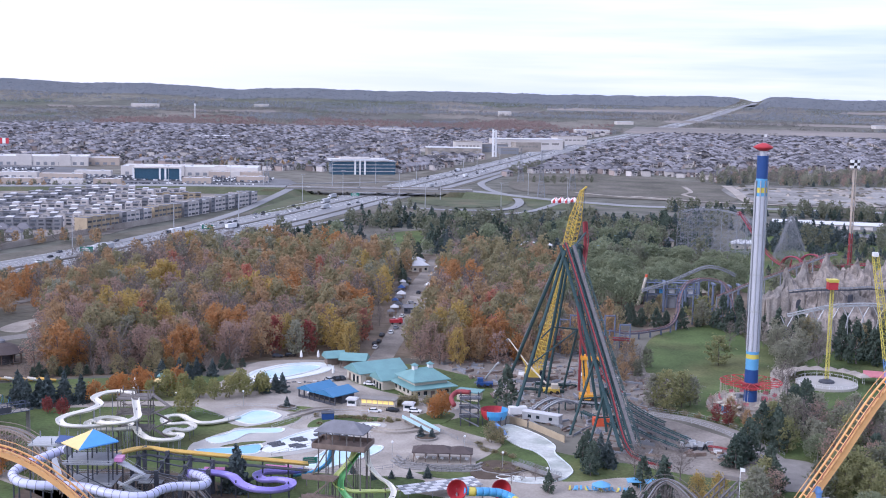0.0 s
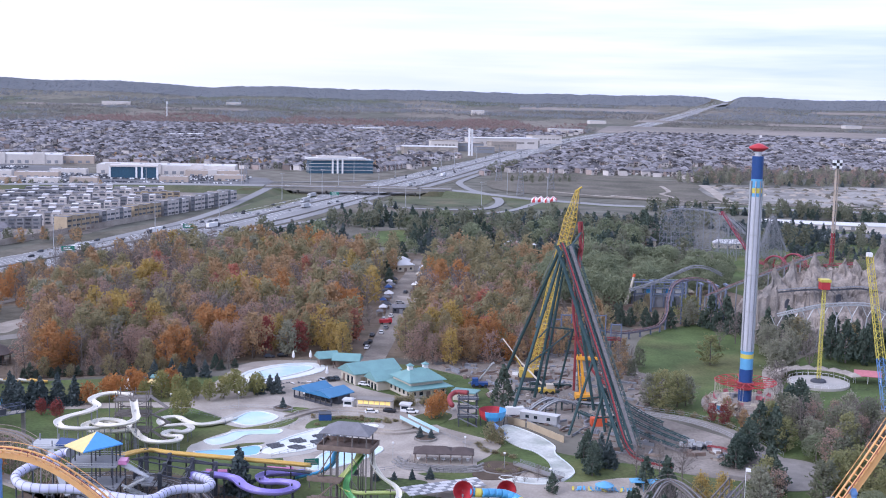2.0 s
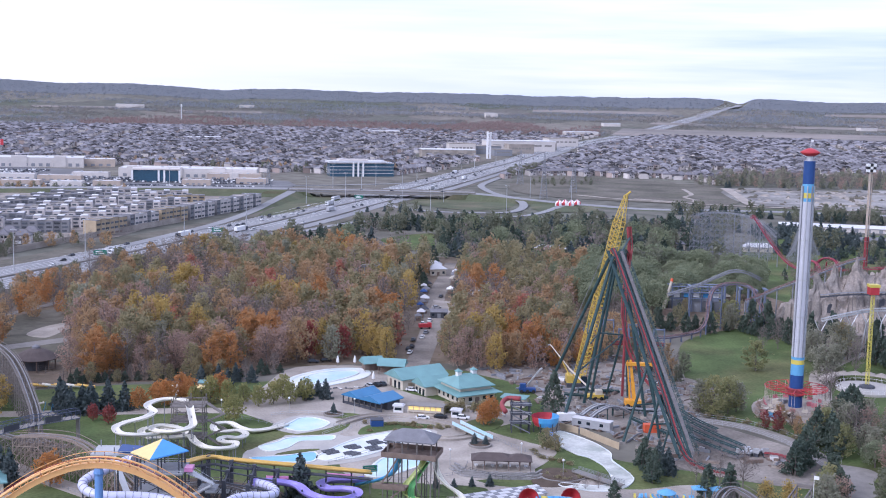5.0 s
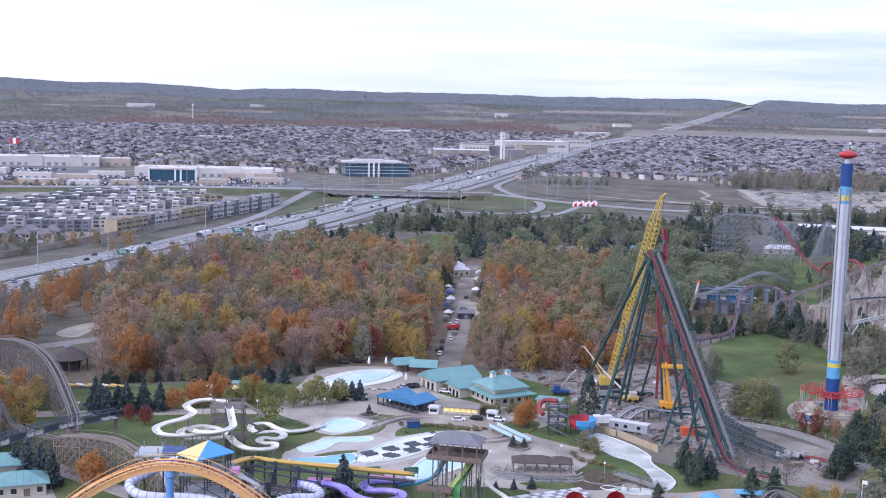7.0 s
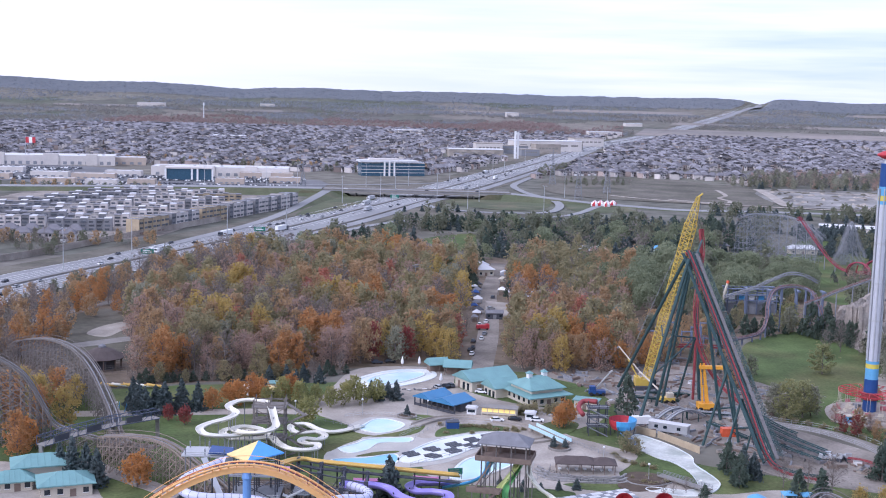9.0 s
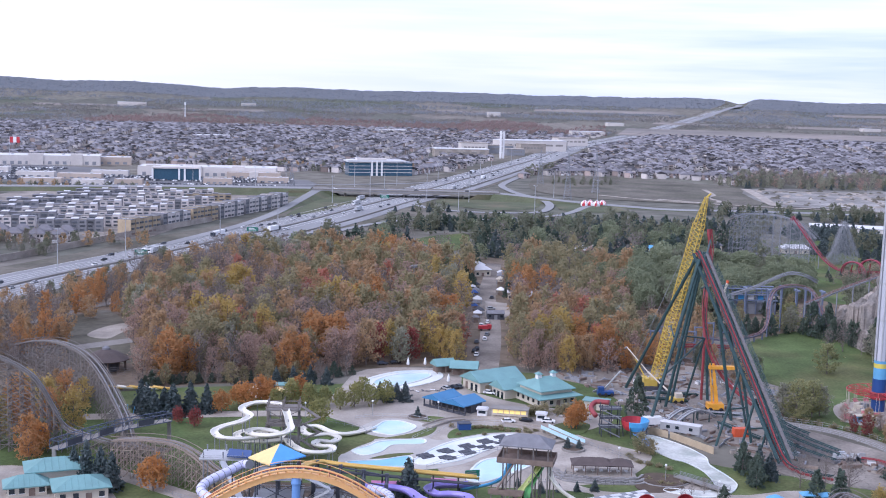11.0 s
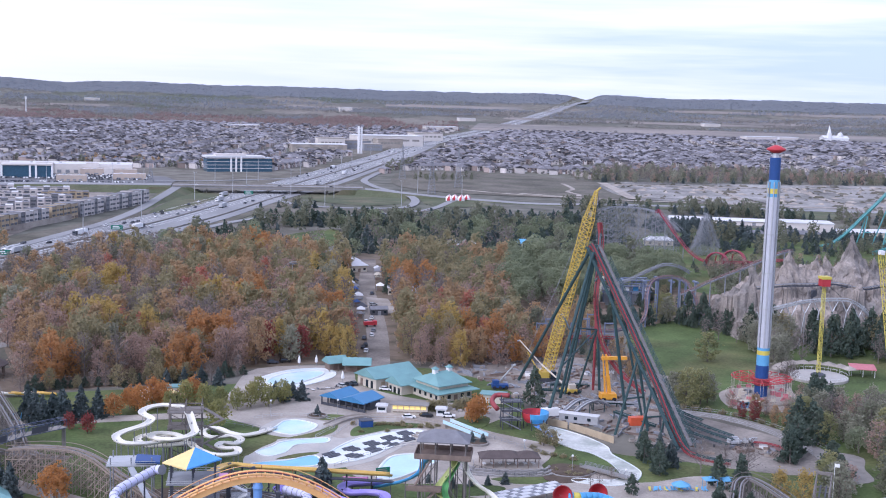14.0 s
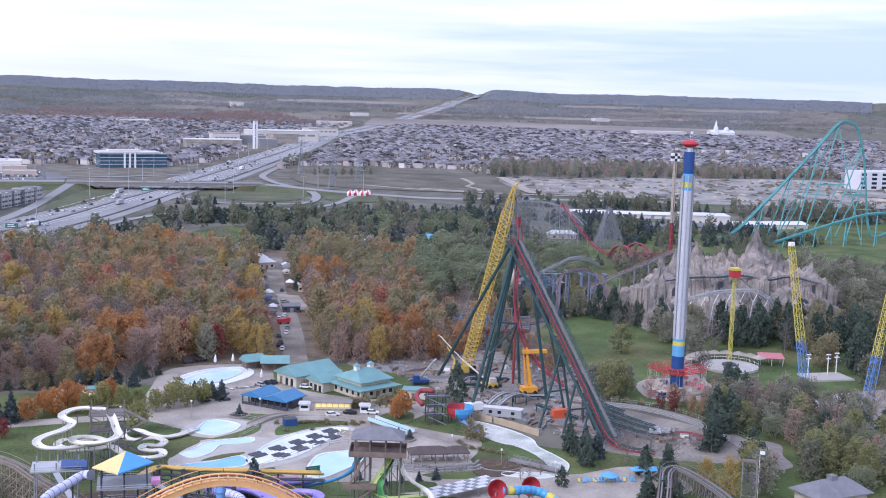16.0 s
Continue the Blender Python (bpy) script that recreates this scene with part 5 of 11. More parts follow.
# ---- the new townhouses beside the highway ----
def town_row(x, y, turn, n, wall, depth=9.5, h=9.2, unit=5.6, raw=False):
    t = thing("townhouse_row", "new three-storey townhouse row in pale brick and grey" if not raw else "unfinished townhouse row in bare plywood", "townhouses", "townhouse rows")
    m = Matrix.Translation((x, y, land(x, y))) @ Matrix.Rotation(radians(turn), 4, "Z")
    for k in range(n):
        u = (k - n / 2) * unit
        z = h + (0.7 if k % 3 == 1 else 0)
        body = Geo().box(u, u + unit - 0.05, -depth / 2 - (0.5 if k % 2 else 0), depth / 2, -2, z, m).obj("house_unit", wall if k % 4 else (TOWN_GREY if not raw else wall), t)
        Geo().box(u + 0.15, u + unit - 0.2, -depth / 2 - 0.6, depth / 2 - 0.3, z, z + 0.35, m).obj("roof", FLAT_ROOF if (k + n) % 3 == 0 and not raw else CONC_DARK if k % 2 else GREY_ROOF, body)
        for f in range(3):
            Geo().box(u + 0.7, u + unit - 0.9 - 0.8 * ((k + f) % 2), -depth / 2 - 0.62, -depth / 2 + 0.1, 0.9 + h * 0.31 * f, 2.3 + h * 0.31 * f, m).obj("window", TOWN_GLASS if not raw or f else BROWN_WOOD, body)


def front_row(u, raw):
    """The tall rows along the highway side, from south to north."""
    town_row(-250 + 80 * u, 864 + 204 * u, 68.6, 7, SHEATHING if raw else TOWN_WALL, 11, 11.6, 5.4, raw)


for u, raw in ((0.09, True), (0.28, False), (0.47, True), (0.66, False), (0.85, False), (1.03, False)):
    front_row(u, raw)
for k, (x, y, n) in enumerate(((-292, 884, 8), (-340, 893, 7), (-286, 912, 8), (-336, 921, 8), (-280, 941, 8), (-330, 951, 8), (-378, 958, 8), (-270, 970, 8), (-320, 980, 8), (-370, 990, 8), (-260, 1000, 7), (-308, 1010, 8), (-358, 1020, 8), (-248, 1030, 7), (-296, 1040, 8), (-346, 1050, 8), (-236, 1060, 7), (-284, 1070, 8), (-334, 1080, 8), (-226, 1090, 7), (-274, 1100, 8), (-326, 1112, 8), (-250, 1126, 8), (-300, 1138, 8))):
    town_row(x, y, 10, n, SHEATHING if k == 19 else TOWN_WALL if k % 3 else TOWN_GREY, 9.5, 8.8, 5.6, k == 19)


def detached(x, y, turn, s=1.0, label="brick detached house with a dark hipped roof"):
    t = thing("house", label, "house", "detached houses")
    m = Matrix.Translation((x, y, land(x, y))) @ Matrix.Rotation(radians(turn), 4, "Z") @ Matrix.Scale(s, 4)
    Geo().box(-5.5, 5.5, -5, 5, -1, 5.8, m).obj("wall", BRICK_RED if (x + y) % 3 > 1 else TOWN_WALL, t)
    Geo().hip(m @ Matrix.Translation((0, 0, 5.8)), 12, 11, 3.6, 4.2).obj("roof", HOUSE_ROOF, t)
    gar = Geo().box(-4.6, -0.2, -6.6, -4.8, -1, 3.0, m).obj("garage", BRICK_RED, t)
    Geo().gable(m @ Matrix.Translation((-2.4, -5.6, 3.0)) @ Matrix.Rotation(radians(90), 4, "Z"), 3.4, 5.2, 1.4).obj("gable_roof", HOUSE_ROOF, gar)
    Geo().box(-4.2, -0.6, -6.72, -6.55, 0, 2.3, m).obj("garage_door", WHITE, gar)
    for u in (-3.8, 0.6, 2.9):
        Geo().box(u, u + 1.5, -5.12, -4.95, 3.5, 5.0, m).obj("window", GLASS_DARK, t)
    Geo().box(1.6, 2.6, -5.12, -4.95, 0, 2.1, m).obj("door", BROWN_WOOD, t)


for k in range(26):
    u = k / 25
    detached(150 + 225 * u, 1545 + 24 * math.sin(u * 5), 8 + 6 * math.sin(k), 1.0)
for k in range(7):
    u = k / 6
    detached(380 + 330 * u, 1560 - 60 * u + 8 * math.sin(k), 10, 1.0)
for k in range(10):
    detached(-345 + 15 * (k % 5), 828 + 18 * (k // 5), 10, 1.0)


# ---- highway furniture ----
def light_mast(x, y, h=25, n=3):
    z = land(x, y)
    t = thing("light_mast", "tall grey highway light mast", "lamp post", "highway light masts")
    Geo().beam((x, y, z - 0.5), (x, y, z + h), 0.32, 6, 0.16).obj("pole", STEEL_LIGHT, t)
    for k in range(n):
        a = 2 * math.pi * k / n
        arm = Geo().beam((x, y, z + h), (x + 1.4 * math.cos(a), y + 1.4 * math.sin(a), z + h + 0.2), 0.12, 4).obj("bracket", STEEL_LIGHT, t)
        Geo().box(-0.5, 0.5, -0.3, 0.3, z + h, z + h + 0.3, Matrix.Translation((x + 1.7 * math.cos(a), y + 1.7 * math.sin(a), 0))).obj("lamp_head", STEEL_LIGHT, arm)


for x, y in ((-4, 1070), (63, 1066), (-72, 1240), (-175, 1270), (-150, 948), (-15, 1330), (40, 1470), (-118, 1120), (-30, 1180), (10, 1160), (100, 1230), (-105, 1300), (-60, 1330), (60, 1560), (96, 1680), (-180, 850), (-225, 760), (-250, 700), (-85, 1180), (130, 1140), (-200, 1215), (-260, 1205)):
    light_mast(x, y)


def pylon(x, y, h=46):
    z = land(x, y)
    t = thing("power_pylon", "slender steel lattice power pylon", "pylon", "power pylons")
    lattice(Geo(), (x, y, z - 1), (x, y, z + h * 0.62), 7.5, 2.4, 9, 0.22, 0.12).obj("body", STEEL_GREY, t)
    lattice(Geo(), (x, y, z + h * 0.62), (x, y, z + h), 2.4, 0.8, 7, 0.18, 0.1).obj("head", STEEL_GREY, t)
    for k, w in ((0.68, 7), (0.8, 6), (0.92, 4.5)):
        Geo().beam((x - w, y, z + h * k), (x, y, z + h * k + 1.2), 0.16, 4).beam((x + w, y, z + h * k), (x, y, z + h * k + 1.2), 0.16, 4).beam((x - w, y, z + h * k), (x + w, y, z + h * k), 0.14, 4).obj("cross_arm", STEEL_GREY, t)


def highway_sign(x, y):
    t = thing("highway_sign", "green highway sign on grey posts", "road sign", "highway signs")
    z = land(x, y)
    for u in (-3, 3):
        Geo().beam((x + u, y, z - 0.5), (x + u, y, z + 7.5), 0.2, 5).obj("post", STEEL_GREY, t)
    board = Geo().box(x - 4, x + 4, y - 0.12, y + 0.12, z + 5, z + 8).obj("panel", SIGN_GREEN, t)
    for k in range(2):
        Geo().box(x - 2.6, x + 2.4 - k, y - 0.18, y - 0.1, z + 5.8 + 1.1 * k, z + 6.3 + 1.1 * k).obj("lettering_bar", WHITE, board)


CAR_COLOURS = [WHITE, BLACK, STEEL_LIGHT, STEEL_DARK, STEEL_GREY, STEEL_DARK, WHITE, WHITE]


def car_model(body, truck=False):
    t = thing("truck" if truck else "car", "large truck with a pale box body" if truck else "parked or driving passenger car", "truck" if truck else "car")
    if truck:
        Geo().box(-8, 4.5, -1.3, 1.3, 1.0, 4.0).obj("cargo_box", body, t)
        Geo().box(5.0, 8, -1.2, 1.2, 0.7, 3.2).obj("cab", STEEL_DARK if body is WHITE else WHITE, t)
        Geo().box(7.6, 8.05, -1.0, 1.0, 1.9, 2.9).obj("windscreen", GLASS_DARK, t)
        wheels, r = (-7, -5.6, 3, 6.6), 0.5
    else:
        Geo().add([(x, y, z) for x, z in ((-2.25, 0.35), (2.25, 0.35), (2.25, 0.8), (1.1, 0.98), (-2.2, 1.02), (-2.25, 0.7)) for y in (-0.9, 0.9)],
                  [(0, 2, 4, 6, 8, 10), (11, 9, 7, 5, 3, 1), (0, 1, 3, 2), (2, 3, 5, 4), (4, 5, 7, 6), (6, 7, 9, 8), (8, 9, 11, 10), (10, 11, 1, 0)]).obj("body", body, t)
        Geo().add([(x, y * (0.82 if z < 1.2 else 0.66), z) for x, z in ((-2.0, 0.98), (1.15, 0.96), (0.4, 1.46), (-1.5, 1.46)) for y in (-1, 1)],
                  [(0, 2, 4, 6), (7, 5, 3, 1), (2, 3, 5, 4), (6, 7, 1, 0), (0, 1, 3, 2)]).obj("window_band", GLASS_DARK, t)
        Geo().box(-1.5, 0.4, -0.67, 0.67, 1.44, 1.52).obj("roof", body, t)
        wheels, r = (-1.4, 1.4), 0.34
    for x in wheels:
        for y in (-0.85, 0.85):
            Geo().beam((x, y - 0.12, r), (x, y + 0.12, r), r, 8).obj("wheel", BLACK, t)
    return t


CARS = [car_model(c) for c in CAR_COLOURS]
TRUCKS = [car_model(c, True) for c in (WHITE, STEEL_LIGHT)]


def place_cars():
    rng = random.Random(21)
    q, w = along(spline(HWY, 8), 3.0)
    sel = [k for k in range(len(q)) if 580 < q[k][1] < 2600]
    first = {id(c): True for c in CARS + TRUCKS}

    def put(model, m, group):
        if first[id(model)]:
            model.matrix_basis = m
            first[id(model)] = False
            tagged(model, group=group)
            return
        copy_thing(model, m)["group"] = group

    for _ in range(140):
        k = rng.choice(sel[: len(sel) // 2] if rng.random() < 0.5 else sel)
        lane = rng.choice((-22.8, -17.2, -13.5, -9.8, -5.5, 5.5, 9.8, 13.5, 17.2, 22.8))
        x, y = q[k][0] + lane * w[k][1], q[k][1] - lane * w[k][0]
        a = math.atan2(w[k][1], w[k][0]) + (math.pi if lane < 0 else 0)
        truck = rng.random() < 0.07
        put(rng.choice(TRUCKS if truck else CARS), Matrix.Translation((x, y, land(x, y) + 0.47)) @ Matrix.Rotation(a, 4, "Z"), "vehicles on the highway")
    for _ in range(8):
        if rng.random() < 0.65:
            x, y = rng.uniform(-420, -190), rng.choice((1228, 1240, 1280, 1290, 1345, 1358)) + rng.uniform(-2, 2)
        else:
            x, y = rng.uniform(-640, -450), rng.choice((1400, 1412, 1440, 1452)) + rng.uniform(-2, 2)
        put(rng.choice(CARS), Matrix.Translation((x, y, land(x, y) + 0.35)) @ Matrix.Rotation(radians(95 + rng.choice((0, 180))), 4, "Z"), "cars in the far parking lots")
    for x in (-120, -70, -40, 10, 60, -200, -300):
        put(rng.choice(CARS), Matrix.Translation((x, 1190 + (8 if x < -130 else 5), land(x, 1190) + (6.65 if -140 < x < 40 else 2.6))) @ Matrix.Rotation(0.05, 4, "Z"), "cars on the crossing road")


def tents():
    for k, (x, y) in enumerate(((119, 1146), (125, 1150), (131, 1147), (137, 1152), (121, 1158), (127, 1162), (133, 1159), (139, 1163))):
        t = thing("market_tent", "red and white striped market tent", "tent", "striped tents")
        z = land(x, y)
        for s in range(8):
            a, b = 2 * math.pi * s / 8, 2 * math.pi * (s + 1) / 8
            g = Geo()
            p = [(x + 3.6 * math.cos(u), y + 3.6 * math.sin(u), z + 2.6) for u in (a, b)]
            q = [(x + 3.6 * math.cos(u), y + 3.6 * math.sin(u), z - 0.2) for u in (a, b)]
            g.add([*p, (x, y, z + 5.2), *q], [(0, 1, 2), (3, 4, 1, 0)])
            g.obj("panel", RED if s % 2 else WHITE, t)


tents()

# ---- the swing tower ----
def build_swing_tower():
    cx, cy = 114.9, 416.9
    t = thing("swing_tower", "tall silver swing tower with blue, yellow and red bands", "swing ride", at=(cx, cy, 0))
    for name, z0, z1, r, m in (("base_section", 0, 12.4, 2.35, NAVY), ("lower_band", 12.4, 16.3, 2.25, LIGHT_BLUE), ("yellow_band", 16.3, 17.9, 2.25, YELLOW), ("upper_band", 17.9, 18.9, 2.25, LIGHT_BLUE),
                               ("shaft", 18.9, 73.6, 2.05, SHAFT), ("high_band", 73.6, 74.8, 1.95, LIGHT_BLUE), ("high_yellow_band", 74.8, 76.6, 1.95, YELLOW), ("high_blue_band", 76.6, 79.7, 1.95, LIGHT_BLUE), ("top_section", 79.7, 87.6, 1.95, NAVY)):
        Geo().lathe([(r, z0), (r, z1)], 20).obj(name, m, t, smooth=False)
    for k in range(8):
        a = 2 * math.pi * (k + 0.5) / 8
        Geo().box(-0.12, 0.3, -0.16, 0.16, 18.9, 79, Matrix.Rotation(a, 4, "Z") @ Matrix.Translation((2.05, 0, 0))).obj("guide_rail", STEEL_LIGHT if k % 2 else STEEL_GREY, t)
    for z in (33, 46, 60):
        Geo().lathe([(2.2, z), (2.2, z + 0.4)], 20).obj("flange", STEEL_LIGHT, t)
    Geo().lathe([(1.2, 87.6), (1.0, 89.2)], 12).obj("neck", STEEL_LIGHT, t)
    Geo().lathe([(0.3, 89.0), (1.6, 89.3), (3.3, 90.3), (3.35, 90.7), (1.7, 91.6), (0.6, 92.0)], 24).obj("cap", RED, t, "red lens-shaped cap", True)
    Geo().beam((0, 0, 92), (0, 0, 95), 0.12, 5).obj("mast", STEEL_LIGHT, t)
    Geo().box(0.1, 1.0, -0.03, 0.03, 94.0, 94.9).obj("flag", WHITE, t)
    # the parked gondola ring low on the shaft
    Geo().lathe([(2.45, 5.0), (3.0, 5.2), (3.0, 7.4), (2.45, 7.7)], 20).obj("gondola", DULL_RED, t, "red gondola collar")
    for k in range(16):
        a = 2 * math.pi * k / 16
        c, s = math.cos(a), math.sin(a)
        arm = Geo().beam((2.9 * c, 2.9 * s, 7.4), (10.8 * c, 10.8 * s, 7.9), 0.15, 5).beam((2.9 * c, 2.9 * s, 5.6), (10.8 * c, 10.8 * s, 7.7), 0.1, 4).beam((7 * c, 7 * s, 6.7), (7 * c, 7 * s, 7.6), 0.07, 4)
        arm.obj("arm", RED, t)
        g = Geo()
        for o in (-0.5, 0.5):
            g.beam((10.6 * c - o * s, 10.6 * s + o * c, 7.8), (10.6 * c - o * s, 10.6 * s + o * c, 2.2), 0.07, 3)
        rope = g.obj("hanger", CREAM, t)
        Geo().box(-0.35, 0.35, -0.95, 0.95, 1.5, 1.8, Matrix.Rotation(a, 4, "Z") @ Matrix.Translation((10.6, 0, 0))).box(0.25, 0.4, -0.95, 0.95, 1.7, 2.6, Matrix.Rotation(a, 4, "Z") @ Matrix.Translation((10.6, 0, 0))).obj("seat", ROSE if k % 3 else CREAM, rope)
    g = Geo()
    ring = [(10.8 * math.cos(2 * math.pi * k / 32), 10.8 * math.sin(2 * math.pi * k / 32), 7.9) for k in range(33)]
    for p, q in zip(ring, ring[1:]):
        g.beam(p, q, 0.12, 4)
    g.obj("rim", RED, t)
    Geo().lathe([(12.5, 0.1), (12.5, 0.8), (12.0, 0.9)], 32).obj("platform", CONCRETE, t)
    for k in range(24):
        a = 2 * math.pi * k / 24
        Geo().beam((12.3 * math.cos(a), 12.3 * math.sin(a), 0.8), (12.3 * math.cos(a), 12.3 * math.sin(a), 2.1), 0.07, 4).obj("fence_post", CREAM, t)
    for z in (1.4, 2.05):
        Geo().tube([(12.3 * math.cos(2 * math.pi * k / 48), 12.3 * math.sin(2 * math.pi * k / 48), z) for k in range(49)], 0.06, 4).obj("fence_rail", CREAM, t)
    r2 = random.Random(23)
    for k in range(11):
        a, d = r2.uniform(0, 6.28), r2.uniform(5, 9)
        Geo().box(-0.9, 0.9, -0.5, 0.5, 0.9, r2.uniform(1.6, 2.6), Matrix.Rotation(a, 4, "Z") @ Matrix.Translation((d, 0, 0))).obj("locker", (ROSE, CREAM, STEEL_GREY, CREAM)[k % 4], t)
    for x, y, turn, m in ((103.4, 404.2, 20, LIGHT_BLUE), (107.2, 402.2, 12, CREAM), (126.5, 403.4, -25, CREAM), (101.2, 408.2, 55, ROSE)):
        b = thing("ride_booth", "small ride booth with a flat canopy at the swing tower", "booth", "booths at the swing tower", at=pose(x, y, 0.1, 0, 0, turn))
        Geo().box(-1.3, 1.3, -1.0, 1.0, 0, 2.2).obj("body", m, b)
        Geo().box(-1.6, 1.6, -1.3, 1.3, 2.2, 2.4).obj("canopy", CREAM, b)
        Geo().box(-0.9, 0.9, -1.04, -0.98, 1.0, 1.9).obj("window", GLASS_DARK, b)


build_swing_tower()


# ---- the coaster under construction ----
def truss_track(parent, pts, gauge, mats, tie=2.0, spine=True):
    """Two rails with ties and, beneath, a spine."""
    rail, spine_m, tie_m = mats
    for s in (-1, 1):
        Geo().sweep(pts, [(s * gauge / 2 - 0.14, -0.14), (s * gauge / 2 + 0.14, -0.14), (s * gauge / 2 + 0.14, 0.14), (s * gauge / 2 - 0.14, 0.14)]).obj("rail", rail, parent)
    if spine:
        Geo().sweep(pts, [(-0.35, -1.3), (0.35, -1.3), (0.35, -0.65), (-0.35, -0.65)]).obj("spine", spine_m, parent)
    g = Geo()
    q, w = along(pts, tie)
    for p, d in zip(q, w):
        side = Vector((d[1], -d[0], 0))
        side = side.normalized() if side.length > 1e-3 else Vector((1, 0, 0))
        p = Vector(p)
        up = side.cross(Vector(d))
        g.beam(p - side * gauge / 2, p + side * gauge / 2, 0.1, 4)
        if spine:
            g.beam(p - side * gauge / 2, p - up * 0.9, 0.08, 3)
            g.beam(p + side * gauge / 2, p - up * 0.9, 0.08, 3)
    tagged(g.obj("tie", tie_m, parent), kind="stuff")


def build_lift():
    t = thing("roller_coaster", "half-built steel coaster hill with dark teal supports", "roller coaster")
    top, foot = Vector((47.4, 407.7, 56.3)), Vector((60.8, 346.6, 2.2))
    path = spline([top + Vector((-0.4, 3, -0.6)), top + Vector((0, 0, -0.8)), top.lerp(foot, 0.35), top.lerp(foot, 0.7), top.lerp(foot, 0.94) + Vector((0, 0, -0.8)), foot + Vector((3.4, -1.6, -0.6)), foot + Vector((11, -7, -0.8))], 6)
    truss_track(t, path, 1.3, (DARK_TEAL, DULL_RED, DARK_TEAL), 1.6)
    Geo().sweep(path[:30], [(-0.22, 0.0), (0.22, 0.0), (0.22, 0.2), (-0.22, 0.2)]).obj("lift_chain_trough", DULL_RED, t, "red lift trough")
    straight = [top + Vector((0, 2, 0)), top.lerp(foot, 0.97)]
    n = 30
    for s in (-1, 1):
        edge = [straight[0].lerp(straight[1], k / n) + Vector((s * 2.3, 0, -0.3)) for k in range(n + 1)]
        Geo().sweep(edge, [(-0.55, -0.08), (0.55, -0.08), (0.55, 0.08), (-0.55, 0.08)]).obj("catwalk", GRATING if s > 0 else DARK_TEAL, t, "narrow lift catwalk")
        g = Geo()
        for h in (0.55, 1.1):
            g.tube([p + Vector((s * 0.5, 0, h)) for p in edge], 0.06, 4)
        for p in edge:
            g.beam(p + Vector((s * 0.5, 0, 0)), p + Vector((s * 0.5, 0, 1.15)), 0.05, 3)
        g.obj("handrail", DARK_TEAL, t)
        Geo().tube([p + Vector((s * -0.6, 0, -1.2)) for p in edge], 0.42, 7).obj("box_girder", DARK_TEAL, t)
    g = Geo()
    for k in range(0, n, 1):
        a, b = straight[0].lerp(straight[1], k / n) + Vector((0, 0, -1.4)), straight[0].lerp(straight[1], (k + 1) / n) + Vector((0, 0, -1.4))
        s = 1 if k % 2 else -1
        g.beam(a + Vector((1.7 * s, 0, 0)), b + Vector((-1.7 * s, 0, 0)), 0.14, 4)
        g.beam(a + Vector((-1.7, 0, 0)), a + Vector((1.7, 0, 0)), 0.12, 4)
    tagged(g.obj("bracing", DARK_TEAL, t), kind="stuff")
    # legs
    for p, q, r in (((46.4, 406.0, 54.6), (30.0, 396.0, 0.0), 0.6), ((46.0, 409.0, 54.6), (31.0, 446.0, 0.0), 0.6), ((47.0, 408.0, 52.0), (40.0, 418.0, 0.0), 0.55), ((48.6, 409.7, 54.3), (43.0, 423.0, 0.0), 0.45), ((53.5, 421.6, 24.6), (49.9, 430.4, 0.0), 0.4), ((50.0, 396.0, 44.5), (58.5, 399.5, 0.0), 0.55), ((54.4, 431.0, 54.0), (57.5, 428.0, 0.0), 0.5),
                    ((53.4, 374.3, 25.0), (45.6, 370.6, 0.0), 0.45), ((54.0, 375.3, 24.0), (58.1, 374.5, 0.0), 0.45), ((52.0, 386.0, 35.5), (60.5, 387.0, 0.0), 0.4), ((55.8, 365.8, 17.1), (63.2, 365.6, 0.0), 0.4), ((55.8, 365.8, 17.1), (51.1, 363.5, 0.0), 0.4), ((57.9, 356.1, 8.9), (62.2, 355.4, 0.0), 0.35), ((57.6, 358, 10.5), (55.0, 357.0, 0.0), 0.3)):
        leg = Geo().beam(p, q, r, 8).obj("leg", DARK_TEAL, t)
        Geo().box(q[0] - 0.9, q[0] + 0.9, q[1] - 0.9, q[1] + 0.9, 0, 0.7).obj("footing", CONC_DARK, leg)
    for p, q in (((53.5, 421.6, 24.6), (34.6, 398.6, 16.2)), ((53.5, 421.6, 24.6), (43.6, 412.8, 27.0)), ((37.8, 401.0, 29.0), (41.2, 420.5, 29.0)), ((43.6, 412.9, 27.0), (38.7, 399.0, 26.0)), ((56.4, 375.0, 12.0), (49.6, 372.4, 12.0)), ((59.6, 366.0, 8.0), (53.4, 364.6, 8.0)), ((47.0, 408.0, 52.0), (54.8, 431.0, 53.0)), ((48.5, 410.0, 44.0), (55.4, 430.0, 42.0))):
        Geo().beam(p, q, 0.28, 6).obj("brace", DARK_TEAL, t)
    # the green head of the next drop, and the mesh rail that runs beside the lift
    c = spline([(47.6, 409.0, 53.4), (50.0, 416.0, 54.4), (53.0, 425.0, 54.6), (55.4, 432.0, 52.6), (56.4, 436.0, 47.0)], 5)
    truss_track(t, c, 1.4, (DARK_TEAL, DARK_TEAL, DARK_TEAL), 1.6)
    outer = [straight[0].lerp(straight[1], k / n) + Vector((4.1, 0.4, -1.2)) for k in range(2, n + 1)]
    g = Geo()
    for h in (0.0, 0.9, 1.8):
        g.tube([p + Vector((0, 0, h)) for p in outer], 0.09, 4)
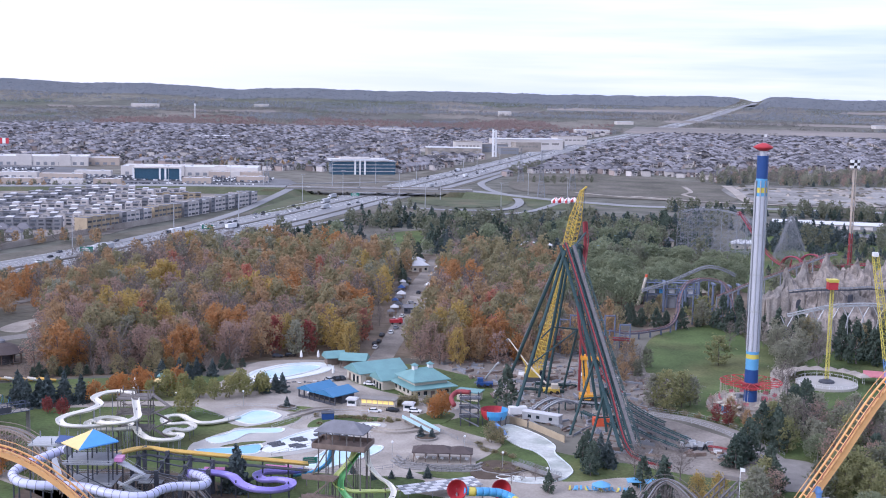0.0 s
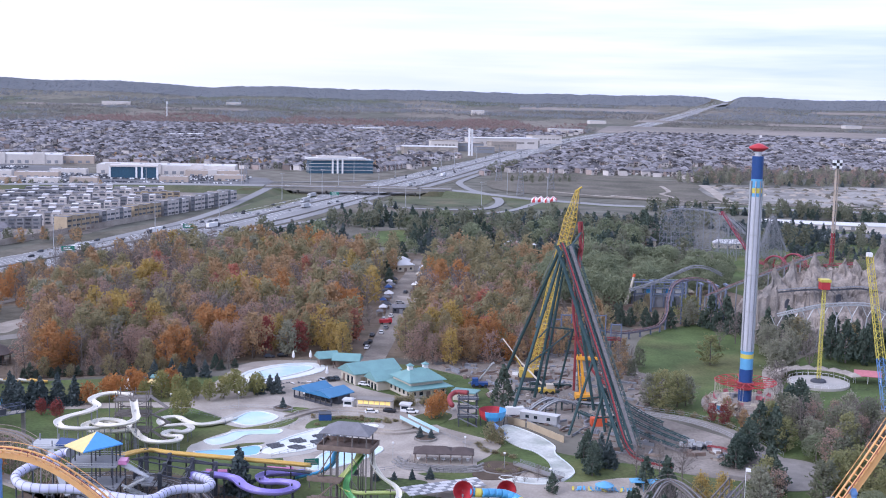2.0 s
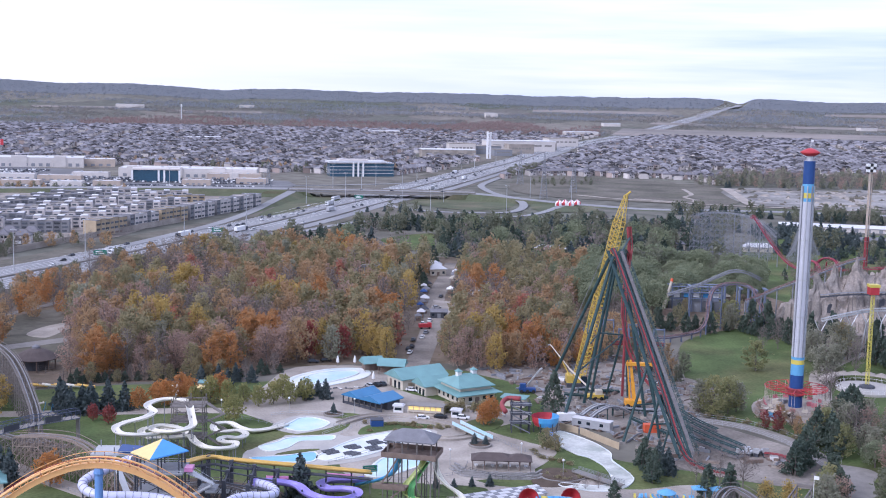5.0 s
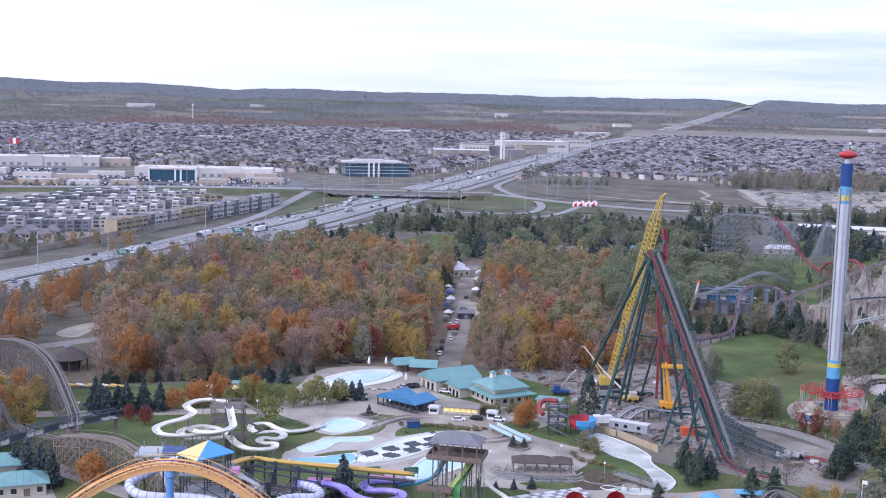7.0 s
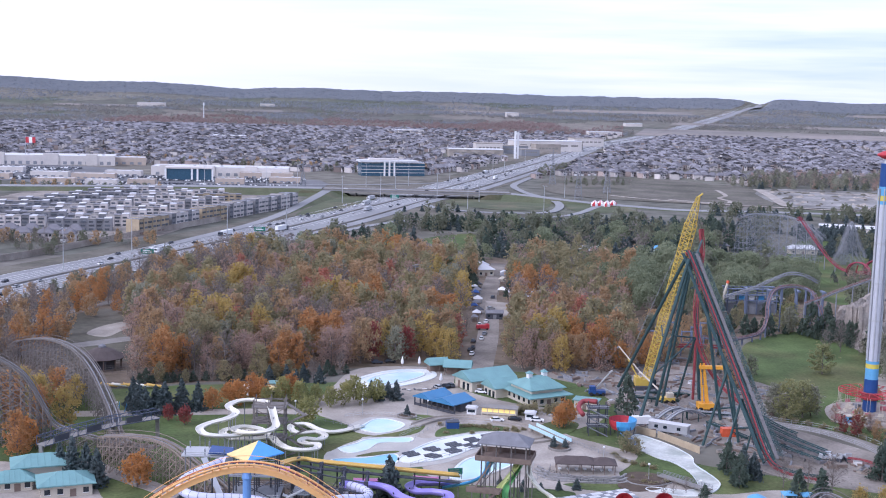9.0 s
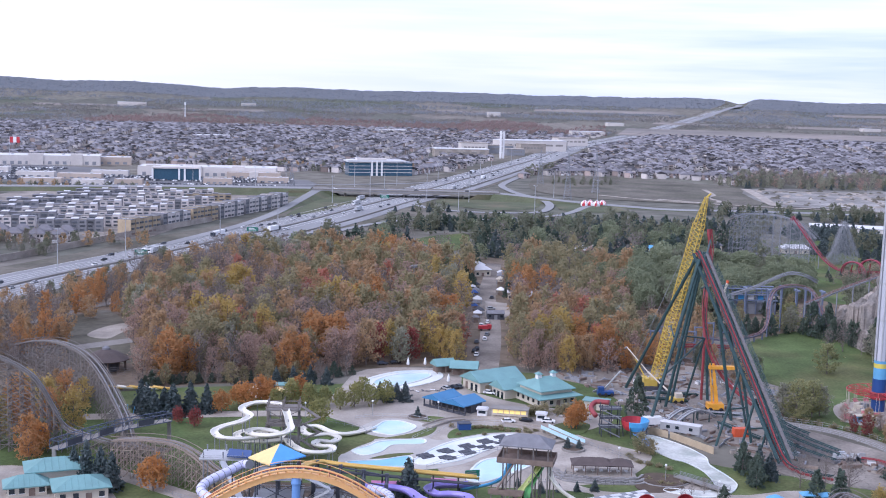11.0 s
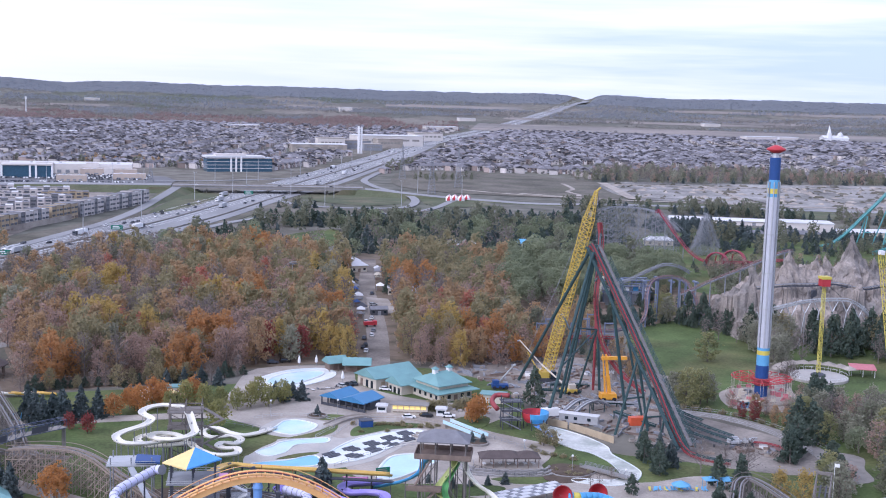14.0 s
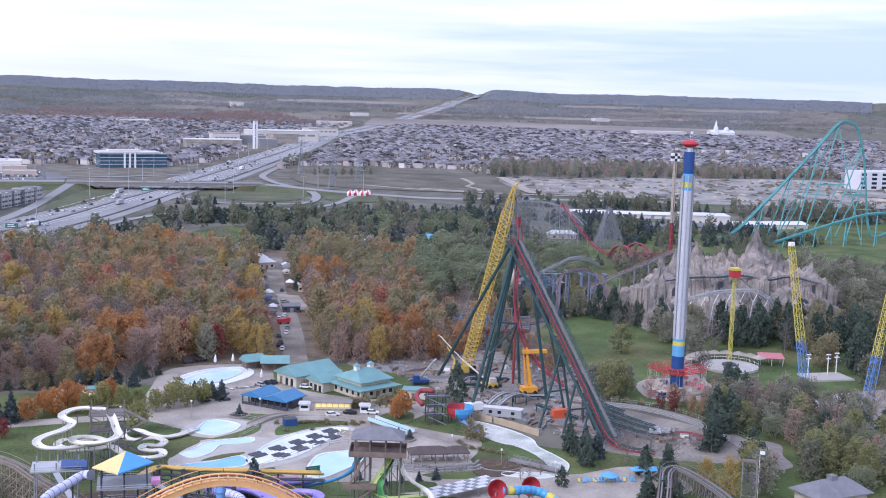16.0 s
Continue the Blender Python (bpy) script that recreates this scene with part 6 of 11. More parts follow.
    for p, q in zip(outer, outer[1:]):
        g.beam(p, p + Vector((0, 0, 1.8)), 0.06, 3).beam(p, q + Vector((0, 0, 1.8)), 0.05, 3).beam(p + Vector((0, 0, 1.8)), q, 0.05, 3).beam(p, p + Vector((-2.4, -0.3, 0)), 0.09, 4)
    tagged(g.obj("mesh_rail", DARK_TEAL, t, "green mesh rail beside the lift"), kind="stuff")
    # the tall red track piece behind the top, standing on its own columns
    red = spline([(56.4, 432.9, 61.9), (56.8, 431.7, 53.9), (55.5, 429.6, 43.9), (54.3, 426.5, 32.0), (56.2, 422.3, 20.0), (61.1, 416.3, 11.0), (68.0, 408.5, 5.0)], 6)
    truss_track(t, red, 1.5, (DULL_RED, DULL_RED, DULL_RED), 2.0)
    Geo().beam((55.9, 430.9, 0.1), (56.6, 433.6, 61.9), 0.5, 8).obj("column", DULL_RED, t)
    Geo().beam((49.6, 409.7, 55.3), (56.6, 432.8, 57.9), 0.35, 6).obj("brace", DARK_TEAL, t)


build_lift()


def lattice(g, p, q, w0, w1, bays, r=0.14, rb=0.08):
    """A four-chord lattice mast from p to q."""
    p, q = Vector(p), Vector(q)
    a = (q - p).normalized()
    s = a.cross(Vector((0, 0, 1)) if abs(a.z) < 0.98 else Vector((1, 0, 0))).normalized()
    t = s.cross(a)

    def corner(u, i, j):
        w = (w0 + (w1 - w0) * u) / 2
        return p.lerp(q, u) + i * w * s + j * w * t

    cs = ((-1, -1), (1, -1), (1, 1), (-1, 1))
    for i, j in cs:
        g.beam(corner(0, i, j), corner(1, i, j), r, 4)
    for k in range(bays):
        u, v = k / bays, (k + 1) / bays
        for m in range(4):
            A, B = cs[m], cs[(m + 1) % 4]
            g.beam(corner(u, *A), corner(v, *B), rb, 3)
            g.beam(corner(v, *A), corner(v, *B), rb, 3)
    return g


def build_cranes():
    c = thing("crawler_crane", "yellow crawler crane with a tall lattice boom", "crane")
    base, tip = Vector((42.2, 446.5, 3.2)), Vector((55.4, 436.5, 73))
    lattice(Geo(), base, base.lerp(tip, 0.86), 3.3, 3.3, 34, 0.2, 0.13).obj("boom", CRANE_YELLOW, c, "yellow lattice boom")
    lattice(Geo(), base.lerp(tip, 0.86), tip, 3.0, 0.9, 5, 0.17, 0.085).obj("boom_tip", CRANE_YELLOW, c)
    Geo().beam(tip, tip + Vector((1.6, 0, 1.3)), 0.35, 6).obj("jib_head", CRANE_YELLOW, c)
    Geo().beam(tip + Vector((1, 0, 0.6)), (55.8, 435.0, 60), 0.07, 4).obj("hoist_rope", STEEL_DARK, c)
    Geo().box(38.4, 44.2, 444.2, 448.8, 1.4, 3.8).box(37.4, 39.4, 444.0, 449.0, 1.2, 4.4).obj("machine_house", CRANE_YELLOW, c)
    Geo().box(42.4, 44.6, 441.7, 443.5, 1.8, 4.6).obj("cab", GLASS_DARK, c)
    Geo().beam((38.6, 446.9, 4), (34.6, 447.5, 11), 0.2, 6).beam((38.6, 445.4, 4), (34.6, 446.5, 11), 0.2, 6).obj("gantry", CRANE_YELLOW, c)
    Geo().beam((34.6, 447.0, 11), base.lerp(tip, 0.9), 0.1, 4).obj("stay", STEEL_GREY, c)
    for y in (443.2, 449.6):
        Geo().box(37.2, 45.4, y - 0.7, y + 0.7, 0.1, 1.6).obj("crawler", STEEL_DARK, c)
    b = thing("telescopic_lift", "orange-yellow telescopic boom lift on the site", "boom lift")
    for k, (z0, z1, w) in enumerate(((1.5, 9, 0.85), (8, 13.5, 0.65), (12.5, 16.8, 0.5))):
        Geo().beam((57.8 - 0.13 * z0, 416.0, z0), (57.8 - 0.13 * z1, 416.0, z1), w, 4).obj("boom_section", LIFT_ORANGE, b)
        Geo().beam((56.1 - 0.10 * z0, 416.0, z0), (56.5 - 0.12 * z1, 416.0, z1), w * 0.5, 4).obj("boom_ram", LIFT_ORANGE, b)
    Geo().box(54.2, 59.7, 414, 418, 0.9, 2.8).obj("chassis", LIFT_ORANGE, b)
    Geo().box(54.2, 63.2, 415.1, 416.9, 14.9, 16).obj("jib", LIFT_ORANGE, b)
    for x in (55.0, 58.8):
        for y in (413.9, 418.1):
            Geo().beam((x, y - 0.35, 0.85), (x, y + 0.35, 0.85), 0.75, 10).obj("wheel", BLACK, b)
    w = thing("mobile_crane", "white telescopic boom crane leaning across the site", "crane")
    Geo().beam((43.5, 426, 3.6), (37, 435, 9), 0.34, 6).beam((37, 435, 9), (30.6, 444, 16.2), 0.22, 6).obj("boom", CREAM, w)
    Geo().beam((30.6, 444, 16.2), (30.0, 444.6, 15.6), 0.3, 5).obj("boom_head", STEEL_GREY, w)
    Geo().box(42.2, 48.2, 424.5, 427.5, 0.8, 2.0).obj("carrier", CRANE_YELLOW, w)
    Geo().box(45.2, 47.7, 424.8, 427.2, 2.0, 3.6).obj("cab", CREAM, w)
    for x in (43.0, 45.2, 47.4):
        for y in (424.5, 427.5):
            Geo().beam((x, y - 0.3, 0.7), (x, y + 0.3, 0.7), 0.65, 10).obj("wheel", BLACK, w)
    d = thing("mobile_crane", "blue mobile crane with a white boom tip", "crane")
    Geo().beam((21.3, 434.5, 2.6), (25.6, 431.5, 9.2), 0.32, 6).obj("boom", STEEL_LIGHT, d)
    Geo().beam((25.6, 431.5, 9.2), (26.4, 431, 10), 0.4, 6).obj("boom_head", STEEL_LIGHT, d)
    Geo().box(18.6, 24.6, 433.2, 435.8, 0.7, 1.9).obj("carrier", NAVY, d)
    Geo().box(18.9, 21.0, 433.4, 435.6, 1.9, 3.4).obj("cab", NAVY, d)
    for x in (19.4, 21.6, 23.8):
        for y in (433.1, 435.9):
            Geo().beam((x, y - 0.3, 0.7), (x, y + 0.3, 0.7), 0.65, 10).obj("wheel", BLACK, d)


build_cranes()

# ---- the water park ----
def posts_under(parent, pts, step, r, material, name="post", low=0.0, off=0.0):
    q, w = along(pts, step)
    for p in q:
        if p[2] > low + 1.6:
            Geo().beam((p[0], p[1], low), (p[0], p[1], p[2] - 0.5), r, 5).obj(name, material, parent)


def build_white_slides():
    t = thing("water_slide", "winding white body slides on a grey timber tower", "water slide")
    A = [(-88.1, 357.1, 15.5), (-93, 360.5, 15.2), (-97.3, 358.9, 15), (-99.2, 354.3, 14.6), (-96.2, 349.6, 14), (-98.0, 345.2, 13.5), (-102.7, 342, 12.8), (-104.8, 338.7, 12.2), (-102.6, 335.3, 11.6), (-98, 336, 11), (-94.6, 339.7, 10.2), (-92, 345.7, 9.2), (-92.9, 351.5, 8.6), (-98.1, 353.3, 8.2), (-100.2, 350, 7.8), (-96.9, 346, 7.4)]
    A2 = [(-96.9, 346, 7.4), (-90.5, 346.9, 7.2), (-86, 349.2, 7), (-83.7, 345.1, 6.7), (-80, 341, 6.3), (-75.7, 341.3, 5.8), (-72.3, 344.5, 5.4), (-72.6, 350, 5), (-75.6, 351.3, 4.7), (-77.8, 354.4, 4.4), (-76.8, 358.6, 4.1), (-73, 358.9, 3.8), (-71.4, 363.9, 3.5), (-74.4, 368.8, 3.2), (-79.6, 368.2, 3), (-82.6, 372.6, 2.7), (-82.8, 379, 2.4), (-79, 381.6, 2.1), (-75.2, 377.4, 1.8), (-70.9, 375.3, 1.5), (-65.8, 378.7, 1.2), (-61, 385.8, 0.9)]
    B = [(-86.2, 351.5, 15.4), (-85.5, 349.2, 14.8), (-84.6, 347, 12.6), (-84, 344.6, 11.6), (-85.8, 341.5, 11.2), (-90, 340.3, 10.8), (-94.6, 342.6, 10.5), (-96.2, 346.4, 10.2), (-94, 349.5, 10), (-89.7, 349.5, 9.5), (-86.4, 347.1, 8.6)]
    for pts in (A, A2, B):
        c = spline(pts, 6)
        Geo().flume(c, 2.0, 0.75, 0.14).obj("flume", WHITE_GRP, t, "white fibreglass flume", True)
        posts_under(t, c, 4.2, 0.13, STEEL_GREY)
    for x in (-91.5, -87, -82.5):
        for y in (351.8, 355, 358.4):
            Geo().beam((x, y, 0), (x, y, 17.2), 0.2, 4).obj("tower_post", WOOD_GREY, t)
    for z in (5, 10, 14.6):
        Geo().box(-92, -82, 351.4, 358.8, z, z + 0.3).obj("tower_floor", WOOD_GREY, t)
        for y in (351.4, 358.8):
            Geo().box(-92, -82, y - 0.06, y + 0.06, z + 1.0, z + 1.3).obj("tower_rail", WOOD_GREY, t)
    for k in range(3):
        g = Geo()
        g.beam((-92, 351.2, 5 * k), (-82, 351.2, 5 * k + 5), 0.13, 4).beam((-82, 351.2, 5 * k), (-92, 351.2, 5 * k + 5), 0.13, 4)
        g.obj("cross_brace", WOOD_GREY, t)
        Geo().sweep([(-81.8, 353 + 2 * (k % 2), 5 * k), (-76.5, 353 + 2 * (k % 2), 5 * k + 2.5), (-81.8, 355 + 0.5 * k, 5 * k + 5)], [(-0.7, -0.1), (0.7, -0.1), (0.7, 0.1), (-0.7, 0.1)]).obj("stair", WOOD_GREY, t)


build_white_slides()


def pyramid_roof(parent, corners, apex, mats, t=0.3):
    n = len(corners)
    for k in range(n):
        a, b = Vector(corners[k]), Vector(corners[(k + 1) % n])
        g = Geo()
        d = Vector((0, 0, -t))
        c = Vector(apex)
        g.add([a, b, c, a + d, b + d, c + d], [(0, 1, 2), (5, 4, 3), (0, 3, 4, 1), (1, 4, 5, 2), (2, 5, 3, 0)])
        g.obj("roof_panel", mats[k], parent)


def build_tube_tower():
    t = thing("slide_tower", "dark steel slide tower under a blue and yellow roof", "slide tower")
    L, F, R, B = (-89, 288.6, 20.2), (-83.3, 283.6, 20), (-75.4, 290.6, 20.2), (-80.5, 296.6, 20.2)
    pyramid_roof(t, [L, F, R, B], (-81.6, 290.2, 23.2), [YELLOW_ROOF, SKY_BLUE, SKY_BLUE, YELLOW_ROOF])
    xs, ys = (-87, -82, -77), (286.5, 290.5, 294.5)
    for x in xs:
        for y in ys:
            Geo().beam((x, y, 0), (x, y, 20), 0.2, 5).obj("column", STEEL_DARK, t)
    for z in (5, 10, 15.5):
        Geo().box(-88, -76, 285.5, 295.5, z, z + 0.25).obj("landing", STEEL_GREY, t)
        for y in (285.5, 295.5):
            Geo().box(-88, -76, y - 0.05, y + 0.05, z + 1.0, z + 1.12).box(-88, -76, y - 0.05, y + 0.05, z + 0.5, z + 0.6).obj("railing", STEEL_LIGHT, t)
    for k in range(3):
        z = 5 * k
        Geo().beam((-87, 285.4, z), (-77, 285.4, z + 5), 0.12, 4).beam((-77, 285.4, z), (-87, 285.4, z + 5), 0.12, 4).obj("cross_brace", STEEL_DARK, t)
        Geo().sweep([(-74.5, 287, z), (-69.5, 287, z + 2.6)], [(-0.7, -0.12), (0.7, -0.12), (0.7, 0.12), (-0.7, 0.12)]).obj("stair", STEEL_LIGHT, t)
        Geo().sweep([(-69.5, 289, z + 2.6), (-75.5, 289, z + 5.2)], [(-0.7, -0.12), (0.7, -0.12), (0.7, 0.12), (-0.7, 0.12)]).obj("stair", STEEL_LIGHT, t)
    Geo().box(-76, -74, 288, 291, 15.6, 16.6).obj("slide_entry", PINK, t, "pink slide entry")
    s = thing("tube_slide", "pale lilac enclosed tube slide with ribbed joints", "water slide")
    c = spline([(-89.5, 295.5, 16.2), (-91.5, 297, 15.6), (-94.8, 292.7, 15), (-98.4, 288.1, 14.2), (-99.4, 283.7, 13.6), (-96.5, 279.6, 13), (-91.9, 278.9, 12.5), (-86.6, 280.4, 12), (-80.8, 280.8, 11.4), (-75.2, 278.9, 10.8), (-69.2, 278.4, 10.2), (-65.7, 280.8, 9.8), (-64, 286.4, 9.4), (-60.9, 290.1, 9), (-56.3, 292.3, 8.4), (-54.9, 296.5, 8), (-56.8, 301, 7.8), (-60.3, 304.4, 7.6)], 7)
    Geo().tube(c, 1.12, 12).obj("tube", LILAC, s, "pale lilac tube", True)
    q, w = along(c, 1.9)
    for p, d in zip(q, w):
        a = Vector(p)
        Geo().beam(a - Vector(d) * 0.06, a + Vector(d) * 0.06, 1.2, 12).obj("joint_ring", STEEL_GREY, s)
    posts_under(s, c, 6.0, 0.22, STEEL_DARK)
    p = thing("open_slide", "purple open slide winding between pools", "water slide")
    c = spline([(-60.3, 304.4, 7.5), (-61.8, 306.8, 7.4), (-59.2, 308.6, 7.2), (-54.4, 309, 6.8), (-50.5, 307.6, 6.4), (-47.5, 302.9, 6), (-43.3, 300.2, 5.6), (-38.2, 300.8, 5.2), (-34.9, 304.6, 4.9), (-35.4, 309.4, 4.6), (-38.8, 311.6, 4.4), (-42.9, 312.2, 4.2), (-45, 316.2, 4), (-42.8, 320.2, 3.8), (-36.9, 322.5, 3.3), (-32.9, 327, 2.3)], 6)
    Geo().flume(c, 2.5, 1.15, 0.14).obj("flume", PURPLE, p, smooth=True)
    posts_under(p, c, 6.0, 0.2, STEEL_DARK)
    y = thing("racing_slide", "long straight ochre slide beam above the pools", "water slide")
    c = spline([(-79, 294, 15.6), (-74, 309.8, 13.0), (-67.7, 312.5, 11.5), (-50.3, 316, 9), (-31.6, 320.6, 6)], 6)
    Geo().flume(c, 1.9, 0.7, 0.2).obj("flume", SLIDE_YELLOW, y, smooth=True)
    posts_under(y, c, 7, 0.22, STEEL_DARK)
    Geo().sweep([(q[0] + 0.4, q[1] - 2.2, q[2] - 1.6) for q in c[4:]], [(-0.9, -0.15), (0.9, -0.15), (0.9, 0.15), (-0.9, 0.15)]).obj("walkway", STEEL_DARK, y)
    k = thing("pink_slide", "short pink slide ends beside the purple slide", "water slide")
    for pts in ([(-60, 320, 4.2), (-55, 321, 3.8), (-50.5, 323.5, 3.2)], [(-44, 325, 3.6), (-40, 325.5, 3.2), (-36.5, 327.5, 2.6)]):
        Geo().flume(spline(pts, 5), 2.0, 0.7, 0.14).obj("flume", PINK, k, smooth=True)
        posts_under(k, spline(pts, 5), 5, 0.15, STEEL_GREY)
    m = thing("slide_platform", "grey steel platform with a blue canopy", "platform")
    for x in (-103, -98, -93):
        for yy in (309.5, 316):
            Geo().beam((x, yy, 0), (x, yy, 15), 0.18, 5).obj("column", STEEL_GREY, m)
    Geo().box(-104, -92, 308.5, 317, 13.0, 13.3).obj("deck", STEEL_LIGHT, m)
    Geo().add([(-97, 309, 14.2), (-91, 308.5, 14.0), (-91, 313, 14.4), (-97, 314, 14.6), (-97, 309, 13.8), (-91, 308.5, 13.6), (-91, 313, 14.0), (-97, 314, 14.2)], [(0, 1, 2, 3), (7, 6, 5, 4), (0, 4, 5, 1), (1, 5, 6, 2), (2, 6, 7, 3), (3, 7, 4, 0)]).obj("canopy", NAVY, m)
    Geo().sweep([(-98, 308, 13), (-92, 298, 6.5), (-90, 295, 5.2)], [(-0.8, -0.12), (0.8, -0.12), (0.8, 0.12), (-0.8, 0.12)]).obj("stair", STEEL_LIGHT, m)
    for z in (1.0, 0.5):
        Geo().box(-104, -92, 308.4, 308.5, 13.2 + z, 13.3 + z).obj("railing", STEEL_LIGHT, m)


build_tube_tower()


def build_slide_frame():
    """The dark steel frame and decks that stand below the slide tower."""
    slab("gravel_yard", [(-104, 296), (-84, 280), (-58, 284), (-48, 300), (-52, 316), (-70, 328), (-92, 330), (-106, 316)], 0.0, 0.14, MULCH, "dark gravel yard below the slide towers", "yard")
    t = thing("slide_scaffold", "dark steel scaffold with decks below the slide tower", "scaffold")
    for i, x in enumerate((-74, -68, -62, -56)):
        for j, y in enumerate((298, 304.5, 311)):
            z = 11.5 - 1.1 * i + 0.6 * j
            Geo().box(x - 0.5, x + 0.5, y - 0.5, y + 0.5, 0, z).obj("column", STEEL_DARK, t)
            if i < 3:
                Geo().beam((x, y, z - 0.6), (x + 6, y, z - 1.7), 0.22, 5).obj("beam", STEEL_DARK, t)
                Geo().beam((x, y, 0.5), (x + 6, y, z - 2.0), 0.12, 4).obj("brace", STEEL_DARK, t)
            if j < 2:
                Geo().beam((x, y, z - 0.8), (x, y + 6.5, z - 0.4), 0.22, 5).obj("beam", STEEL_DARK, t)
    for x, y, z, lx, ly in ((-71, 293, 10, 4.5, 5), (-70, 301, 6.5, 6, 4), (-64, 307, 4.2, 7, 4), (-76, 300, 3.4, 6, 4)):
        deck = Geo().box(x - lx / 2, x + lx / 2, y - ly / 2, y + ly / 2, z, z + 0.25).obj("deck", STEEL_LIGHT if z < 7 else STEEL_GREY, t)
        for s in (-1, 1):
            Geo().box(x - lx / 2, x + lx / 2, y + s * ly / 2 - 0.04, y + s * ly / 2 + 0.04, z + 1.0, z + 1.1).obj("handrail", STEEL_LIGHT, deck)
    for k in range(4):
        z = 15 - 3.6 * k
        a, b = (-75, 291 + 0.9 * k, z), (-69.5, 291 + 0.9 * k, z - 3.4)
        if k % 2:
            a, b = (-69.5, a[1], z), (-75, b[1], z - 3.4)
        flight = Geo().sweep([a, b], [(-0.8, -0.12), (0.8, -0.12), (0.8, 0.12), (-0.8, 0.12)]).obj("stair", STEEL_LIGHT, t)
        for o in (-0.8, 0.8):
            Geo().beam((a[0], a[1] + o, a[2] + 1), (b[0], b[1] + o, b[2] + 1), 0.05, 4).obj("handrail", STEEL_LIGHT, flight)


build_slide_frame()


def build_grey_tower():
    t = thing("slide_tower", "timber slide tower with a grey shingled roof", "slide tower", at=pose(-20.8, 301.0, 0, 0, 0, -14))
    Geo().hip(Matrix.Translation((0, 0, 21.2)), 13.2, 8.2, 2.3, 4.0, 0.25).obj("roof", GREY_ROOF, t, "grey shingled hip roof")
    for x in (-5.6, -1.9, 1.9, 5.6):
        for y in (-3, 3):
            Geo().beam((x, y, 0), (x, y, 21.2), 0.19, 5).obj("post", WOOD_GREY, t)
    Geo().box(-7, 7, -4.2, 4.2, 16.7, 17.0).obj("deck", BROWN_WOOD, t)
    for a, b, c, d in ((-7, 7, -4.3, -4.1), (-7, 7, 4.1, 4.3), (-7.1, -6.9, -4.2, 4.2), (6.9, 7.1, -4.2, 4.2)):
        Geo().box(a, b, c, d, 16.9, 18.1).obj("parapet", BROWN_WOOD, t, "brown boarded parapet")
    for k, z in enumerate((4.2, 9.5)):
        Geo().box(-8.5, 0, -7.5, -3.2, z, z + 0.3).obj("landing", BROWN_WOOD, t)
        Geo().box(-8.5, 0, -7.6, -7.45, z + 0.3, z + 1.4).obj("parapet", BROWN_WOOD, t)
    for p, q in (((-8, -5.5, 0), (-2, -5.5, 4.3)), ((-7, -6.5, 4.3), (-1, -6.5, 9.6)), ((-7, -4.5, 9.6), (-3, -4.0, 16.4)), ((-9, -7, 4.3), (-13, -9, 0))):
        Geo().sweep([p, q], [(-0.8, -0.15), (0.8, -0.15), (0.8, 0.15), (-0.8, 0.15)]).obj("stair", BROWN_WOOD, t)
    for z in (4, 10):
        Geo().beam((-5.6, -3, z), (-1.9, -3, z + 5), 0.12, 4).obj("brace", WOOD_GREY, t)
        Geo().beam((1.9, -3, z + 5), (5.6, -3, z), 0.12, 4).obj("brace", WOOD_GREY, t)
    for name, pts, w, m, lab in (("open_slide", [(-23.5, 304, 16.2), (-24.4, 309.5, 12.6), (-25.6, 312, 9), (-28.6, 315.6, 6), (-32.5, 319.6, 3.6), (-36, 324, 1.4)], 1.5, SLIDE_BLUE, "blue slide dropping from the timber tower"),
                                 ("open_slide", [(-17.5, 302, 16.2), (-18.4, 300.6, 14.6), (-20.4, 299.8, 12), (-22.4, 298.6, 9.6), (-22.1, 296.6, 8.2), (-18.6, 295.4, 7), (-12.8, 298.4, 6), (-8.6, 301.6, 5), (-7, 306, 3.6)], 1.5, SLIDE_GREEN, "yellow-green slide curling round the timber tower"),
                                 ("open_slide", [(-15, 304.5, 16), (-14.4, 302.4, 12.4), (-12, 301, 9.4), (-8.9, 300.6, 7.2), (-7.6, 298, 5.8), (-9, 294.5, 4.4), (-13, 292.5, 3)], 1.3, WHITE_GRP, "white slide curling below the timber tower"),
                                 ("open_slide", [(-17, 302, 15), (-21, 297, 9), (-19, 292, 6.5), (-14, 291.5, 5), (-8, 294, 3.6), (-3, 298, 2)], 1.4, LAWN_GRP, "green slide below the timber tower")):
        s = thing(name, lab, "water slide")
        c = spline(pts, 7)
        Geo().flume(c, w, 0.65, 0.12).obj("flume", m, s, smooth=True)
        posts_under(s, c, 5.5, 0.16, WOOD_GREY)


LAWN_GRP = mat("leaf_green_fibreglass", (0.12, 0.34, 0.12), 0.35, var=0.08, spec=0.5)
build_grey_tower()


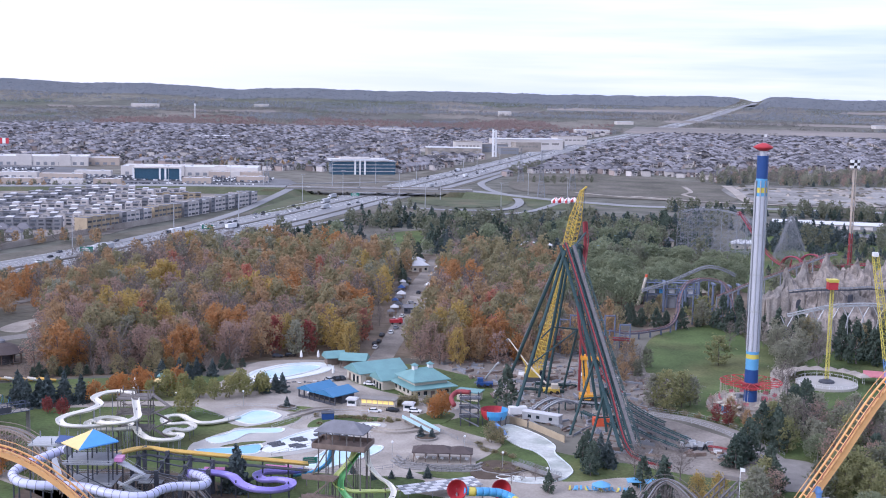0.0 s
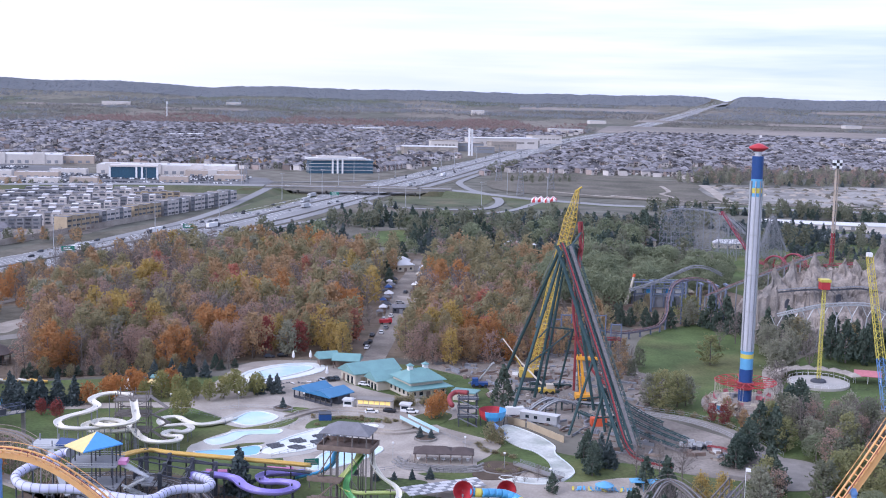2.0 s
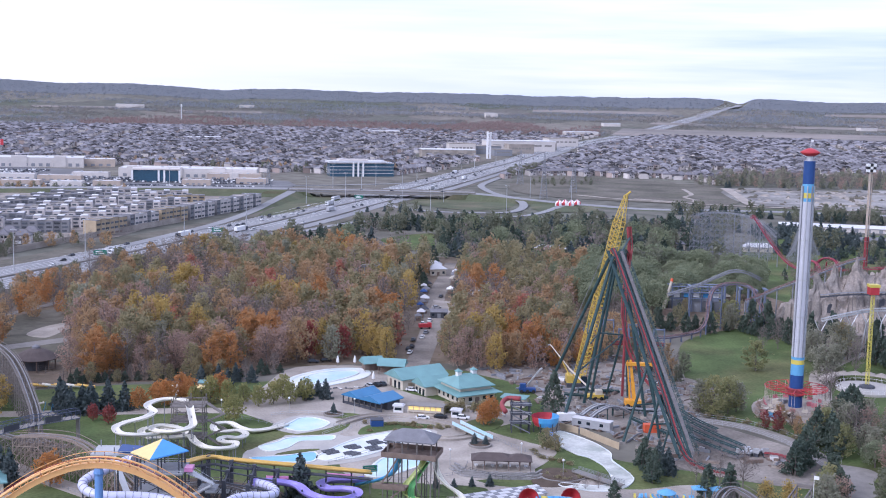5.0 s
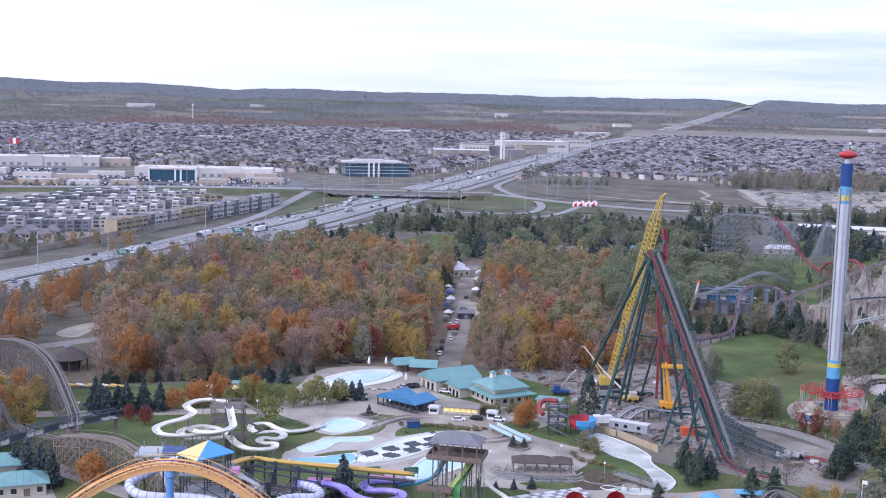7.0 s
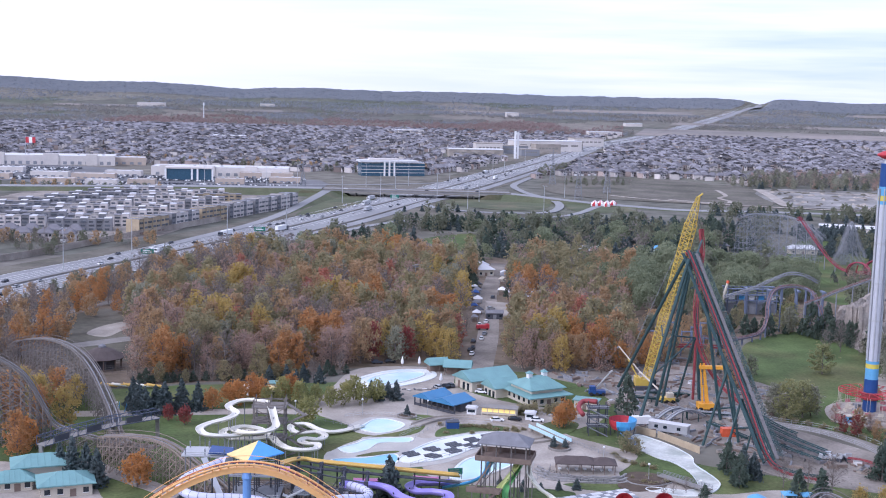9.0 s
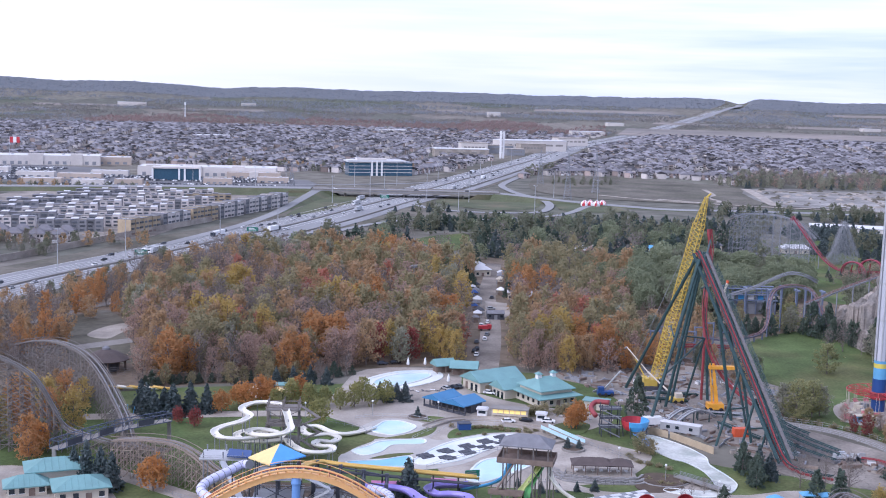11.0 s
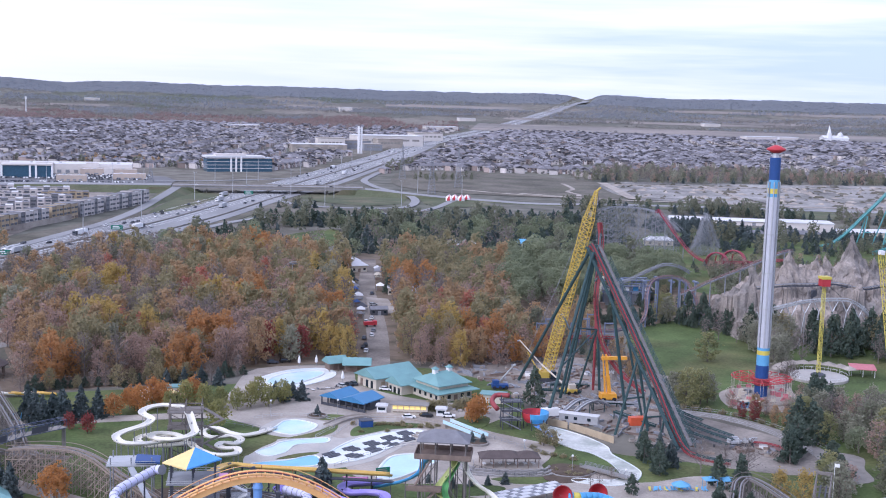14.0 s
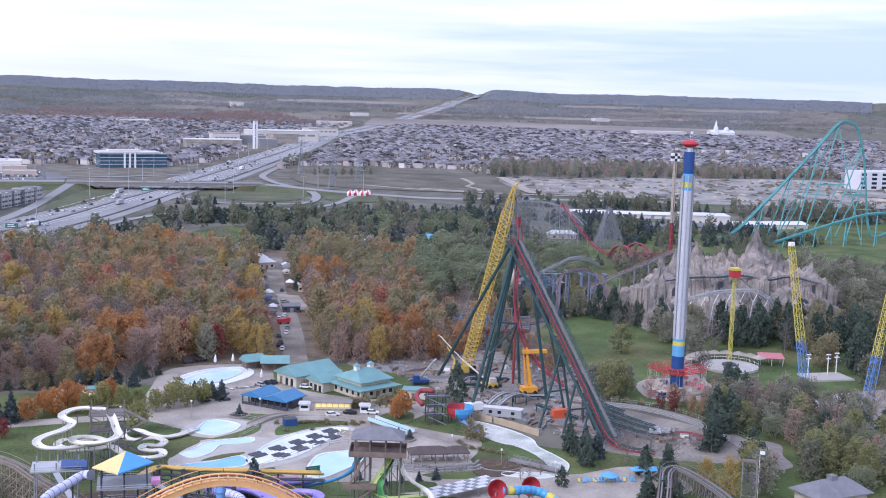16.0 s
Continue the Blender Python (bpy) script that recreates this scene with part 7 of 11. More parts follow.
def pool(name, poly, floor, label, rim=0.9, edge=None, z=0.2):
    t = thing(name, label, "pool")
    pts = spline(poly, 4, True)
    n = len(pts)
    cx, cy = sum(p[0] for p in pts) / n, sum(p[1] for p in pts) / n
    inner = []
    for x, y in pts:
        d = math.hypot(x - cx, y - cy)
        k = max(0.5, (d - rim) / d)
        inner.append((cx + (x - cx) * k, cy + (y - cy) * k))
    g = Geo()
    v = [(x, y, zz) for ring in (pts, inner) for zz in (0.0, z + 0.18) for x, y in ring]
    f = []
    for k in range(n):
        i = (k + 1) % n
        f += [(k, i, n + i, n + k), (n + k, n + i, 3 * n + i, 3 * n + k), (3 * n + k, 3 * n + i, 2 * n + i, 2 * n + k)]
    g.add(v, f)
    g.obj("rim", edge or POOL_WHITE, t, "pale raised pool edge")
    Geo().prism(inner, 0.0, z).obj("basin_floor", floor, t)
    return t


pool("wading_pool", [(-67.5, 443.4), (-64.9, 454.4), (-54.6, 465.7), (-41.4, 468.9), (-36.6, 462.7), (-38.2, 453.3), (-47.6, 442.6), (-59.8, 433.9), (-64.9, 433.4)], POOL_WHITE, "drained pale wading pool with a wide rim", 1.6)
pool("wading_pool", [(-63, 447), (-56, 459), (-44, 463.5), (-41, 459), (-48, 448), (-58, 440)], POOL_BLUE, "shallow pale blue centre of the wading pool", 0.5, z=0.45)
slab("pool_deck_1", [(-69, 347), (-49, 343.5), (-34, 350), (-20, 368), (-12.5, 379), (-16, 384), (-28, 382), (-40, 374), (-45, 377), (-52, 375), (-61, 373.5), (-69, 362)], 0.0, 0.17, PALE_DECK, "pale deck between the shallow pools", "pool deck")
slab("pool_deck_2", [(-66, 384), (-60, 396.5), (-52, 398), (-44, 391), (-49, 380), (-57, 376)], 0.0, 0.17, PALE_DECK, "pale deck round the landing pool", "pool deck")
pool("splash_pool", [(-60.8, 388.2), (-57.8, 394.6), (-52.8, 395.3), (-47.3, 389.1), (-50.8, 381.1), (-56.6, 378.4), (-62.7, 383.6)], POOL_BLUE, "pale blue landing pool of the white slides", 0.7)
pool("splash_pool", [(-59.5, 371.2), (-51, 373.8), (-44.9, 374.3), (-45.6, 369.3), (-54.5, 367.9), (-58.3, 360.1), (-63.7, 356.3), (-67.3, 361.2), (-62.5, 366.5)], POOL_BLUE, "shallow pale blue activity pool", 0.7)
pool("splash_pool", [(-68.5, 349.9), (-58.4, 352.6), (-49.8, 356.6), (-48.6, 349), (-52, 346), (-63.7, 346)], POOL_DEEP, "bright blue shallow pool", 0.6)
pool("splash_pool", [(-33.9, 338.2), (-28.4, 353.5), (-19.6, 356.8), (-12.7, 356.6), (-14.7, 348.3), (-27.2, 334.5), (-32.5, 333.5)], POOL_BLUE, "broad pale blue wave pool floor", 0.8)
LILY = [(-48.6, 353.1), (-41.9, 366), (-35.2, 374), (-26.7, 379.4), (-17, 381.8), (-14.6, 378.6), (-22.6, 368.6), (-33.4, 354.2), (-43.0, 348.3), (-47.9, 349.0)]
pool("lily_pool", LILY, POOL_WHITE, "white activity pool with dark floating mats", 0.7)
for k, pts in enumerate(([(-57.6, 374.9), (-49, 381), (-41.2, 389.8), (-42.4, 381.7), (-47.6, 375.9), (-53, 374.9)], [(-61.5, 353.6), (-55.6, 358.5), (-48.8, 360), (-50, 357.6), (-55.7, 354.6)], [(-70.9, 384.8), (-63.7, 377.9), (-60.6, 372.8), (-65.5, 365.5), (-70.4, 357.3), (-72.9, 368.2)],
                         [(-37.7, 379), (-35.4, 386.2), (-28.4, 391.5), (-21.0, 390.5), (-13.3, 388.4), (-16.3, 384.4), (-25.7, 382.3), (-36.0, 376)], [(-3.1, 391.6), (4.7, 398.5), (10.0, 394.9), (6.6, 384.7), (1.1, 382.5)], [(-29.5, 318.7), (-21.6, 326.7), (-10.4, 327.6), (0.2, 324.4), (-5.7, 318.0)], [(-50, 398), (-44, 402), (-37, 399.5), (-41, 394.5)])):
    slab("lawn_%d" % (8 + k), pts, 0.0, 0.2, LAWN, "small dark green lawn beside the pools", "lawn")
slab("planting_bed", [(13.3, 333.2), (20.0, 340.8), (24.9, 339.9), (27.0, 332.1), (21.6, 327.3), (15.1, 326.9)], 0.0, 0.3, MULCH, "brown planting bed with low shrubs", "planting bed")


def build_mats():
    t = thing("crossing_mats", "dark crossing mats in rows on the white pool", "pool mats", "pool mats")
    rng = random.Random(8)
    a = radians(38)
    for x, y in ((-45.2, 356.6), (-38.9, 361.8), (-32.2, 367.2), (-26.2, 372.7), (-38.6, 355.2), (-32.4, 361.0), (-26.6, 366.6), (-20.6, 377.6), (-21.0, 371.6)):
        for j in range(4):
            for i in range(4):
                if rng.random() < 0.06 or not inside(x, y, LILY):
                    continue
                m = Matrix.Translation((x, y, 0.24)) @ Matrix.Rotation(a, 4, "Z") @ Matrix.Translation((1.12 * i - 1.7 + 0.5 * (j % 2), 1.15 * j - 1.7, 0))
                Geo().box(-0.5, 0.5, -0.5, 0.5, 0, 0.2, m).obj("mat", STEEL_DARK, t)


build_mats()


def build_river():
    pool("lazy_river", [(23.5, 376), (25.0, 367), (29.0, 358.3), (32.3, 355.2), (35.4, 348.5), (36.4, 340), (35.6, 331), (31, 327.6), (22, 330), (21, 327), (31, 323), (38.5, 326.6), (42.3, 333), (42.6, 338), (41.4, 344), (39.4, 352.4), (40.2, 359), (38.9, 364.6), (36.6, 370.6), (31.6, 378.6), (27, 383)], RIVER, "drained white concrete river basin with stains", 0.5)
    # the curving run beyond the plaza
    t2 = thing("lazy_river", "pale curving river channel with low walls", "lazy river")
    path = [(x, y, 0.5) for x, y in spline([(-44, 388), (-36, 397), (-24, 399), (-12, 392), (-4, 384), (-2, 376), (-10, 372), (-18, 376)], 6)]
    Geo().sweep(path, [(-1.9, 0.3), (-1.6, 0.3), (-1.5, -0.2), (1.5, -0.2), (1.6, 0.3), (1.9, 0.3), (1.9, -0.5), (-1.9, -0.5)]).obj("channel", CONCRETE, t2)


build_river()


def walls_with_windows(parent, m, lx, ly, h, wall, nwin=6, door=True):
    Geo().box(-lx / 2, lx / 2, -ly / 2, ly / 2, -0.3, h, m).obj("wall", wall, parent)
    w = lx / nwin
    for k in range(nwin):
        u = -lx / 2 + (k + 0.5) * w
        if door and k == nwin // 2:
            Geo().box(u - 0.8, u + 0.8, -ly / 2 - 0.08, -ly / 2 + 0.05, 0, 2.2, m).obj("door", BROWN_WOOD, parent)
        else:
            pane = Geo().box(u - 0.7, u + 0.7, -ly / 2 - 0.07, -ly / 2 + 0.05, 1.0, 2.4, m).obj("window", GLASS_DARK, parent)
            Geo().box(u - 0.85, u + 0.85, -ly / 2 - 0.14, -ly / 2 + 0.02, 0.86, 1.0, m).obj("sill", WHITE, pane)
    for k in range(max(2, int(ly / 3))):
        v = -ly / 2 + (k + 0.5) * ly / max(2, int(ly / 3))
        for s in (-1, 1):
            Geo().box(s * lx / 2 - 0.07, s * lx / 2 + 0.07, v - 0.6, v + 0.6, 1.0, 2.4, m).obj("window", GLASS_DARK, parent)


def cupola(parent, m, h=1.7):
    Geo().box(-0.8, 0.8, -0.8, 0.8, -0.6, h, m).obj("cupola", WHITE, parent, "white roof cupola")
    Geo().hip(m @ Matrix.Translation((0, 0, h)), 2.3, 2.3, 0.9, 1.14, 0.12).obj("cupola_roof", TEAL_ROOF, parent)


def roof_seams(parent, m, lx, ly, h, inset, n):
    """Raised seams on the front slope of a hipped metal roof."""
    for k in range(1, n):
        u = -lx / 2 + lx * k / n
        top = min(1.0, (lx / 2 - abs(u)) / max(inset, 0.01))
        g = Geo()
        for s in (-1, 1):
            a = m @ Vector((u, s * ly / 2, 0.05))
            b = m @ Vector((u, s * ly / 2 * (1 - top), h * top + 0.05))
            g.beam(a, b, 0.05, 3)
        g.obj("roof_seam", TEAL_ROOF, parent)


def build_teal_halls():
    t = thing("park_building", "cream park hall under stepped teal metal roofs", "building")
    m = Matrix.Translation((-1.3, 425.3, 0)) @ Matrix.Rotation(radians(28), 4, "Z")
    walls_with_windows(t, m, 14.5, 16, 3.8, CREAM, 5)
    Geo().hip(m @ Matrix.Translation((0, 0, 3.6)), 18.5, 20, 2.3, 9.2, 0.25).obj("lower_roof", TEAL_ROOF, t, "teal skirt roof")
    Geo().box(-6.4, 6.4, -6.8, 6.8, 4.4, 6.0, m).obj("clerestory", CREAM, t)
    Geo().hip(m @ Matrix.Translation((0, 0, 5.8)), 15, 15.6, 3.3, 4.4, 0.25).obj("upper_roof", TEAL_ROOF, t, "teal upper hip roof")
    roof_seams(t, m @ Matrix.Translation((0, 0, 5.8)), 15, 15.6, 3.3, 4.4, 12)
    cupola(t, m @ Matrix.Translation((-3.2, 0, 8.9)), 1.3)
    cupola(t, m @ Matrix.Translation((3.0, 0, 8.9)), 1.3)
    m2 = Matrix.Translation((-13.2, 432.4, 0)) @ Matrix.Rotation(radians(28), 4, "Z")
    Geo().box(-5, 5, -4.2, 4.2, -0.3, 3.8, m2).obj("porch_wall", CREAM, t)
    Geo().gable(m2 @ Matrix.Translation((0, 0, 3.7)), 12, 10, 2.7).obj("porch_roof", TEAL_ROOF, t)
    Geo().add([m2 @ Vector(p) for p in ((-5.05, -4.2, 3.6), (-5.05, 4.2, 3.6), (-5.05, 0, 6.0), (-4.8, -4.2, 3.6), (-4.8, 4.2, 3.6), (-4.8, 0, 6.0))], [(0, 2, 1), (3, 4, 5), (0, 1, 4, 3), (1, 2, 5, 4), (2, 0, 3, 5)]).obj("gable_wall", CREAM, t)
    for v in (-2.6, 0, 2.6):
        Geo().box(-5.1, -4.9, v - 0.7, v + 0.7, 0, 2.3, m2).obj("door", GLASS_DARK, t)
    w = thing("park_building", "cream hall wing with a teal gabled roof", "building")
    m = Matrix.Translation((-18.9, 444.0, 0)) @ Matrix.Rotation(radians(31), 4, "Z")
    Geo().box(-9.2, 9.2, -5.6, 5.6, -0.3, 4.3, m).obj("wall", CREAM, w)
    Geo().gable(m @ Matrix.Translation((0, 0, 4.2)), 20.5, 13, 3.0, 0.25).obj("roof", TEAL_ROOF, w, "teal gabled roof")
    g = Geo()
    g.add([m @ Vector(p) for p in ((-9.25, -5.6, 4.2), (-9.25, 5.6, 4.2), (-9.25, 0, 6.7), (-9.0, -5.6, 4.2), (-9.0, 5.6, 4.2), (-9.0, 0, 6.7))], [(0, 2, 1), (3, 4, 5), (0, 1, 4, 3), (1, 2, 5, 4), (2, 0, 3, 5)])
    g.obj("gable_wall", CREAM, w)
    for v in (-3.8, -0.9, 2.4):
        Geo().box(-9.3, -9.15, v, v + 1.4, 0.2, 2.8, m).obj("door", BROWN_WOOD if v > 0 else GLASS_DARK, w)
    for u in (-7, -4, -1, 2):
        Geo().box(u, u + 1.8, -5.7, -5.55, 0.2, 2.7, m).obj("shutter", SHEATHING, w, "tan roller shutter")
    s = thing("park_building", "small open hall with teal wave-shaped roofs", "building")
    for x, y, a, lx, ly in ((-36.3, 467, 20, 8.5, 7), (-28.2, 463.5, -8, 11, 8)):
        m = Matrix.Translation((x, y, 0)) @ Matrix.Rotation(radians(a), 4, "Z")
        Geo().gable(m @ Matrix.Translation((0, 0, 3.4)), lx, ly, 2.2, 0.25).obj("roof", TEAL_ROOF, s)
        Geo().box(-lx / 2 + 1, lx / 2 - 1, -1, ly / 2 - 1, 0, 3.3, m).obj("wall", BROWN_WOOD, s)
        for u in (-1, 0, 1):
            Geo().beam(m @ Vector((u * (lx / 2 - 0.7), -ly / 2 + 0.7, 0)), m @ Vector((u * (lx / 2 - 0.7), -ly / 2 + 0.7, 3.4)), 0.14, 5).obj("post", BROWN_WOOD, s)
    r = thing("shed", "small shed with a flat teal roof", "shed", at=pose(15.5, 416, 0, 0, 0, -20))
    Geo().box(-4, 4, -2.4, 2.4, 0, 3, None).obj("wall", CREAM, r)
    Geo().box(-4.6, 4.6, -3.0, 3.0, 3.0, 3.3).obj("roof", TEAL_ROOF, r)
    Geo().box(-1, 0.4, -2.5, -2.35, 0, 2.1).obj("door", BROWN_WOOD, r)


build_teal_halls()


def build_blue_grill():
    t = thing("restaurant", "dark open restaurant with a bright blue folded roof", "restaurant")
    m = Matrix.Translation((-34.2, 413.0, 0)) @ Matrix.Rotation(radians(-42), 4, "Z")
    for u, lx in ((-5.4, 8.2), (4.0, 10.4)):
        Geo().gable(m @ Matrix.Translation((u, 0, 3.4)) @ Matrix.Rotation(radians(90), 4, "Z"), 12, lx, 1.7, 0.3).obj("roof", BLUE_ROOF, t, "bright blue metal roof")
    Geo().box(-8.6, 8.6, -1.5, 4.4, 0, 3.3, m).obj("wall", STEEL_DARK, t, "dark back wall")
    Geo().box(-9.2, 9.2, -5.2, -4.95, 0, 1.0, m).obj("counter", STEEL_DARK, t)
    for k in range(8):
        u = -9.1 + 18.2 * k / 7
        Geo().box(u - 0.18, u + 0.18, -5.4, -5.05, 0, 3.4, m).obj("post", STEEL_DARK, t)
    Geo().box(-9.2, 9.2, -5.4, -5.1, 2.9, 3.4, m).obj("fascia", STEEL_DARK, t)
    f = thing("food_stand", "long pale food stand with yellow lit menu panels", "food stand")
    m = Matrix.Translation((-15.9, 401.8, 0)) @ Matrix.Rotation(radians(-12), 4, "Z")
    Geo().box(-6, 6, -1.6, 2, 0, 3.3, m).obj("wall", CREAM, f)
    Geo().box(-6.4, 6.4, -2.4, 2.3, 3.3, 3.6, m).obj("roof", CONC_DARK, f)
    for k in range(6):
        u = -5.6 + 1.9 * k
        Geo().box(u, u + 1.6, -1.72, -1.58, 1.9, 3.1, m).obj("menu_panel", YELLOW_LIT, f, "glowing yellow panel")
        Geo().box(u, u + 1.6, -1.9, -1.55, 0.95, 1.15, m).obj("counter", WOOD, f)
    for x, y, lab in ((-25, 404.2, "white kiosk with a rounded top"), (-5.6, 399.2, "white kiosk with a flat white roof")):
        k = thing("kiosk", lab, "kiosk", at=pose(x, y, 0, 0, 0, -12))
        Geo().box(-1.6, 1.6, -1.3, 1.3, 0, 2.4).obj("body", WHITE, k)
        Geo().box(-2.0, 2.0, -1.7, 1.7, 2.4, 2.75).box(-1.5, 1.5, -1.2, 1.2, 2.75, 3.0).obj("roof", FLAT_ROOF, k)
        Geo().box(-1.2, 1.2, -1.4, -1.28, 1.1, 2.0).obj("hatch", GLASS_DARK, k)
    b = thing("dumpster", "dark blue waste container beside the plaza lawn", "container", at=pose(-32, 387, 0, 0, 0, 8))
    Geo().box(-2, 2, -1.6, 1.6, 0.15, 2.2).obj("bin", NAVY, b)
    Geo().box(-2.1, 2.1, -1.7, 1.7, 2.2, 2.4).obj("lid", STEEL_DARK, b)


YELLOW_LIT = mat("yellow_menu_panel", (0.88, 0.68, 0.20), 0.5, var=0.05)
_b = YELLOW_LIT.node_tree.nodes["Principled BSDF"]
_b.inputs["Emission Color"].default_value = (1.0, 0.72, 0.25, 1)
_b.inputs["Emission Strength"].default_value = 0.35
build_blue_grill()


def build_pavilion():
    t = thing("pavilion", "open pavilion with a dark brown hipped roof", "pavilion", at=pose(5, 342.4, 0, 0, 0, -3))
    Geo().hip(Matrix.Translation((-2.5, 0, 3.6)), 12, 6.6, 1.5, 3, 0.25).obj("roof", BROWN_ROOF, t)
    Geo().hip(Matrix.Translation((5.4, -0.2, 3.6)), 7.5, 6.2, 1.45, 3, 0.25).obj("roof", BROWN_ROOF, t)
    for x in (-8, -4.6, -1, 2.4, 5.6, 8.6):
        for y in (-2.6, 2.6):
            Geo().beam((x, y, 0.5), (x, y, 3.5), 0.14, 5).obj("post", BROWN_WOOD, t)
    Geo().box(-9.5, 10, -3.6, 3.6, 0, 0.6).obj("terrace", CONCRETE, t)
    for k in range(7):
        x = -7 + 2.4 * k
        Geo().box(x - 0.5, x + 0.5, -0.9, 0.9, 1.2, 1.3).beam((x, 0, 0.6), (x, 0, 1.2), 0.08, 4).obj("table", WHITE, t)
    w = thing("terrace_wall", "stepped grey stone terrace walls below the pavilion", "retaining wall")
    for k, (r, z) in enumerate(((0, 0.9), (1.7, 0.6), (3.3, 0.35))):
        c = spline([(-8 - r * 0.5, 346 - r), (-5 - r * 0.4, 339 - r), (0, 337.2 - r), (7, 336.6 - r), (14 + r * 0.3, 336.9 - r), (17 + r * 0.4, 340 - r)], 4)
        q, _ = along(c, 1.15)
        for i in range(len(q) - 1):
            a = math.atan2(q[i + 1][1] - q[i][1], q[i + 1][0] - q[i][0])
            m = Matrix.Translation((q[i][0], q[i][1], 0)) @ Matrix.Rotation(a, 4, "Z")
            Geo().box(0, 1.08, -0.35, 0.35, 0, z + 0.12 * ((i * 7) % 3), m).obj("stone", STONE, w)
    g = thing("planter_island", "brown planted island with dry grasses", "planting bed")
    pts = spline([(16, 340), (20, 343), (26, 341), (30, 336), (24, 331), (17, 333)], 5, True)
    Geo().prism(pts, 0, 0.5).obj("kerb", STONE, g)
    Geo().prism([(23 + (x - 23) * 0.93, 337 + (y - 337) * 0.93) for x, y in pts], 0.3, 0.75).obj("soil", MULCH, g)


build_pavilion()


def build_funnel():
    t = thing("bowl_slide", "red and blue bowl slide on a dark steel tower", "water slide")
    n = 20
    cx, cy = 22.4, 382
    for k in range(n):
        a, b = 2 * math.pi * k / n, 2 * math.pi * (k + 1) / n
        g = Geo()
        prof = [(4.4, 5.6), (4.1, 4.0), (3.3, 2.6), (1.4, 1.9)]
        outer = [(r + 0.15, z - 0.1) for r, z in prof]
        v = [(cx + r * math.cos(u), cy + r * math.sin(u), z) for u in (a, b) for r, z in prof + outer[::-1]]
        m = len(prof) * 2
        g.add(v, [(i, (i + 1) % m, m + (i + 1) % m, m + i) for i in range(m)])
        g.obj("bowl_panel", (RED if math.cos((a + b) / 2 - 2.6) > 0.05 else SLIDE_BLUE), t)
    for k in range(6):
        a = 2 * math.pi * k / 6
        Geo().beam((cx + 3.6 * math.cos(a), cy + 3.6 * math.sin(a), 0), (cx + 4.1 * math.cos(a), cy + 4.1 * math.sin(a), 4.2), 0.16, 5).obj("leg", STEEL_DARK, t)
    for x in (11.5, 14.5, 17.2):
        for y in (381, 384.5):
            Geo().beam((x, y, 0), (x, y, 10.5), 0.18, 5).obj("tower_post", STEEL_DARK, t)
    for z in (3, 6, 9):
        Geo().box(11, 17.8, 380.4, 385.2, z, z + 0.22).obj("landing", STEEL_DARK, t)
        Geo().box(11, 17.8, 380.35, 380.45, z + 0.9, z + 1.0).obj("railing", STEEL_LIGHT, t)
        Geo().sweep([(17.5, 380.9, z - 3), (11.4, 380.9, z)], [(-0.6, -0.1), (0.6, -0.1), (0.6, 0.1), (-0.6, 0.1)]).obj("stair", STEEL_GREY, t)
    Geo().tube(spline([(14.5, 386, 10), (10.5, 388, 9.6), (8.4, 384, 8.6), (9.2, 379.4, 7.4)], 6), 0.8, 10).obj("tube", DULL_RED, t, "red entry tube", True)
    Geo().flume(spline([(22, 379, 2), (24, 374, 1.4), (25, 370, 0.9)], 5), 1.6, 0.5).obj("outlet", COLUMN_BLUE, t)


build_funnel()


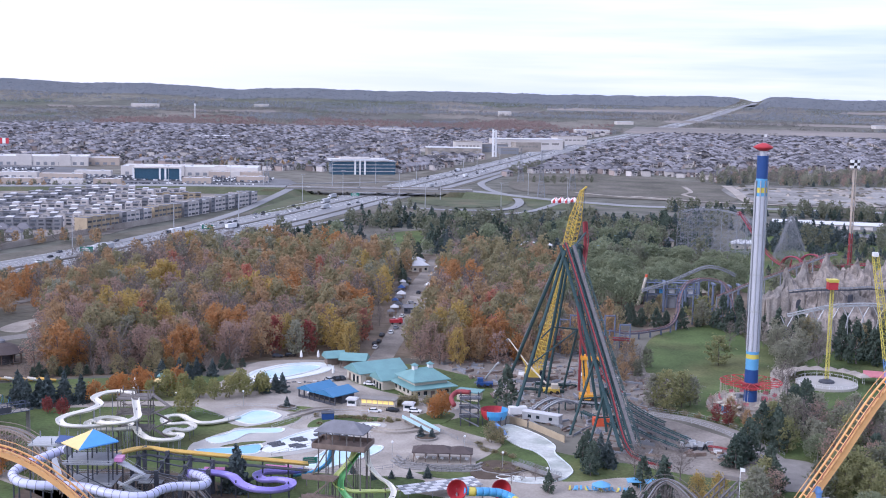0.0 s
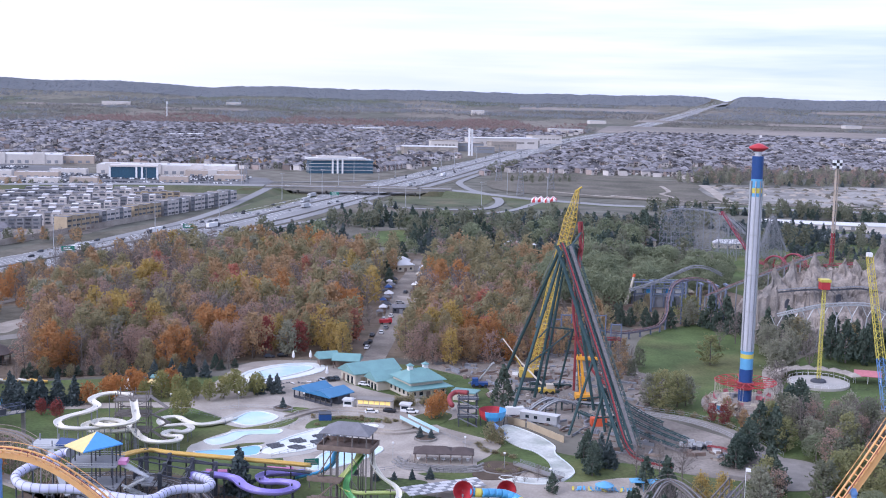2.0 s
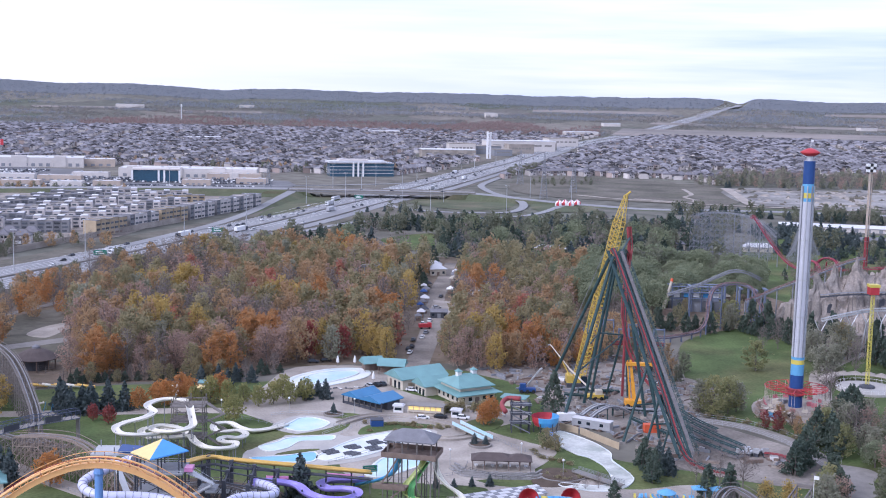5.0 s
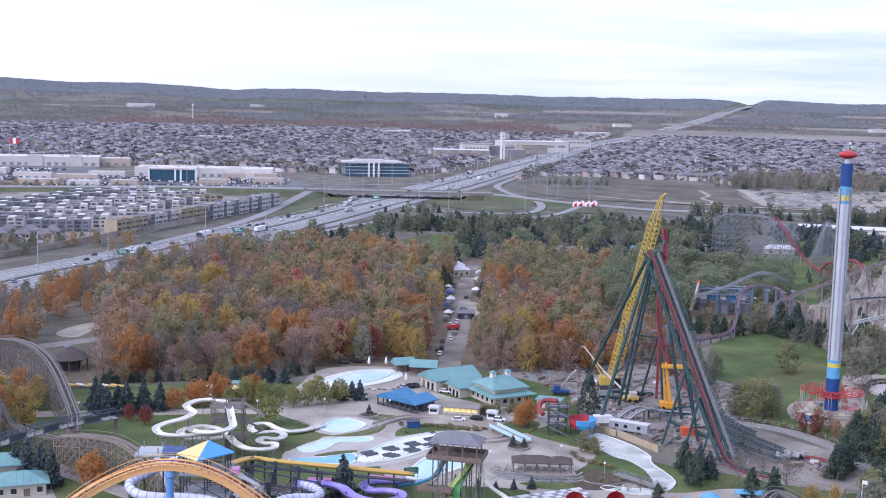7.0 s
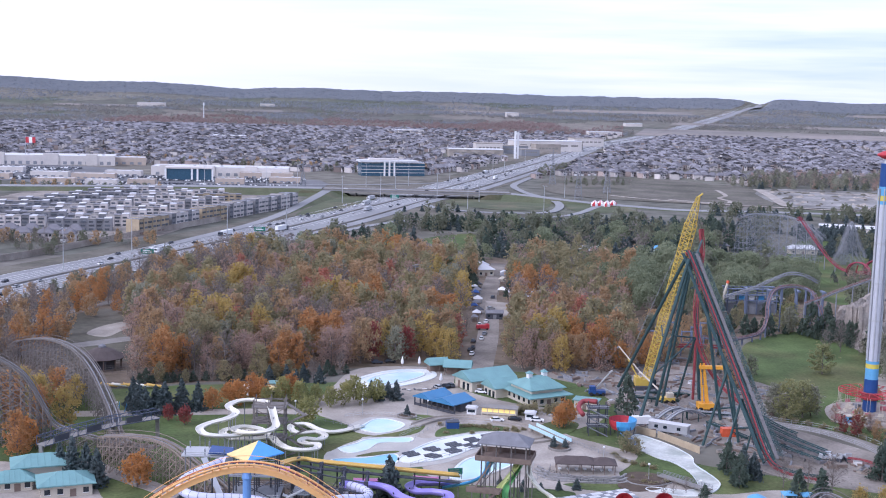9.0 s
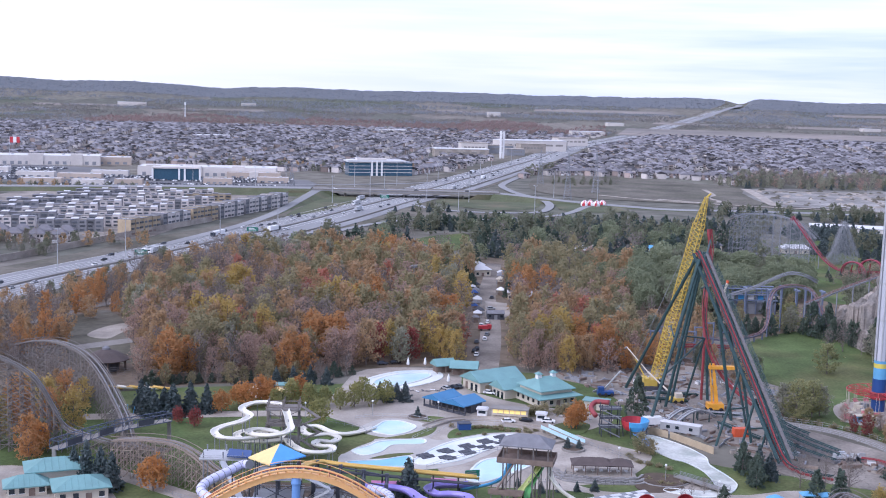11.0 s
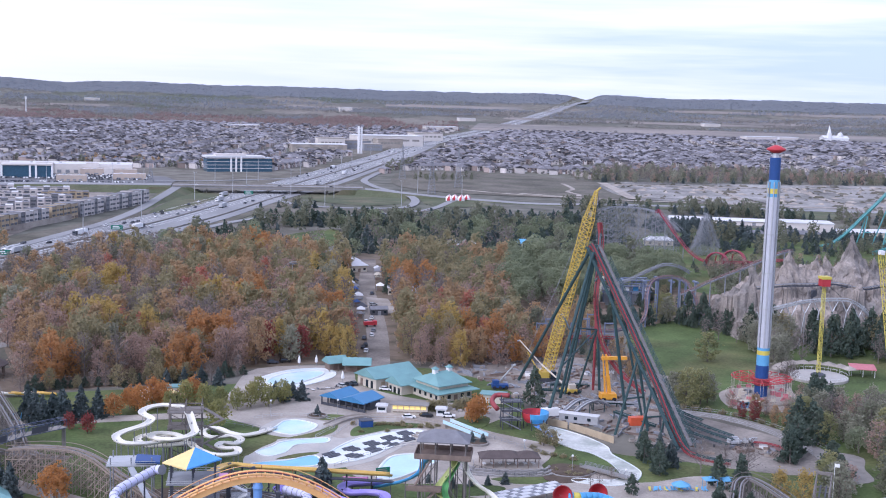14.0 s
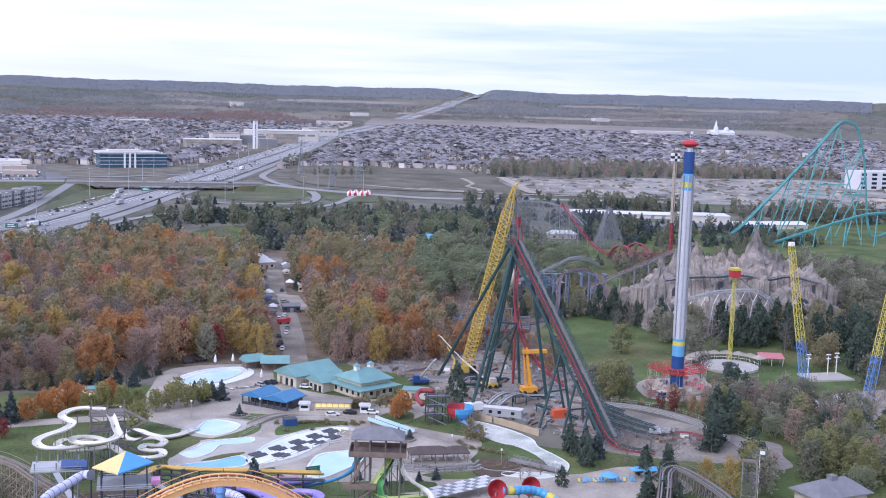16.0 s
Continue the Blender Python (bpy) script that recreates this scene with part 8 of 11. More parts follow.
def build_bottom_slides():
    """Blue, yellow and red tubes below the paved walk."""
    t = thing("tube_slide", "thick blue and yellow tube slide with red bowl mouths", "water slide")
    c = spline([(10.2, 295.2, 7.3), (13.1, 295.4, 7.0), (16.5, 297, 6.5), (20, 298.4, 5.6), (23, 297, 4.6), (25, 293, 3.6)], 6)
    for k in range(0, len(c) - 1, 3):
        Geo().tube(c[k : k + 4], 1.15, 12).obj("tube_section", YELLOW if (k // 3) in (1, 8) else SLIDE_BLUE, t, smooth=True)
    posts_under(t, c, 5, 0.2, STEEL_GREY)
    for x, y, z, d in ((8.4, 295, 7.7, 0.5), (20.1, 303.2, 5.2, 1.2)):
        g = Geo()
        n, m = 16, Matrix.Translation((x, y, z)) @ Matrix.Rotation(radians(75), 4, "X") @ Matrix.Rotation(d, 4, "Z")
        g.lathe([(1.2, -2.4), (1.4, -1.8), (1.9, -0.5), (2.5, 0.7), (2.6, 1.3), (2.45, 1.3)], n, caps=False)
        g.v = [tuple(m @ Vector(p)) for p in g.v]
        bowl = g.obj("bowl", DULL_RED, t, "red funnel mouth", True)
        g = Geo().lathe([(2.45, 1.3), (2.3, 0.7), (1.7, -0.4), (1.15, -1.6), (0.1, -1.9)], n, caps=False)
        g.v = [tuple(m @ Vector(p)) for p in g.v]
        g.obj("lining", RED, bowl, "brighter red inner lining", True)
        Geo().beam((x, y, 0), (x, y, z - 0.9), 0.25, 6).obj("leg", STEEL_GREY, t)
    r = thing("covered_queue", "long patterned grey and white canopy roof", "canopy")
    a = radians(24)
    for i in range(14):
        for j in range(4):
            u, v = -11 + 1.62 * i, -3.2 + 1.62 * j
            m = Matrix.Translation((4, 312.5, 2.6 + 0.12 * j)) @ Matrix.Rotation(a, 4, "Z")
            Geo().box(u, u + 1.56, v, v + 1.56, 0, 0.12, m).obj("roof_panel", (FLAT_ROOF if (i * 3 + j * 2) % 5 < 3 else STEEL_GREY), r)
    for i in (-10, -3, 4, 11):
        for j in (-2.8, 2.8):
            m = Matrix.Translation((4, 312.5, 0)) @ Matrix.Rotation(a, 4, "Z")
            p = m @ Vector((i, j, 0))
            Geo().beam(p, p + Vector((0, 0, 2.6)), 0.1, 5).obj("post", STEEL_GREY, r)


build_bottom_slides()


def umbrella(x, y, m, lab, h=4.2, shut=True):
    t = thing("umbrella", lab, "umbrella", "plaza umbrellas", at=(x, y, 0.12))
    Geo().beam((0, 0, 0), (0, 0, h), 0.07, 5).obj("pole", STEEL_GREY, t)
    if shut:
        Geo().lathe([(0.12, 1.1), (0.62, 1.5), (0.5, 2.8), (0.1, h)], 10).obj("canopy", m, t)
    else:
        Geo().lathe([(2.6, h - 1.1), (2.65, h - 0.9), (1.2, h - 0.2), (0.1, h + 0.2)], 12).obj("canopy", m, t)
    Geo().lathe([(0.5, 0), (0.4, 0.15)], 8).obj("base", CONC_DARK, t)


for x, y in ((-49.9, 473), (-43.2, 473.7), (-35, 446.4)):
    umbrella(x, y, WHITE, "tall folded white umbrella beside the pool")
umbrella(-100, 424, CREAM, "open pale umbrella by the far walk", 3.6, False)
umbrella(-96, 425, YELLOW_ROOF, "open yellow umbrella by the far walk", 3.2, False)


def build_small_park():
    t = thing("shelter", "pale round-topped pink refreshment stall", "stall", at=(-102.5, 426, 0))
    Geo().lathe([(3.2, 0), (3.2, 2.2)], 14).obj("wall", WHITE, t)
    Geo().lathe([(3.9, 2.1), (3.4, 2.9), (2.0, 3.6), (0.2, 3.9)], 14).obj("roof", CREAM, t, smooth=True)
    s = thing("shed", "small shed with a pale green roof", "shed", at=(-94, 431, 0))
    Geo().box(-3, 3, -2, 2, 0, 3).obj("wall", CREAM, s)
    Geo().box(-3.4, 3.4, -2.4, 2.4, 3, 3.3).obj("roof", TEAL_ROOF, s)
    Geo().box(-0.5, 0.5, -2.08, -1.95, 0, 2.1).obj("door", BROWN_WOOD, s)
    f = thing("plaza_planter", "round concrete planter with a small dark tree", "planter", at=(-46.9, 399.4, 0))
    Geo().lathe([(3.4, 0.1), (3.4, 0.75), (2.9, 0.75), (2.9, 0.5)], 20).obj("kerb", CONC_DARK, f)
    Geo().lathe([(2.9, 0.2), (2.9, 0.62), (0.3, 0.8)], 16).obj("soil", MULCH, f)
    p2 = thing("plaza_planter", "round concrete planter with two small dark trees", "planter", at=(0.5, 366, 0))
    Geo().lathe([(3.6, 0.1), (3.6, 0.7), (3.1, 0.7), (3.1, 0.5)], 20).obj("kerb", CONC_DARK, p2)
    Geo().lathe([(3.1, 0.2), (3.1, 0.6), (0.3, 0.8)], 16).obj("soil", MULCH, p2)
    b = thing("footbridge", "pale turquoise footbridge over the river channel", "footbridge")
    m = [(-6.2, 384.5, 1.6), (3.4, 369.8, 0.8)]
    Geo().sweep(m, [(-1.6, -0.15), (1.6, -0.15), (1.6, 0.15), (-1.6, 0.15)]).obj("deck", CONCRETE, b)
    for s in (-1.6, 1.6):
        Geo().sweep(m, [(s - 0.08, 0.1), (s + 0.08, 0.1), (s + 0.08, 1.2), (s - 0.08, 1.2)]).obj("side_panel", POOL_BLUE, b)
    Geo().box(-6.8, -5.4, 383.6, 385.4, 0, 1.5).obj("abutment", CONC_DARK, b)
    r2 = thing("footbridge", "grey steel footbridge by the planted island", "footbridge")
    m = [(26.4, 339, 1.0), (37.4, 325.6, 1.2)]
    Geo().sweep(m, [(-1.4, -0.15), (1.4, -0.15), (1.4, 0.15), (-1.4, 0.15)]).obj("deck", CONC_DARK, r2)
    for s in (-1.4, 1.4):
        for z in (0.45, 0.8, 1.15):
            Geo().sweep(m, [(s - 0.04, z - 0.04), (s + 0.04, z - 0.04), (s + 0.04, z + 0.04), (s - 0.04, z + 0.04)]).obj("handrail", STEEL_GREY, r2)
        for k in range(10):
            a, b = Vector(m[0]).lerp(Vector(m[1]), k / 9), Vector((-13.4, -11, 0)).normalized() * s
            Geo().beam(a + b, a + b + Vector((0, 0, 1.2)), 0.05, 4).obj("rail_post", STEEL_GREY, r2)
    for x, y in ((26.6, 338.8), (32, 332.2), (37.2, 325.8)):
        Geo().beam((x, y, 0), (x, y, 1), 0.3, 6).obj("pier", CONC_DARK, r2)
    for x, y in ((57.5, 319.5), (62.4, 318.8)):
        c = thing("shade_canopy", "light blue square shade canopy", "canopy", "blue canopies", at=(x, y, 0.12))
        Geo().hip(Matrix.Translation((0, 0, 2.7)), 3.8, 3.4, 0.8, 1.7, 0.15).obj("canopy", LIGHT_BLUE, c)
        for u in (-1.6, 1.6):
            for v in (-1.4, 1.4):
                Geo().beam((u, v, 0), (u, v, 2.7), 0.07, 4).obj("post", LIGHT_BLUE, c)
    umbrella(48.3, 317.5, LIGHT_BLUE, "open light blue umbrella on the walk", 2.9, False)
    rng = random.Random(3)
    for k in range(16):
        x, y = 40 + k * 1.05 + rng.uniform(-0.3, 0.3), 318.4 - 0.06 * k + rng.uniform(-0.5, 0.5)
        c = thing("lounge_chair", "light blue plastic lounge chair", "chair", "lounge chairs", at=pose(x, y, 0.16, 0, 0, rng.uniform(60, 120)))
        Geo().box(-0.8, 0.5, -0.3, 0.3, 0.3, 0.38).obj("seat", LIGHT_BLUE if k % 4 else YELLOW, c)
        Geo().box(0, 0.75, -0.3, 0.3, -0.04, 0.04, Matrix.Translation((0.5, 0, 0.34)) @ Matrix.Rotation(radians(-55), 4, "Y")).obj("backrest", LIGHT_BLUE if k % 4 else YELLOW, c)
        for u in (-0.7, 0.4):
            for v in (-0.25, 0.25):
                Geo().beam((u, v, 0), (u, v, 0.3), 0.03, 4).obj("leg", WHITE, c)
    # loungers stacked round the wading pool
    for k in range(26):
        a = 0.2 + 2.5 * k / 25
        x, y = -50 + 22 * math.cos(a) * 0.9, 447 - 14 * math.sin(a) * 0.9 + (k % 2) * 1.4
        c = thing("lounge_chair", "dark folded lounge chair by the wading pool", "chair", "loungers by the wading pool", at=pose(x, y, 0.16, 0, 0, rng.uniform(0, 180)))
        Geo().box(-0.85, 0.85, -0.32, 0.32, 0.28, 0.36).obj("seat", STEEL_DARK if k % 3 else WHITE, c)
        for u in (-0.7, 0.7):
            Geo().box(u - 0.04, u + 0.04, -0.3, 0.3, 0, 0.28).obj("leg", STEEL_GREY, c)


build_small_park()


def pool_sign(x, y):
    t = thing("pool_sign", "green board sign on two posts by the pool", "sign", at=pose(x, y, 0.1, 0, 0, 14))
    for u in (-1.9, 1.9):
        Geo().beam((u, 0, 0), (u, 0, 3.6), 0.1, 5).obj("post", STEEL_GREY, t)
    board = Geo().box(-2.1, 2.1, -0.08, 0.08, 1.7, 3.6).obj("board", SIGN_GREEN, t)
    for k in range(3):
        Geo().box(-1.6, 1.6 - 0.3 * k, -0.12, -0.07, 2.0 + 0.5 * k, 2.2 + 0.5 * k).obj("lettering_bar", CONC_DARK, board)


pool_sign(-32.4, 333)


def walk_lamp(x, y):
    t = thing("walk_lamp", "slim pale lamp post beside the walk", "lamp post", "walk lamps", at=(x, y, 0.1))
    Geo().beam((0, 0, 0), (0, 0, 4.6), 0.09, 5, 0.06).obj("pole", STEEL_LIGHT, t)
    Geo().lathe([(0.12, 4.6), (0.34, 4.75), (0.34, 5.1), (0.1, 5.3)], 10).obj("lantern", WHITE, t, "white lantern")


for x, y in ((-9.5, 345), (22.5, 336), (-40, 402), (-62, 402), (12, 352), (34, 322), (-84, 398)):
    walk_lamp(x, y)


def fence(pts, h=1.3, step=3.2, m=None, lab="low grey metal fence along the walk", bars=2):
    t = thing("fence", lab, "fence")
    q, w = along(pts, step)
    for p in q:
        Geo().beam((p[0], p[1], 0), (p[0], p[1], h), 0.06, 4).obj("post", m or STEEL_GREY, t)
    for k in range(bars):
        Geo().tube([(p[0], p[1], h * (k + 1) / bars - 0.05) for p in q], 0.045, 4).obj("rail", m or STEEL_GREY, t)


fence(spline([(-82, 395), (-66, 386), (-63, 378)], 4))
fence([(-46, 384), (-38, 393), (-30, 396)])
fence(spline([(-45, 345), (-38, 352), (-26, 362), (-14, 366)], 5), lab="grey fence along the wave pool")
fence(spline([(-40, 330), (-24, 330), (-8, 336), (-4, 348)], 5))
fence(spline([(20, 352), (12, 362), (4, 374)], 4))
fence(spline([(68, 401), (76, 396.5), (85.5, 391), (92.5, 383), (97.5, 373), (100.2, 360), (101.8, 345)], 6), 1.6, 3.4, STEEL_LIGHT, "long pale rail fence beside the service road", 3)
fence(spline([(74, 406), (81, 401.5), (90, 397), (98, 388), (103.6, 376), (107, 361), (108.6, 352)], 6), 1.4, 3.4, STEEL_LIGHT, "pale rail fence on the lawn side of the service road", 2)
fence(spline([(-67.4, 396.9), (-60.7, 400.1), (-51.1, 399.9), (-43.3, 395.6), (-39.7, 392.1)], 5), 1.2, 3.2, STEEL_LIGHT, "pale rail fence round the slide pool", 2)
fence(spline([(-43.9, 374.3), (-39.9, 383.4), (-34.7, 393.1)], 5), 1.2, 3.2, STEEL_LIGHT, "pale rail fence beside the ramp walk", 2)
fence(spline([(-37.4, 383.6), (-32.1, 393.9), (-25.2, 394.6), (-16, 393)], 5), 1.2, 3.2, STEEL_LIGHT, "pale rail fence above the planted bed", 2)
fence([(-48.8, 374.5), (-45, 381), (-41.5, 386.4)], 1.2, 3.2, STEEL_LIGHT, "pale rail fence beside the ramp walk", 2)
fence(spline([(-5.2, 341.6), (-0.8, 337.1), (6.0, 333.0), (12, 333.5)], 5), 1.3, 2.2, STEEL_DARK, "dark rail fence below the pavilion", 3)
fence([(-161, 452), (-140, 447), (-121, 443), (-96, 446)], 3.2, 3.0, WOOD_GREY, "tall grey fence along the wood", 4)
fence(spline([(-98, 308), (-112, 318), (-128, 334)], 4), 1.2, 3, STEEL_GREY)
for x0, y0, n, a in ((27.8, 386.2, 3, -0.77), (33.6, 380.8, 8, -1.05)):
    t = thing("plywood_fence", "tan plywood hoarding along the building site", "fence")
    for k in range(n):
        m = Matrix.Translation((x0 + 2.45 * k * math.cos(a), y0 + 2.45 * k * math.sin(a), 0)) @ Matrix.Rotation(a, 4, "Z")
        Geo().box(0, 2.4, -0.05, 0.05, 0, 2.2 + 0.05 * (k % 2), m).obj("panel", SHEATHING, t)


def build_site():
    c = thing("site_container", "orange shipping container on the site", "container", at=pose(57.4, 384.2, 0.1, 0, 0, 4))
    Geo().box(-2.6, 2.6, -1.3, 1.3, 0, 2.7).obj("body", ORANGE_RED, c)
    for k in range(9):
        Geo().box(-2.4 + 0.6 * k - 0.12, -2.4 + 0.6 * k + 0.12, -1.36, -1.28, 0.2, 2.5).obj("rib", ORANGE_RED, c)
    o = thing("site_trailer", "pale grey site office trailer", "trailer", at=pose(38.4, 386.5, 0.1, 0, 0, -29))
    Geo().box(-6.5, 6.5, -1.5, 1.5, 0.5, 3.2).obj("body", STEEL_LIGHT, o)
    Geo().box(-6.7, 6.7, -1.7, 1.7, 3.2, 3.4).obj("roof", FLAT_ROOF, o)
    for u in (-4.5, -1.5, 3):
        Geo().box(u, u + 1.2, -1.58, -1.48, 1.5, 2.5).obj("window", GLASS_DARK, o)
    for u in (-5, 0, 5):
        Geo().box(u - 0.3, u + 0.3, -1.2, 1.2, 0, 0.5).obj("block", CONC_DARK, o)
    o2 = thing("site_trailer", "white site trailer beside the hill foot", "trailer", at=pose(31, 396, 0.1, 0, 0, 10))
    Geo().box(-3, 3, -1.3, 1.3, 0.4, 2.8).obj("body", WHITE, o2)
    Geo().box(-3, 3, -1.2, 1.2, 0, 0.4).obj("skirt", STEEL_DARK, o2)
    # track pieces lying and standing on the site
    for k, (x, y, a, n, rise) in enumerate(((36, 396, 30, 8, 4.2), (39, 394, 28, 8, 4.2), (48, 405, 10, 6, 2), (34, 425, 4, 9, 1.5), (52, 392, -50, 8, 2.0), (40, 432, 12, 8, 1.6))):
        t = thing("track_section", "loose coaster track section on low supports", "track section", "loose track sections")
        c, s = math.cos(radians(a)), math.sin(radians(a))
        pts = [(x + u * c, y + u * s, 0.9 + rise * math.sin(math.pi * (i + 1) / (n + 1)) if k < 2 else 0.9 + rise * (1 - i / n)) for i, u in enumerate(np.linspace(0, 16, n))]
        for o in (-0.9, 0.6):
            Geo().sweep(pts, [(o, -0.12), (o + 0.3, -0.12), (o + 0.3, 0.12), (o, 0.12)]).obj("rail", STEEL_LIGHT if k < 3 else DARK_TEAL, t)
        Geo().sweep(pts, [(-0.5, -0.7), (0.5, -0.7), (0.5, -0.2), (-0.5, -0.2)]).obj("spine", DARK_TEAL if k > 1 else STEEL_GREY, t)
        for i in range(0, n, 3):
            Geo().beam((pts[i][0], pts[i][1], 0), (pts[i][0], pts[i][1], pts[i][2] - 0.4), 0.2, 5).obj("support", DARK_TEAL, t)
    # finished track stored on dark posts beside the lift foot
    for k, (x0, y0, z0, x1, y1, z1) in enumerate(((64.5, 382, 7.0, 81.5, 361.5, 2.6), (63.0, 377, 6.2, 80.0, 357.5, 2.4), (61.8, 371, 5.0, 77.5, 354.0, 2.0), (66.5, 386.5, 7.4, 76.5, 375.0, 4.0))):
        t = thing("stored_track", "dark green coaster track stored on black posts", "track section", "stored tracks")
        c = [(x0 + (x1 - x0) * u, y0 + (y1 - y0) * u, z0 + (z1 - z0) * u - 0.5 * math.sin(math.pi * u)) for u in np.linspace(0, 1, 9)]
        truss_track(t, c, 1.3, (DARK_TEAL, GRATING, DARK_TEAL), 1.7)
        posts_under(t, c, 6.0, 0.24, STEEL_DARK)
    # the low red track that curves round the far end of the site
    t = thing("low_track", "low rust-red track curving round the site edge", "track")
    c = spline([(86.5, 357, 1.8), (90.4, 354.6, 1.9), (92.8, 350, 1.9), (92.6, 345, 1.8), (90.2, 340.6, 1.6)], 6)
    truss_track(t, c, 1.1, (DULL_RED, DUSTY_PINK, DUSTY_PINK), 1.5)
    posts_under(t, c, 6, 0.25, DARK_TEAL)
    w = thing("white_machinery", "white coaster train chassis on the site", "machinery")
    for k in range(4):
        m = Matrix.Translation((79.5 + 2.6 * k, 357.6 + 0.6 * k, 0.9)) @ Matrix.Rotation(radians(12 + 25 * k), 4, "Z")
        Geo().box(-1.4, 1.4, -0.9, 0.9, 0.4, 1.0, m).box(-1.2, -0.8, -0.9, 0.9, 1.0, 1.9, m).obj("carriage", STEEL_LIGHT, w)
        Geo().box(-1.2, 1.2, -0.7, 0.7, -0.8, 0.4, m).obj("stand", STEEL_DARK, w)
    # pale boulders along the bank by the hall
    r2 = random.Random(8)
    for k in range(26):
        x = r2.uniform(-1, 11)
        b = Geo()
        s = r2.uniform(0.35, 0.8)
        b.lathe([(0.7 * s, -0.2), (s, 0.3 * s), (0.75 * s, 0.9 * s), (0.2 * s, 1.15 * s)], 7)
        ob = b.obj("boulder", STONE if k % 3 else CONCRETE)
        ob.matrix_basis = pose(x, 405.5 - 0.35 * x + r2.uniform(-1.6, 1.6), 0.05, r2.uniform(-12, 12), r2.uniform(-12, 12), r2.uniform(0, 360))
        tagged(ob, "pale grey boulder on the bank beside the hall", "boulder", "boulders by the hall")
    # small loose pieces strewn over the site
    for name, m_, lab, seed in (("site_debris", BROWN_WOOD, "strewn planks and timber offcuts on the site", 12), ("steel_debris", STEEL_GREY, "strewn steel rails and tubes on the site", 13), ("pale_debris", CONCRETE, "strewn pale blocks and sheets on the site", 14)):
        r2, g = random.Random(seed), Geo()
        while len(g.f) < (1500 if seed < 14 else 500):
            x, y = r2.uniform(0, 95), r2.uniform(345, 510)
            if not inside(x, y, [(28, 390), (47, 376), (54, 354), (88, 348), (92, 352), (75, 398), (90, 446), (66, 500), (30, 500), (2, 480), (20, 440)]):
                continue
            ln = r2.uniform(0.7, 3.2) if seed < 14 else r2.uniform(0.4, 1.1)
            w = r2.uniform(0.12, 0.4) if seed < 14 else ln * 0.7
            g.box(-ln, ln, -w, w, 0.0, r2.uniform(0.2, 1.1), pose(x, y, 0.08, 0, 0, r2.uniform(0, 180)))
        tagged(g.obj(name, m_), lab, "debris", "", "stuff")
    rng = random.Random(4)
    for k in range(70):
        x, y = rng.uniform(22, 92), rng.uniform(346, 470)
        if not inside(x, y, [(28, 386), (47, 372), (52, 350), (88, 345), (94, 352), (75, 392), (92, 446), (50, 475), (26, 470), (20, 440)]):
            continue
        kind = k % 4
        t = thing("building_material", ("stack of timber beams on the soil", "pale concrete block on the soil", "heap of grey steel bars on the soil", "white wrapped pallet on the soil")[kind], "building material", "site clutter", at=pose(x, y, 0.1, 0, 0, rng.uniform(0, 180)))
        if kind == 0 or kind == 2:
            for i in range(4):
                Geo().box(-2.6, 2.6, -0.8 + 0.42 * i, -0.45 + 0.42 * i, 0, 0.35 + 0.3 * (i % 2)).obj("bar", WOOD if kind == 0 else STEEL_GREY, t)
        else:
            s = rng.uniform(0.6, 1.2)
            Geo().box(-s, s, -s * 0.7, s * 0.7, 0, s).obj("block", CONCRETE if kind == 1 else WHITE, t)
            Geo().box(-s, s, -s * 0.5, s * 0.5, s, s * 1.3).obj("top", CONC_DARK if kind == 1 else STEEL_LIGHT, t)


build_site()


def park_car(x, y, a, k):
    copy_thing(CARS[k], Matrix.Translation((x, y, 0.14)) @ Matrix.Rotation(radians(a), 4, "Z"))["group"] = "cars parked in the park"


for x, y, a, k in ((-17, 395.5, 8, 0), (-3.6, 396.4, -8, 0), (-36.2, 439, 120, 2), (-33.5, 440.5, 120, 1), (-31.5, 442, 115, 3), (-20.5, 433.5, -20, 0), (-16, 431, -20, 2), (-11, 397, 5, 1), (-60, 478, 10, 5), (-55, 480, 10, 1), (-12, 570, 80, 6), (-16, 530, 85, 0), (-5, 640, 80, 3), (-22, 505, 80, 1), (120, 402, 20, 3)):
    park_car(x, y, a, k)

